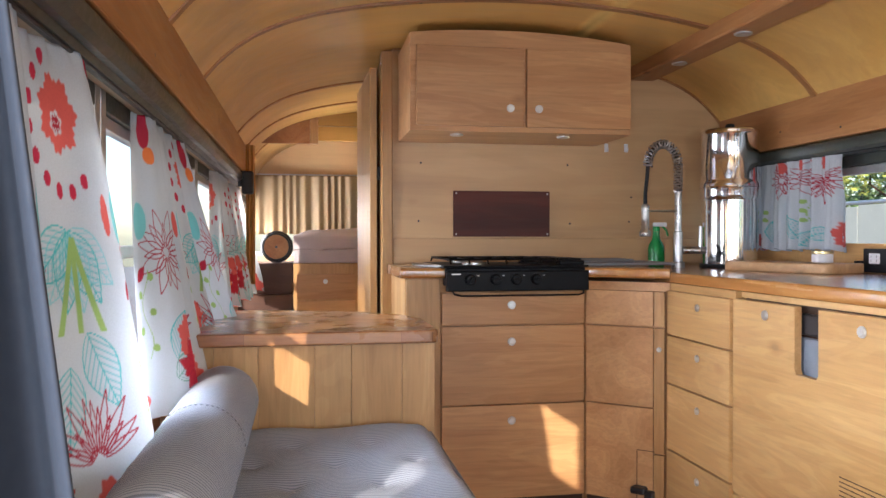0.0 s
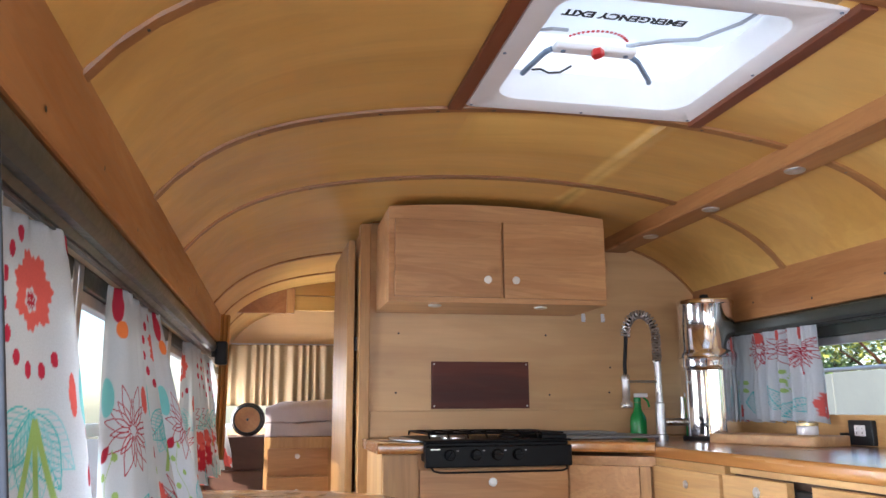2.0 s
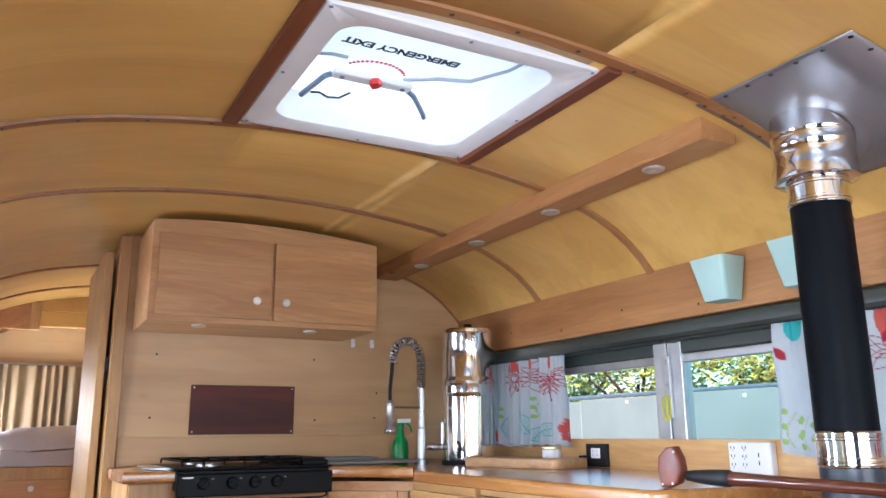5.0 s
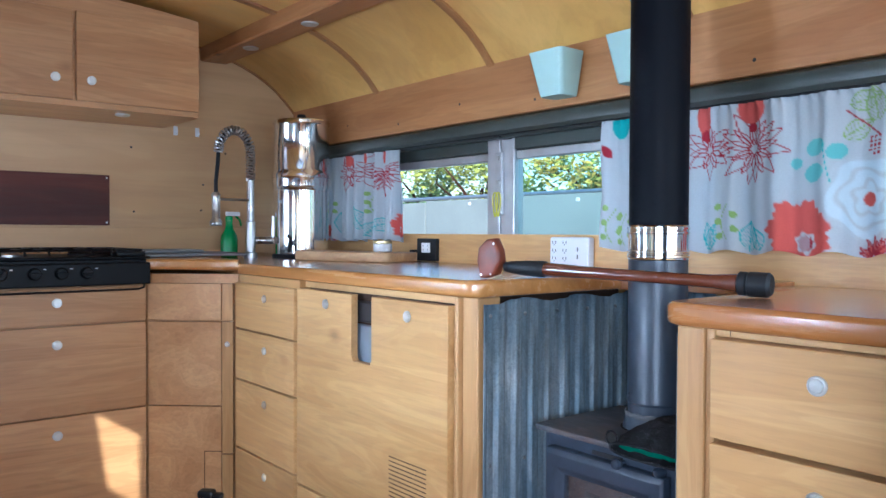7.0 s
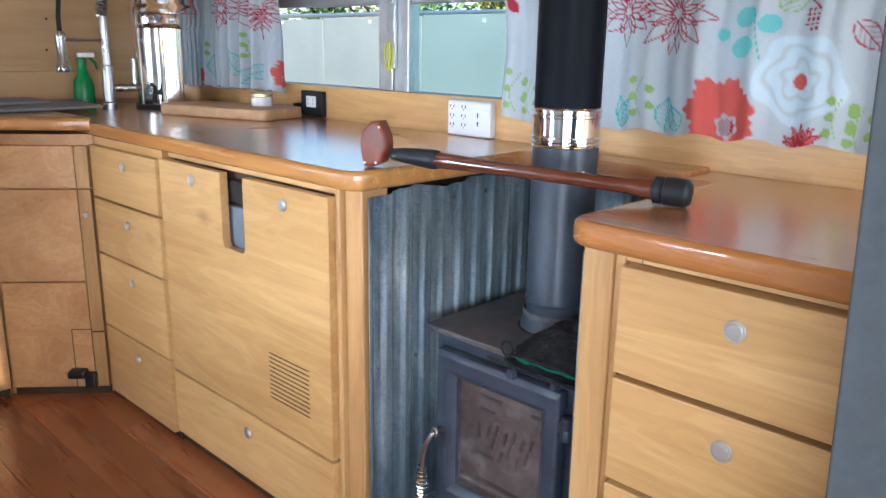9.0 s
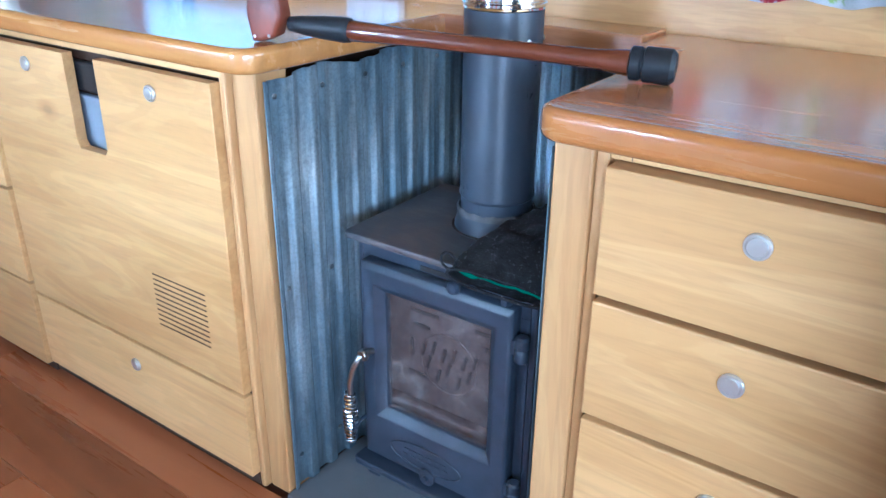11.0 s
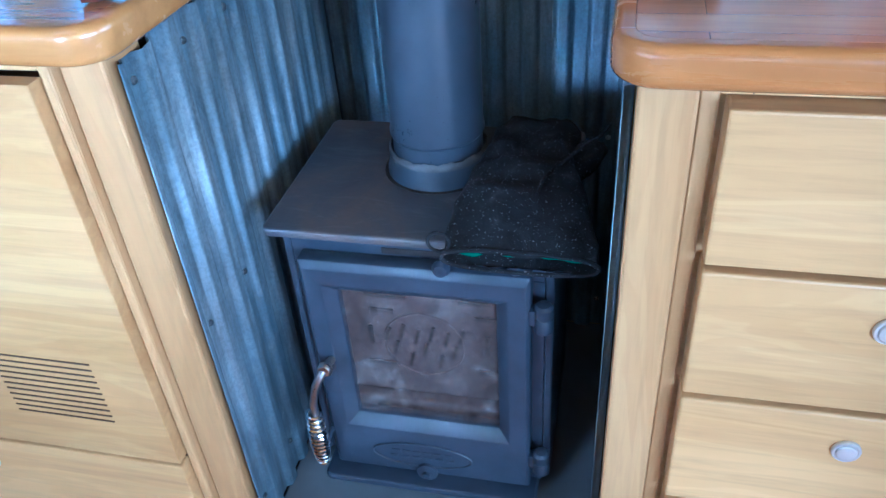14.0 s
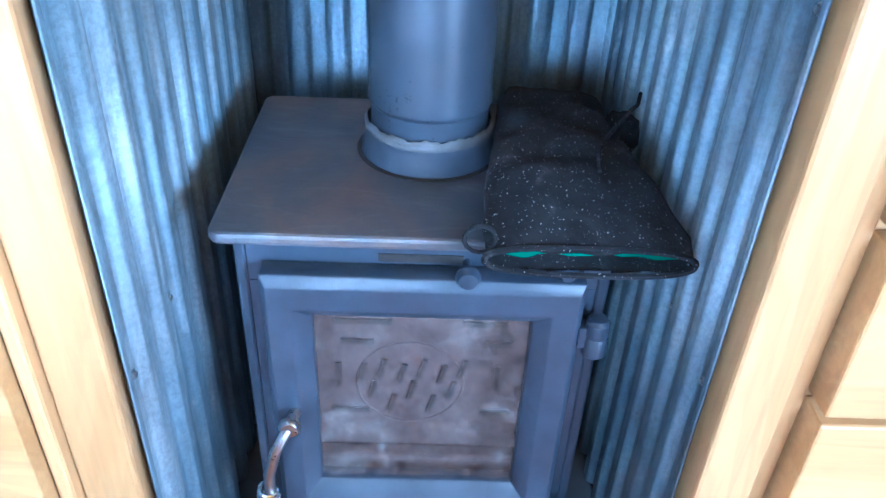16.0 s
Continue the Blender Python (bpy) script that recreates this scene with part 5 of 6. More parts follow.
def water_filter():
    t = thing("water_filter", (1.735, 2.99, 0.883), "tall polished stainless steel gravity water filter", "water filter")
    c = pose(1.735, 2.99, 0)
    part("lower_chamber", lathe([(0.108, 0.899), (0.113, 0.901), (0.113, 1.16), (0.116, 1.165), (0.119, 1.18), (0.119, 1.205), (0.121, 1.21)], c, 56), CHROME, t, "", 30)
    part("base_ring", lathe([(0.117, 0.8835), (0.119, 0.887), (0.118, 0.899), (0.105, 0.900)], c, 56), RUBBER, t, "black rubber base ring", 40)
    part("upper_chamber", lathe([(0.121, 1.211), (0.121, 1.226), (0.116, 1.235), (0.1125, 1.245), (0.1125, 1.425), (0.115, 1.43)], c, 56), CHROME, t, "", 30)
    lid = part("lid", lathe([(0.1165, 1.430), (0.1165, 1.442), (0.112, 1.447), (0.06, 1.453), (0.01, 1.454)], c, 56), CHROME, t, "", 30)
    part("lid_knob", lathe([(0.012, 1.454), (0.02, 1.462), (0.016, 1.474), (0.004, 1.476)], c, 20), RUBBER, lid, "black lid knob", 50)
    for zc in (1.35, 1.09):
        for k in range(4):
            a = radians(238 + 5 * k)
            part("embossed_mark", box(-0.0035, 0.0035, -0.002, 0.002, -0.018 + 0.003 * (k % 2), 0.018, 0.001), CHROME, t, "embossed maker's mark").matrix_basis = Matrix.Translation((0.1125 * math.cos(a), 0.1125 * math.sin(a), zc - 0.883)) @ Matrix.Rotation(a - math.pi / 2, 4, "Z")
    d = Vector((-0.70, -0.71, 0))
    p = Vector((1.735, 2.99, 0.945)) + d * 0.112
    sp = part("spigot", rod([p, p + d * 0.045], 0.009, 12), RUBBER, t, "black plastic spigot")
    part("spout", rod([p + d * 0.035, p + d * 0.05 + Vector((0, 0, -0.012)), p + d * 0.052 + Vector((0, 0, -0.034))], 0.008, 10), RUBBER, sp)
    part("tap_lever", rod([p + d * 0.036, p + d * 0.036 + Vector((0, 0, 0.018)), p + d * 0.075 + Vector((0, 0, 0.03))], 0.006, 8), RUBBER, sp)


def spray_bottle():
    t = thing("spray_bottle", (1.52, 3.22, 0.883), "green plastic spray bottle", "spray bottle")
    c = pose(1.52, 3.22, 0)
    part("bottle", lathe([(0.030, 0.8835), (0.035, 0.887), (0.035, 0.955), (0.032, 0.975), (0.018, 1.0), (0.0145, 1.02), (0.0145, 1.035)], c, 28), GREENP, t, "", 40)
    cap = part("collar", lathe([(0.0155, 1.036), (0.0155, 1.052), (0.012, 1.056)], c, 20), GREENP, t, "", 40)
    h = box(-0.014, 0.045, -0.009, 0.009, 1.056, 1.074, 0.004)
    bmesh.ops.transform(h, matrix=pose(1.52, 3.22, 0, 0, 0, -15), verts=h.verts)
    part("spray_head", h, WHITEP, cap, "white and green trigger head")
    part("trigger", rod([(1.545, 3.212, 1.056), (1.562, 3.208, 1.04), (1.568, 3.206, 1.015)], 0.0045, 8), GREENP, cap)


def small_things():
    m = thing("drying_mat", (1.27, 3.08, 0.897), "grey roll-up drying rack over the sink", "drying rack")
    for k in range(15):
        y = 2.915 + 0.0235 * k
        part("bar", rod([(1.075 + 0.006 * k, y, 0.9025), (1.46 + 0.002 * k, y + 0.012, 0.9025)], 0.0052, 8), MATGREY, m)
    part("strap", box(1.10, 1.115, 2.912, 3.262, 0.8972, 0.9075, 0.001), MATGREY, m)
    part("strap", box(1.44, 1.452, 2.93, 3.262, 0.8972, 0.9075, 0.001), MATGREY, m)
    r = thing("folded_rack", (1.2, 3.15, 0.909), "folded grey rack lying on the drying mat", "drying rack")
    for k in range(9):
        part("bar", rod([(1.085, 3.04 + 0.025 * k, 0.9145), (1.34, 3.05 + 0.025 * k, 0.9145)], 0.0055, 8), MATGREY, r)
    b = thing("cutting_board", (1.74, 2.58, 0.883), "thick pale maple cutting board", "cutting board")
    ang = math.degrees(math.atan2(2.33 - 2.77, 1.705 - 1.575))
    part("slab", prism(rounded(0, 0.46, 0, 0.20, 0.03), 0.8835, 0.918, 0.005, 3, pose(1.575, 2.77, 0, 0, 0, ang)), MAPLE, b, "", 40)
    tin = thing("small_jar", (1.80, 2.49, 0.918), "small white jar with a brass lid", "jar")
    part("body", lathe([(0.033, 0.9185), (0.035, 0.921), (0.035, 0.946), (0.033, 0.948)], pose(1.80, 2.49, 0), 28), WHITEP, tin, "", 40)
    part("lid", lathe([(0.034, 0.9485), (0.036, 0.95), (0.036, 0.958), (0.033, 0.960)], pose(1.80, 2.49, 0), 28), paint("brass_lid", (0.62, 0.50, 0.26), 0.3, 0.9), tin, "brass lid", 40)
    o = thing("wall_outlet", (1.93, 2.37, 0.93), "black outlet box with a white double socket", "outlet")
    part("box", box(1.915, 1.9345, 2.320, 2.432, 0.8855, 0.968, 0.003), RUBBER, o)
    fp = part("socket", box(1.9115, 1.9155, 2.35, 2.40, 0.916, 0.952, 0.002), WHITEP, o, "white socket face")
    for y in (2.362, 2.388):
        for dz in (-0.007, 0.007):
            part("slot", box(1.9108, 1.9118, y - 0.001, y + 0.001, 0.934 + dz - 0.003, 0.934 + dz + 0.003), INK, fp)
    part("plug", box(1.905, 1.934, 2.448, 2.466, 0.8845, 0.925, 0.003), RUBBER, o, "black plug")
    s = thing("power_strip", (1.925, 1.68, 0.93), "white multi-socket power outlet on the wall", "power outlet")
    part("case", box(1.907, 1.9345, 1.592, 1.746, 0.8845, 0.978, 0.006, 3), WHITEP, s)
    for i in range(3):
        for j in range(2):
            y, z = 1.727 - 0.042 * j, 0.962 - 0.024 * i
            for dy in (-0.006, 0.006):
                part("slot", box(1.9062, 1.9075, y + dy - 0.0012, y + dy + 0.0012, z - 0.004, z + 0.004), INK, s)
            part("slot", box(1.9062, 1.9075, y - 0.0015, y + 0.0015, z - 0.009, z - 0.006), INK, s)
    for z in (0.942, 0.920):
        part("slot", box(1.9062, 1.9075, 1.632, 1.636, z - 0.006, z + 0.006), INK, s)
    p = thing("mahogany_plaque", (0.856, 3.345, 1.11), "dark red mahogany board screwed to the partition", "wall panel")
    part("board", box(0.641, 1.072, 3.334, 3.3485, 1.013, 1.211, 0.002), MAHOG, p)
    for x in (0.652, 1.061):
        for z in (1.024, 1.20):
            part("screw", lathe([(0.004, 0), (0.003, 0.0015), (0.001, 0.002)], pose(x, 3.334, z, 90), 8), NICKEL, p)
    for x in (1.340, 1.433):
        h = thing("wall_hook", (x, 3.345, 1.40), "small white adhesive wall hook", "hook", "hooks under the wall cabinet")
        part("plate", box(x - 0.009, x + 0.009, 3.344, 3.349, 1.392, 1.43, 0.003), WHITEP, h)
        part("hook", rod([(x, 3.344, 1.40), (x, 3.334, 1.395), (x, 3.328, 1.40), (x, 3.327, 1.41)], 0.003, 8), WHITEP, h)
    for k, (x, z) in enumerate(((0.50, 1.33), (1.16, 1.33), (1.56, 1.33), (0.49, 1.08), (1.17, 1.07), (1.45, 1.08), (1.62, 1.45), (1.46, 1.19))):
        sc = thing("wall_screw", (x, 3.349, z), "dark screw head in the plywood partition", "screw", "partition screws")
        part("head", lathe([(0.0048, 0), (0.004, 0.0015), (0.001, 0.002)], pose(x, 3.3495, z, 90), 8), BLACKEN, sc)


def window_latch():
    cordm = paint("yellow_cord", (0.62, 0.60, 0.06), 0.6)
    t = thing("window_latch", (1.955, 2.025, 1.09), "aluminium window latch with a yellow cord loop", "window latch")
    part("plate", box(1.950, 1.9625, 2.008, 2.042, 1.05, 1.26, 0.003), ALU, t)
    for z in (1.07, 1.16, 1.24):
        part("stud", lathe([(0.008, 0), (0.007, 0.004), (0.002, 0.005)], pose(1.950, 2.025, z, 0, -90), 12), STEEL, t)
    for dy in (-0.006, 0.008):
        part("cord_loop", rod([(1.944, 2.025 + dy + 0.011 * math.sin(a) * (1 + 0.5 * math.cos(a)), 1.085 + 0.04 * math.cos(a)) for a in (2 * math.pi * i / 20 for i in range(21))], 0.0028, 6), cordm, t, "yellow-green cord")


def axe():
    t = thing("splitting_axe", (1.45, 1.10, 0.884), "red-handled axe with leather sheath lying across the worktops", "axe")
    a, b = Vector((1.385, 1.365, 0.912)), Vector((1.513, 0.838, 0.8955))
    n = (b - a).normalized()
    secs = [(0.0, 0.017), (0.04, 0.0155), (0.12, 0.0130), (0.30, 0.0122), (0.40, 0.0135), (0.45, 0.018), (0.468, 0.020)]
    part("handle", rod([a + n * (0.06 + s * 0.985) for s, _ in secs], 0.02, 14, None, [r for _, r in secs]), AXEWOOD, t, "varnished dark red handle", True)
    part("overstrike_guard", rod([a + n * k for k in (-0.02, 0.0, 0.04, 0.075, 0.085)], 0.02, 12, None, [0.011, 0.014, 0.0175, 0.019, 0.0175]), RUBBER, t, "black rubber guard", True)
    part("end_cap", rod([b + n * k for k in (-0.042, -0.040, -0.028, -0.026, -0.024, -0.022, 0.012, 0.018)], 0.02, 20, None, [0.020, 0.0225, 0.0225, 0.020, 0.020, 0.0235, 0.0235, 0.018]), RUBBER, t, "black rubber end cap", 40)
    out = [(-0.005, -0.040), (0.020, -0.030), (0.033, 0.0), (0.030, 0.025), (0.016, 0.052), (-0.004, 0.050), (-0.026, 0.030), (-0.030, 0.0), (-0.022, -0.040)]
    q = Matrix.Translation((1.368, 1.420, 0.925)) @ Matrix.Rotation(radians(-76), 4, "Z") @ Matrix.Rotation(radians(90), 4, "X")
    part("sheath", prism(out, -0.017, 0.017, 0.007, 3, q), LEATHER, t, "russet leather blade sheath", 50)
    for u, v in ((0.018, 0.04), (-0.016, -0.032), (0.010, -0.030)):
        part("rivet", lathe([(0.003, 0), (0.002, 0.001)], q @ pose(u, v, 0.017), 8), NICKEL, t)


def hanging_cup(y):
    """Tapered square cup leaning out from the cornice board."""
    t = thing("hanging_cup", (1.84, y, 1.39), "pale mint plastic cup hung on the cornice board", "cup", "mint cups on the cornice board")
    b = bmesh.new()
    rings = []
    for z, w, d in ((1.385, 0.044, 0.035), (1.39, 0.046, 0.037), (1.512, 0.066, 0.052), (1.512, 0.063, 0.049), (1.40, 0.044, 0.035)):
        xc = 1.844 - 0.012 * (z - 1.385) / 0.127
        rings.append([b.verts.new((xc + px - (0.0 if z < 1.5 else 0.0), y + py, z)) for px, py in rounded(-d, d, -w, w, 0.014, n=4)])
    for p, q in zip(rings, rings[1:]):
        k = len(p)
        for i in range(k):
            b.faces.new((p[i], p[(i + 1) % k], q[(i + 1) % k], q[i]))
    b.faces.new(rings[0][::-1])
    b.faces.new(rings[-1])
    bmesh.ops.recalc_face_normals(b, faces=b.faces)
    part("cup", b, MINT, t, "", 35)
    part("clip", box(1.876, 1.8845, y + 0.02, y + 0.05, 1.44, 1.50, 0.002), BLACKEN, t)


cooker()
faucet()
water_filter()
spray_bottle()
small_things()
window_latch()
axe()
hanging_cup(1.655)
hanging_cup(1.372)


# ---- curtains ----
def cloth(name, amount=0.30):
    m, t, b = nodes_of(name)
    at = t.nodes.new("ShaderNodeAttribute")
    at.attribute_name = "print"
    c = mixc(t, "MULTIPLY", 0.35, at.outputs["Color"], ramp(t, noise_tex(t, placed(t), 380, 2), [(0.3, 0.75), (0.65, 1.0)]))
    t.links.new(c, b.inputs["Base Color"])
    b.inputs["Roughness"].default_value = 0.9
    tr, mx = t.nodes.new("ShaderNodeBsdfTranslucent"), t.nodes.new("ShaderNodeMixShader")
    t.links.new(c, tr.inputs[0])
    mx.inputs[0].default_value = amount
    t.links.new(b.outputs[0], mx.inputs[1])
    t.links.new(tr.outputs[0], mx.inputs[2])
    t.links.new(mx.outputs[0], t.nodes["Material Output"].inputs[0])
    bump(t, b, noise_tex(t, placed(t), 900, 2), 0.2, 0.0006)
    return m


PRINTED = cloth("printed_cotton", 0.22)
CORAL, DEEP, TEAL, AQUA, LEAFG, PALEB, LILAC, WHITEC = (0.58, 0.10, 0.08), (0.33, 0.012, 0.03), (0.06, 0.42, 0.42), (0.18, 0.50, 0.50), (0.28, 0.42, 0.12), (0.60, 0.70, 0.76), (0.45, 0.25, 0.32), (0.49, 0.53, 0.56)


class Cloth:
    """Paints a print onto a flat stretch of cloth, in metres along and up."""

    def __init__(self, a0, a1, z0, z1, step=0.0034):
        self.nu, self.nv = int((a1 - a0) / step), int((z1 - z0) / step)
        self.a, self.z = np.meshgrid(np.linspace(a0, a1, self.nu + 1), np.linspace(z0, z1, self.nv + 1), indexing="ij")
        self.c = np.zeros((*self.a.shape, 3)) + np.array(WHITEC)
        self.box = (a0, a1, z0, z1)

    def put(self, mask, color):
        k = np.clip(mask, 0, 1)[..., None]
        self.c = self.c * (1 - k) + np.array(color) * k

    def polar(self, a, z):
        x, y = self.a - a, self.z - z
        return np.hypot(x, y), np.arctan2(y, x)

    def poppy(self, a, z, r, color=CORAL):
        d, w = self.polar(a, z)
        self.put((r * (1 + 0.10 * np.sin(7 * w + 1) + 0.05 * np.sin(23 * w)) - d) / 0.003, color)
        d, w = self.polar(a - 0.1 * r, z - 0.25 * r)
        self.put((0.34 * r * (1 + 0.12 * np.sin(6 * w)) - d) / 0.003, WHITEC)
        self.put((0.26 * r * (1 + 0.1 * np.sin(9 * w)) - d) / 0.003 * (np.sin(self.a * 900) * np.sin(self.z * 900) > -0.55), DEEP)

    def rays(self, a, z, r, n=16, color=DEEP, w0=0.0, w1=2 * math.pi, fill=None):
        d, w = self.polar(a, z)
        for k in range(n):
            g = w0 + (w1 - w0) * (k + 0.5) / n
            rr = r * (0.82 + 0.18 * math.sin(k * 2.7))
            dl = (w - g + math.pi) % (2 * math.pi) - math.pi
            s = np.clip((d - 0.16 * rr) / (0.84 * rr), 0, 1)
            half = 0.42 * rr * (w1 - w0) / n * np.sin(np.pi * s ** 0.75)
            off = np.abs(d * np.sin(np.clip(dl, -1.5, 1.5)))
            live = (np.abs(dl) < 1.2) & (d > 0.16 * rr) & (d < rr)
            if fill:
                self.put((half - off) / 0.003 * live, fill)
            self.put((0.0021 - np.abs(off - half)) / 0.0012 * live, color)

    def leaf(self, a, z, ln, turn, color=TEAL, solid=False):
        c, s = math.cos(turn), math.sin(turn)
        u, v = (self.a - a) * c + (self.z - z) * s, -(self.a - a) * s + (self.z - z) * c
        q = np.clip(u / ln, 0, 1)
        half = 0.30 * ln * np.sin(np.pi * q ** 0.8) * (u > 0) * (u < ln)
        if solid:
            self.put((half - np.abs(v)) / 0.003, color)
            return
        inside = (np.abs(v) < half)
        self.put((0.0022 - np.abs(np.abs(v) - half)) / 0.0012 * (u > 0) * (u < ln), color)
        self.put((0.0018 - np.abs(v)) / 0.001 * inside, color)
        self.put((0.25 - np.abs(((u - np.abs(v)) / (0.11 * ln)) % 1 - 0.5)) * 4 * inside * 0.8, color)

    def blob(self, a, z, ra, rz, color):
        self.put((1 - ((self.a - a) / ra) ** 2 - ((self.z - z) / rz) ** 2) * 12, color)

    def rose(self, a, z, r):
        d, w = self.polar(a, z)
        wob = d + 0.06 * r * np.sin(5 * w + d * 70) + 0.03 * r * np.sin(3 * w)
        self.put((r - wob) / 0.004 * 0.6, PALEB)
        self.put((np.sin(wob / r * 22) - 0.1) * (wob < r), WHITEC)
        self.blob(a, z, 0.16 * r, 0.16 * r, CORAL)

    def sprig(self, a, z, h, color=LEAFG):
        self.put((0.0016 - np.abs(self.a - a - 0.012 * np.sin((self.z - z) * 40))) / 0.001 * (self.z > z) * (self.z < z + h), color)
        for k in range(5):
            self.blob(a + 0.018 * (-1) ** k, z + h * (k + 0.6) / 5, 0.009, 0.009, color)

    def drops(self, a, z, n, down=0.03, color=DEEP):
        for k in range(n):
            self.blob(a + 0.014 * math.sin(k * 1.4), z - down * k, 0.009, 0.013, color)

    def hang(self, name, shape, label, group, mat=None):
        me = bpy.data.meshes.new(name)
        a0, a1, z0, z1 = self.box
        X, Y, Z = shape((self.a - a0) / (a1 - a0), (self.z - z0) / (z1 - z0), self.a, self.z)
        v = np.stack([X, Y, Z], -1).reshape(-1, 3)
        i, j = np.meshgrid(np.arange(self.nu), np.arange(self.nv), indexing="ij")
        k = self.nv + 1
        f = np.stack([i * k + j, (i + 1) * k + j, (i + 1) * k + j + 1, i * k + j + 1], -1).reshape(-1, 4)
        me.from_pydata(v.tolist(), [], f.tolist())
        col = me.color_attributes.new("print", "FLOAT_COLOR", "POINT")
        col.data.foreach_set("color", np.concatenate([self.c.reshape(-1, 3), np.ones((len(v), 1))], 1).ravel())
        me.polygons.foreach_set("use_smooth", [True] * len(f))
        me.materials.append(mat or PRINTED)
        ob = new(name, me)
        return tagged(ob, label, "curtain", group)


def folds(x, out, amp, waves, seed, flare=0.0, gather=1.0):
    """Cloth hung on a rod along y, gathered at its top."""
    def shape(u, v, a, z):
        s = seed * 1.7
        w = np.sin(2 * np.pi * waves * u + s + 0.6 * np.sin(5 * u + s)) + 0.35 * np.sin(2 * np.pi * waves * 2.3 * u + 2 * s)
        fine = 0.25 * np.sin(2 * np.pi * waves * 4.1 * u + s) * v ** 3
        X = x + out * (amp * (0.55 + 0.6 * (1 - v)) * w + amp * fine + flare * (1 - v) ** 1.5)
        top = np.clip((v - 0.965) / 0.035, 0, 1)
        X = X + out * 0.004 * top * np.sin(2 * np.pi * waves * 6 * u)
        mid = a.mean()
        Y = mid + (a - mid) * (gather + (1 - gather) * (1 - v) ** 0.7) + 0.004 * np.sin(9 * v + 7 * u)
        Z = z + 0.006 * np.sin(2 * np.pi * waves * u + s) * (1 - v)
        return X, Y, Z
    return shape


def right_curtains():
    c = Cloth(0.25, 1.535, 0.945, 1.305)
    c.poppy(0.965, 0.992, 0.075)
    c.rose(0.815, 1.068, 0.095)
    for a, z, r in ((0.93, 1.185, 0.024), (0.928, 1.128, 0.025), (0.975, 1.152, 0.015), (0.88, 1.17, 0.022)):
        c.blob(a, z, r, r * 0.85, AQUA)
    c.put((0.0016 - np.abs(c.a - 0.902 - 0.25 * (c.z - 1.15))) / 0.001 * (c.z > 1.10) * (c.z < 1.2), TEAL)
    c.rays(1.083, 1.195, 0.095, 20)
    c.blob(1.085, 1.29, 0.035, 0.038, CORAL)
    c.blob(1.085, 1.245, 0.012, 0.012, DEEP)
    c.rays(1.20, 1.20, 0.075, 14)
    c.blob(1.21, 1.285, 0.022, 0.05, CORAL)
    c.blob(1.21, 1.235, 0.012, 0.016, DEEP)
    c.leaf(1.10, 0.952, 0.075, 1.75)
    c.leaf(1.06, 0.955, 0.06, 1.2)
    c.leaf(1.19, 0.955, 0.07, 1.35)
    c.leaf(1.21, 0.955, 0.07, 2.2)
    c.sprig(1.145, 0.97, 0.09)
    c.leaf(0.87, 1.20, 0.07, 2.6, LEAFG)
    c.leaf(0.86, 1.27, 0.07, 2.9, LEAFG)
    c.leaf(0.80, 1.23, 0.08, 1.4, LEAFG)
    c.put((0.003 - np.abs(c.z - 1.20 - 0.75 * (c.a - 0.79))) / 0.0015 * (c.a > 0.79) * (c.a < 0.87), DEEP)
    for k in range(14):
        c.blob(0.79 + 0.011 * (k % 3), 1.198 - 0.009 * (k // 3), 0.004, 0.003, DEEP)
    c.leaf(0.725, 1.175, 0.07, 3.9, DEEP)
    c.rays(0.80, 0.942, 0.05, 12, DEEP, 0.2, 3.0, CORAL)
    c.sprig(0.735, 0.96, 0.075)
    c.sprig(0.70, 0.95, 0.08)
    c.sprig(1.50, 0.965, 0.10)
    c.sprig(1.46, 0.96, 0.09)
    c.blob(1.47, 1.29, 0.03, 0.04, TEAL)
    c.leaf(1.50, 1.20, 0.05, 0.9, DEEP, True)
    c.poppy(0.52, 1.15, 0.085)
    c.rays(0.40, 1.02, 0.08, 16)
    c.leaf(0.58, 0.96, 0.08, 1.3)
    c.hang("window_curtain", folds(1.900, -1, 0.011, 10, 1), "sheer white curtain printed with coral poppies and teal leaves", "printed window curtains")
    d = Cloth(2.50, 3.08, 0.958, 1.305)
    d.rays(2.60, 1.225, 0.10, 22, DEEP, 2.6, 6.6)
    d.rays(2.74, 1.235, 0.085, 16)
    d.rays(2.87, 1.235, 0.085, 16)
    for a in (2.61, 2.74, 2.87):
        d.blob(a, 1.285, 0.018, 0.025, CORAL)
    d.poppy(2.50, 1.02, 0.05)
    d.leaf(2.66, 1.0, 0.08, 2.6)
    d.leaf(2.78, 1.0, 0.10, 1.2)
    d.leaf(2.72, 0.97, 0.07, 1.9)
    d.leaf(2.93, 0.99, 0.09, 1.5)
    d.sprig(2.70, 1.06, 0.09)
    d.poppy(3.02, 0.98, 0.05)
    d.sprig(2.98, 1.05, 0.08)
    d.hang("window_curtain", folds(1.892, -1, 0.019, 7, 2, gather=0.96), "sheer white printed curtain gathered beside the water filter", "printed window curtains")
    r = thing("curtain_rod", (1.905, 1.6, 1.312), "thin black curtain rod on small hooks", "curtain rod")
    part("bar", rod([(1.905, -0.4, 1.309), (1.905, 3.34, 1.309)], 0.0035, 8), BLACKEN, r)
    part("hook", box(1.90, 1.96, 1.97, 2.0, 1.300, 1.330, 0.003), BLACKEN, r)


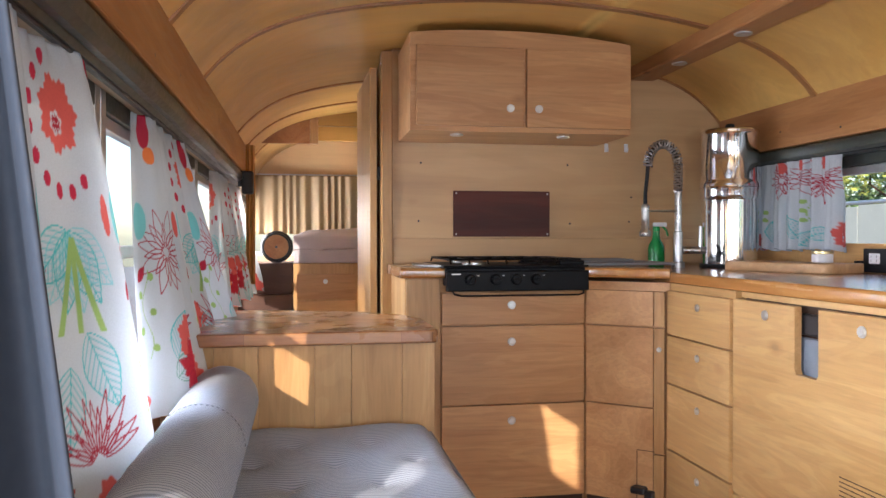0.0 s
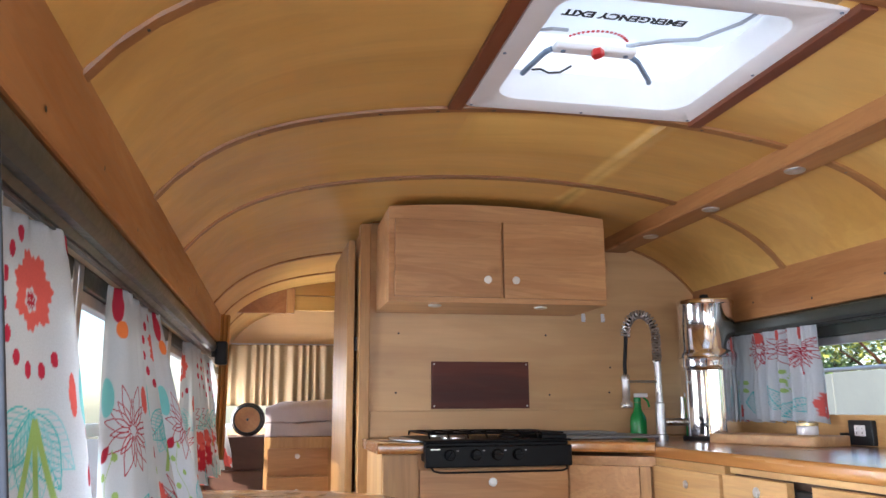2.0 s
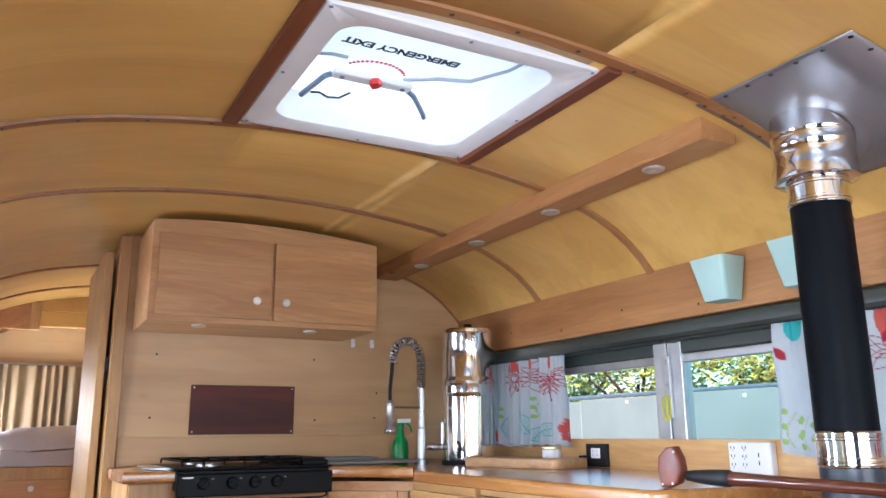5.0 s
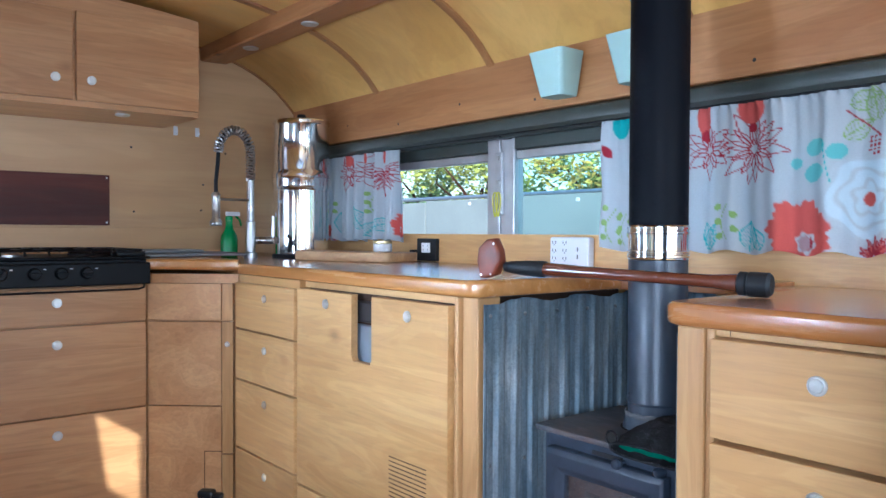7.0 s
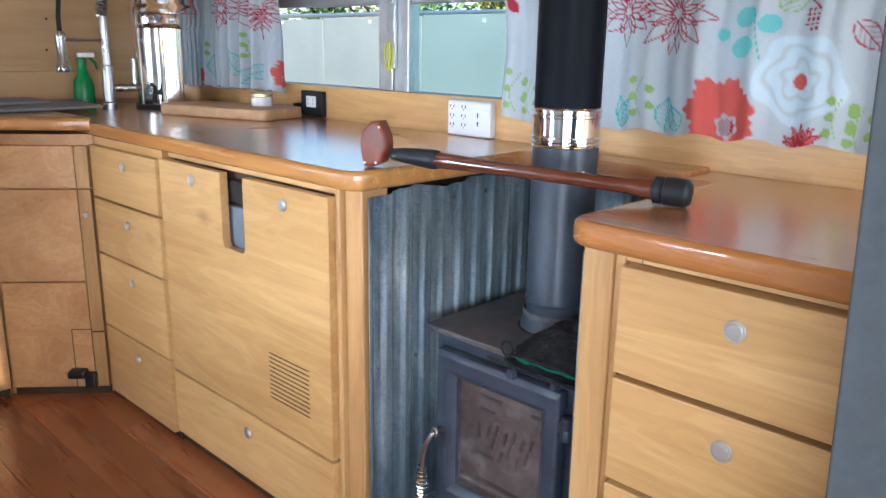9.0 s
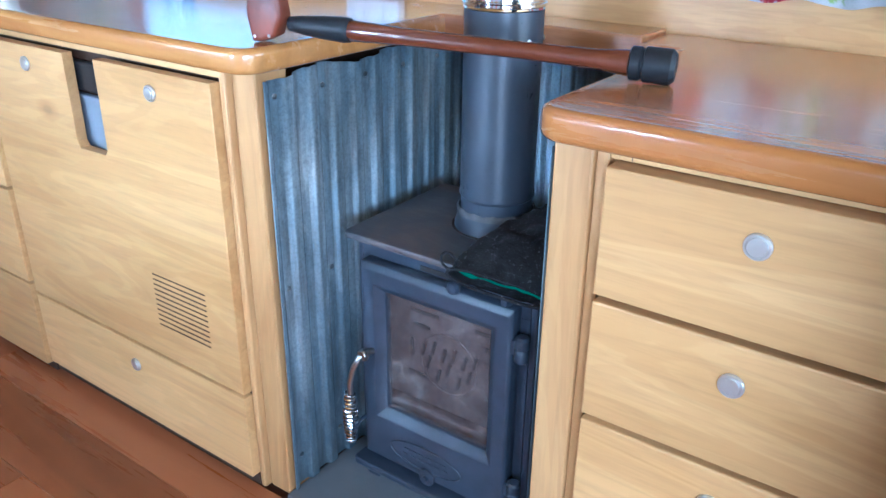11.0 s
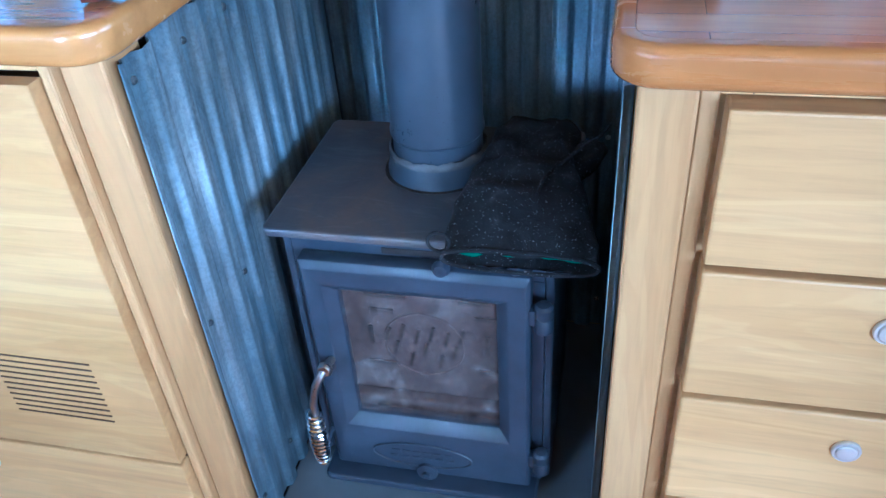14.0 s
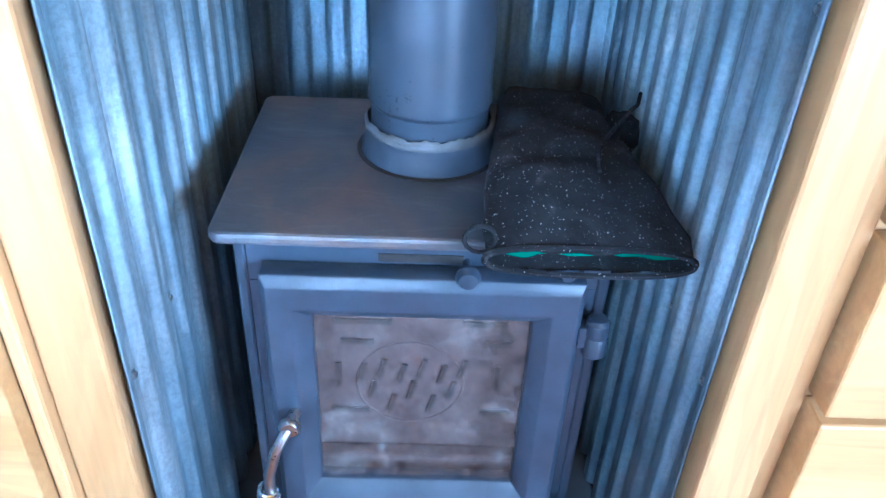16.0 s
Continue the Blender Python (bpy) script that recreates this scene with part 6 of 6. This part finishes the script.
def left_curtain(y0, y1, z0, n, depth=0.085, flare=0.0, turn=0, z1=1.300, centre=0.48):
    """A drawn cotton curtain in deep uneven folds, the print laid along the cloth."""
    uu = np.linspace(0, 1, 3000)
    p = (uu * n) % 1.0
    saw = np.where(p < 0.70, 0.5 - 0.5 * np.cos(np.pi * p / 0.70), 0.5 + 0.5 * np.cos(np.pi * (p - 0.70) / 0.30))
    k = np.floor(uu * n)
    saw = saw * (0.80 + 0.20 * np.sin(2.3 * k + turn)) + 0.05 * np.sin(uu * n * 17 + turn)
    px, py = depth * saw, y0 + (y1 - y0) * uu
    arc = np.concatenate([[0], np.cumsum(np.hypot(np.diff(px), np.diff(py)))])
    w = arc[-1]
    c = Cloth(0, w, z0, z1, 0.0026)
    h = z1 - z0
    for i in range(-4, 5):
        a = w * centre + 0.215 * i
        if (i + turn) % 2 == 0:
            c.poppy(a, z1 - 0.11, 0.058)
            for q in range(9):
                g = 2.0 + 0.42 * q
                c.blob(a + 0.092 * math.cos(g), z1 - 0.125 + 0.105 * math.sin(g), 0.010, 0.013, (0.42, 0.02, 0.05))
            for q in range(6):
                c.leaf(a - 0.01, z1 - 0.29, 0.13, -0.7 - 0.36 * q, TEAL if q % 2 else (0.25, 0.52, 0.55))
            for q in (-1.25, -1.6, -1.95):
                c.put((0.008 - np.abs((c.a - a) * math.sin(q) - (c.z - z1 + 0.30) * math.cos(q))) / 0.002 * ((c.a - a) * math.cos(q) + (c.z - z1 + 0.30) * math.sin(q) > 0) * (c.z > z1 - 0.45) * (c.z < z1 - 0.28), LEAFG)
            c.leaf(a + 0.01, z1 - 0.45, 0.135, -1.2, TEAL)
            c.leaf(a - 0.045, z1 - 0.50, 0.13, -1.75, TEAL)
            c.rays(a, z0 + 0.14, 0.125, 15, DEEP, 0.35, 2.9)
            c.poppy(a + 0.03, z0 + 0.035, 0.075)
            c.blob(a + 0.10, z1 - 0.26, 0.012, 0.035, CORAL)
        else:
            c.blob(a - 0.02, z1 - 0.04, 0.03, 0.045, (0.42, 0.02, 0.05))
            c.blob(a, z1 - 0.10, 0.028, 0.022, (0.75, 0.20, 0.05))
            c.rays(a + 0.03, z1 - 0.33, 0.11, 18, DEEP)
            c.blob(a - 0.06, z1 - 0.26, 0.03, 0.045, AQUA)
            c.leaf(a - 0.08, z1 - 0.40, 0.05, 0.8, DEEP, True)
            c.sprig(a - 0.05, z1 - h * 0.82, 0.20)
            c.blob(a + 0.08, z1 - 0.50, 0.018, 0.02, (0.75, 0.22, 0.08))
            c.leaf(a + 0.02, z0 + 0.12, 0.13, 1.1, TEAL)
            c.leaf(a + 0.01, z0 + 0.08, 0.10, 0.6, (0.15, 0.32, 0.22))
            c.poppy(a + 0.09, z0 + 0.17, 0.055)
            c.rays(a + 0.09, z0 + 0.10, 0.075, 12, DEEP, 0, 6.28, (0.40, 0.015, 0.03))
            c.blob(a - 0.09, z0 + 0.04, 0.03, 0.018, CORAL)

    def shape(u, v, a, z):
        q = np.interp(u * w, arc, uu)
        X = -0.398 + np.interp(q, uu, px) * (0.42 + 0.68 * (1 - v) ** 0.6) + flare * (1 - v) ** 1.4 * (0.4 + 0.6 * q)
        Y = y0 + (y1 - y0) * (0.5 + (q - 0.5) * (0.70 + 0.42 * (1 - v)))
        tuck = np.clip((v - 0.95) / 0.05, 0, 1)
        X = X + 0.005 * tuck * np.sin(q * n * 40)
        return X, Y, z + 0.008 * np.sin(q * n * 6.28) * (1 - v)

    return c.hang("window_curtain", shape, "white cotton curtain printed with coral poppies and teal leaves", "printed window curtains")


def plain_drape(name, x_of, y_of, z0, z1, color, label, n=120, rough=0.9, translucent_share=0.0):
    b = sheet(lambda u, v: Vector((x_of(u, v), y_of(u, v), z0 + (z1 - z0) * v)), n, 24)
    mat = translucent(name + "_cloth", color, translucent_share) if translucent_share else paint(name + "_cloth", color, rough, 0.0, 0.2, 5, 0.2)
    ob = part(name, b, mat, None, "", True)
    ob.modifiers.new("thick", "SOLIDIFY").thickness = 0.002
    return tagged(ob, label, "curtain")


right_curtains()
left_curtain(0.74, 1.595, 0.50, 2, 0.10, 0.06, 0, centre=0.66)
left_curtain(1.81, 2.70, 0.60, 4, 0.08, 0.15, 1)
left_curtain(3.42, 4.10, 0.70, 4, 0.08, 0.06, 0)
left_curtain(4.20, 4.75, 0.70, 4, 0.08, 0.10, 1)
# Unseen drape added to stop sun entering through the front left windows.
plain_drape("driver_curtain", lambda u, v: -0.392 + 0.006 * math.sin(u * 60), lambda u, v: -1.4 + 2.03 * u, 0.60, 1.30, (0.50, 0.49, 0.48), "unseen white drape added to block sun at the driver-side windows")
lr = thing("curtain_rod", (-0.338, 2.0, 1.32), "thin black curtain rod over the daybed windows", "curtain rod")
part("bar", rod([(-0.362, -0.4, 1.2985), (-0.362, 4.9, 1.2985)], 0.0035, 8), BLACKEN, lr)
plain_drape("divider_curtain", lambda u, v: 1.062 + 0.17 * u + 0.012 * math.sin(4 * v + 1), lambda u, v: 0.405 - 0.24 * u - 0.03 * max(0.0, 0.60 - v) + 0.035 * math.cos(u * 20), 0.16, 1.735, (0.040, 0.047, 0.052), "dark slate-grey divider curtain drawn open")
plain_drape("divider_curtain", lambda u, v: -0.345 + (0.336 - 0.170 * v) * u, lambda u, v: 0.40 + 0.035 * math.cos(u * 22), 0.12, 1.56, (0.030, 0.036, 0.048), "dark slate-grey divider curtain tied back")


# ---- back room ----
def back_room():
    structure("wall_rear", box(-0.46, 2.02, REAR_Y, REAR_Y + 0.06, -0.05, 0.88), BIRCH, "plywood rear wall under the window", "wall")
    structure("wall_rear_top", box(-0.46, 2.02, REAR_Y, REAR_Y + 0.06, 1.50, 1.86), BIRCH, "plywood rear wall above the window", "wall")
    structure("wall_rear_side", box(1.2, 2.02, REAR_Y, REAR_Y + 0.06, 0.881, 1.499), BIRCH, "plywood rear wall beside the window", "wall")
    w = thing("window_40", (0.4, REAR_Y, 0.9), "wide rear bus window", "window", "", "structure")
    part("window_frame", box(-0.46, 1.2, REAR_Y + 0.005, REAR_Y + 0.05, 0.88, 0.91), ALU, w)
    part("window_frame", box(-0.46, 1.2, REAR_Y + 0.005, REAR_Y + 0.05, 1.47, 1.50), ALU, w)
    part("pane", box(-0.46, 1.2, REAR_Y + 0.02, REAR_Y + 0.025, 0.911, 1.469), CLEAR, w).visible_shadow = False
    h = thing("bulkhead_cabinet", (0.2, 5.1, 1.6), "timber overhead bulkhead across the rear", "overhead cabinet")
    part("panel", box(-0.37, 0.045, 5.0, 5.03, 1.60, 1.80, 0.002), BEAM_Y, h)
    part("divider", box(0.046, 0.095, 4.99, 5.04, 1.60, 1.838, 0.002), ALDER_Z, h)
    part("board", box(0.096, 1.3, 5.0, 5.03, 1.62, 1.71, 0.003), PLY, h)
    part("board", box(0.096, 1.3, 5.004, 5.03, 1.715, 1.83, 0.003), PLY, h)
    d = thing("bed_dresser", (0.2, 4.8, 0.0), "alder drawer chest under the raised bed", "dresser")
    part("body", box(-0.055, 1.2, 4.62, 5.9, 0.0, 0.862, 0.003), ALDER_Z, d)
    for z0, z1 in ((0.655, 0.80), (0.43, 0.645), (0.2, 0.42)):
        r = part("drawer", box(-0.035, 0.300, 4.602, 4.62, z0, z1, 0.003), ALDER_X, d)
        knob(r, (0.128, 4.6015, (z0 + z1) / 2 + 0.03), (0, -1, 0), 0.014)
    m = bmesh.new()
    bmesh.ops.create_cube(m, size=1.0, matrix=Matrix.Translation((0.58, 5.24, 0.955)) @ Matrix.Diagonal((1.26, 1.26, 0.18, 1)))
    bmesh.ops.subdivide_edges(m, edges=m.edges[:], cuts=14, use_grid_fill=True)
    for v in m.verts:
        ex = max(abs(v.co.x - 0.58) / 0.63, abs(v.co.y - 5.24) / 0.63)
        if v.co.z > 0.95:
            v.co.z += 0.02 * (1 - ex ** 4) - 0.02 * (ex > 0.98)
        k = noise.noise(v.co * 7) * 0.012
        v.co += Vector((k, k * 0.5, k))
        v.co.z = max(v.co.z, 0.8635)
    sheetm = paint("lavender_bed_sheet", (0.50, 0.46, 0.52), 0.9, 0.0, 0.15, 6, 0.2)
    tagged(part("mattress", m, sheetm, None, "", True), "mattress in a rumpled pale lavender sheet", "mattress")
    s = thing("step_box", (-0.2, 4.85, 0.0), "dark stained timber steps beside the bed", "steps")
    part("riser", box(-0.37, -0.058, 4.66, 5.2, 0.0, 0.68, 0.004), DARKWOOD, s)
    part("riser", box(-0.37, -0.058, 4.72, 5.2, 0.681, 0.862, 0.004), DARKWOOD, s)
    k = thing("small_keg", (-0.155, 4.85, 0.864), "small wooden keg with dark metal hoops lying on its side", "keg")
    mk = pose(-0.155, 4.74, 0.957, -90)
    part("barrel", lathe([(0.070, 0), (0.072, 0.004), (0.080, 0.05), (0.084, 0.11), (0.080, 0.17), (0.072, 0.22)], mk, 32), BEAM_Y, k, "", 40)
    for z0, r in ((-0.003, 0.077), (0.045, 0.0855), (0.10, 0.090)):
        part("hoop", rod([mk @ Vector((r * math.cos(a), r * math.sin(a), z0 + 0.008)) for a in (2 * math.pi * i / 40 for i in range(41))], 0.007, 8), BLACKEN, k, "dark metal hoop", 40)
    part("bung", lathe([(0.008, 0), (0.006, -0.02)], mk, 12), BLACKEN, k)
    plain_drape("rear_curtain", lambda u, v: -0.42 + 1.6 * u, lambda u, v: 5.98 + 0.02 * math.sin(u * 150 + 2 * math.sin(u * 31)) * (0.6 + 0.4 * (1 - v)), 1.04, 1.48, (0.42, 0.31, 0.18), "sheer beige gathered rear curtain", 300, 0.9, 0.55)
    plain_drape("door_drape", lambda u, v: -0.31 + 0.045 * u, lambda u, v: 4.5 + 0.05 * u + 0.012 * math.sin(u * 14), 0.75, 1.53, (0.42, 0.20, 0.05), "narrow ochre drape at the bedroom end", 40)
    sp = thing("wall_speaker", (-0.29, 4.25, 1.31), "small black speaker under the cornice board", "speaker")
    part("case", box(-0.315, -0.255, 4.22, 4.30, 1.24, 1.36, 0.01), RUBBER, sp)
    part("bracket", box(-0.335, -0.314, 4.25, 4.27, 1.28, 1.3635, 0.002), RUBBER, sp)


back_room()


# ---- basket beside the drawers ----
def basket():
    wick = wood("dark_wicker", (0.10, 0.06, 0.035), (0.05, 0.03, 0.02), "z", 0.6)
    fleece = paint("lilac_fleece", (0.72, 0.62, 0.66), 0.95, 0.0, 0.3, 30, 0.5)
    t = thing("wicker_basket", (1.49, 0.25, 0.0), "dark wicker basket on the floor", "basket")
    for k in range(12):
        z = 0.02 + 0.045 * k
        r = 0.135 + 0.02 * k / 11
        part("weave", rod([(1.49 + (r + 0.005 * math.sin(i * math.pi / 2 + k * math.pi / 2)) * math.cos(i * math.pi / 24), 0.25 + (r + 0.005 * math.sin(i * math.pi / 2 + k * math.pi / 2)) * math.sin(i * math.pi / 24), z) for i in range(49)], 0.021, 6), wick, t)
    b = bmesh.new()
    rnd = random.Random(9)
    for k in range(2600):
        a, h = rnd.uniform(0, 2 * math.pi), rnd.uniform(0, 1)
        r = 0.168 * math.sqrt(1 - h * h * 0.8)
        p = Vector((1.49 + r * math.cos(a), 0.25 + r * math.sin(a), 0.56 + 0.13 * h))
        d = Vector((math.cos(a), math.sin(a), h)) * 0.022 + Vector((rnd.uniform(-1, 1), rnd.uniform(-1, 1), rnd.uniform(-1, 1))) * 0.016
        s = d.orthogonal().normalized() * 0.004
        b.faces.new([b.verts.new(q) for q in (p - s, p + s, p + d)])
    bmesh.ops.create_icosphere(b, subdivisions=3, radius=1, matrix=Matrix.Translation((1.49, 0.25, 0.57)) @ Matrix.Diagonal((0.162, 0.162, 0.13, 1)))
    tagged(part("fleece_throw", b, fleece, None, "", True), "fluffy pale lilac fleece heaped in the basket", "throw")


basket()


# ---- outside ----
def outside():
    g = paint("pale_gravel", (0.42, 0.40, 0.37), 0.9, 0.0, 0.4, 14, 0.6)
    structure("ground", box(-60, 60, -60, 60, -1.1, -0.95), g, "pale gravel yard round the bus", "ground")
    fm = paint("weathered_white_sheet", (0.30, 0.33, 0.32), 0.6, 0.0, 0.15, 1.5)
    f = thing("sheet_fence", (7.0, 3.0, -0.95), "pale weathered sheet fence beyond the windows", "fence")
    rnd = random.Random(4)
    for k in range(18):
        y = -10 + 1.9 * k
        part("panel", box(7.0, 7.04, y, y + 1.89, -0.95, 1.43 + 0.02 * math.sin(k), 0.01), fm, f)
        part("post", box(7.045, 7.12, y - 0.03, y + 0.03, -0.95, 1.5, 0.005), ALU, f)
        part("clip", box(6.985, 6.999, y + 0.9, y + 0.95, 1.36, 1.40, 0.004), WHITEP, f)
    part("top_rail", rod([(7.02, -10, 1.47), (7.02, 24, 1.47)], 0.025, 8), ALU, f)

    def tree(x, y, h, seed, tint):
        r = random.Random(seed)
        m, tt, b = nodes_of("foliage")
        gi = tt.nodes.new("ShaderNodeNewGeometry")
        tt.links.new(ramp(tt, gi.outputs["Random Per Island"], [(0.0, tuple(0.6 * q for q in tint)), (0.6, tint), (1.0, tuple(min(0.6, 1.7 * q) for q in tint))]), b.inputs["Base Color"])
        b.inputs["Roughness"].default_value = 0.6
        b.inputs["Subsurface Weight"].default_value = 0.0
        t = thing("tree", (x, y, -0.95), "bushy tree with autumn-tinted leaves behind the fence", "tree", "trees behind the fence")
        pts = [(x, y, -0.95), (x + 0.05, y, 0.4), (x - 0.05, y + 0.1, 1.4), (x, y, h * 0.7)]
        part("trunk", rod(pts, 0.1, 8, None, [0.14, 0.11, 0.08, 0.03]), DARKWOOD, t)
        for k in range(6):
            a = k * 1.05
            part("limb", rod([(x, y, 0.7 + 0.15 * k), (x + 0.5 * math.cos(a), y + 0.5 * math.sin(a), 1.2 + 0.2 * k), (x + 1.0 * math.cos(a), y + 1.0 * math.sin(a), 1.5 + 0.25 * k)], 0.03, 6, None, [0.045, 0.03, 0.012]), DARKWOOD, t)
        vs, fs = [], []
        clumps = [(x + r.gauss(0, 0.75), y + r.gauss(0, 0.9), r.uniform(0.6, h), r.uniform(0.25, 0.55)) for _ in range(46)]
        for cx, cy, cz, cr in clumps:
            for _ in range(150):
                p = Vector((cx + r.gauss(0, cr * 0.6), cy + r.gauss(0, cr * 0.6), cz + r.gauss(0, cr * 0.5)))
                u = Vector((r.gauss(0, 1), r.gauss(0, 1), r.gauss(0, 1))).normalized() * r.uniform(0.04, 0.08)
                w = u.orthogonal().normalized() * u.length * 0.45
                k = len(vs)
                vs += [p - u, p + w, p + u, p - w]
                fs.append((k, k + 1, k + 2, k + 3))
        me = bpy.data.meshes.new("crown")
        me.from_pydata(vs, [], fs)
        me.materials.append(m)
        ob = new("crown", me)
        ob.parent = t
        ob.location = -t.location

    for k, (x, y, h) in enumerate(((10.5, 3.2, 2.6), (11, 5.4, 2.9), (10.2, 7.4, 2.4), (11.5, 9.6, 3.0), (10.6, 11.8, 2.7), (11.2, 14.2, 2.9), (11.6, 1.0, 2.6))):
        tree(x, y, h, 20 + k, ((0.30, 0.33, 0.06), (0.16, 0.25, 0.08), (0.50, 0.38, 0.07), (0.20, 0.28, 0.07))[k % 4])


outside()


# ---- floor planks ----
def planks():
    fl = bpy.data.objects["floor"]
    w = 0.158
    for i in range(18):
        x0 = -0.372 + w * i
        if x0 > 1.31:
            break
        y = -1.48 + 0.37 * ((i * 5) % 7) / 2 - 1.2
        while y < 4.6:
            ya, yb = max(y, -1.49), min(y + 1.22, 4.6)
            if yb > ya + 0.05:
                part("plank", box(x0, min(x0 + w, 1.316) - 0.0007, ya, yb - 0.0007, -0.0115, 0.0, 0.0008, 1), FLOORW, fl)
            y += 1.22


planks()
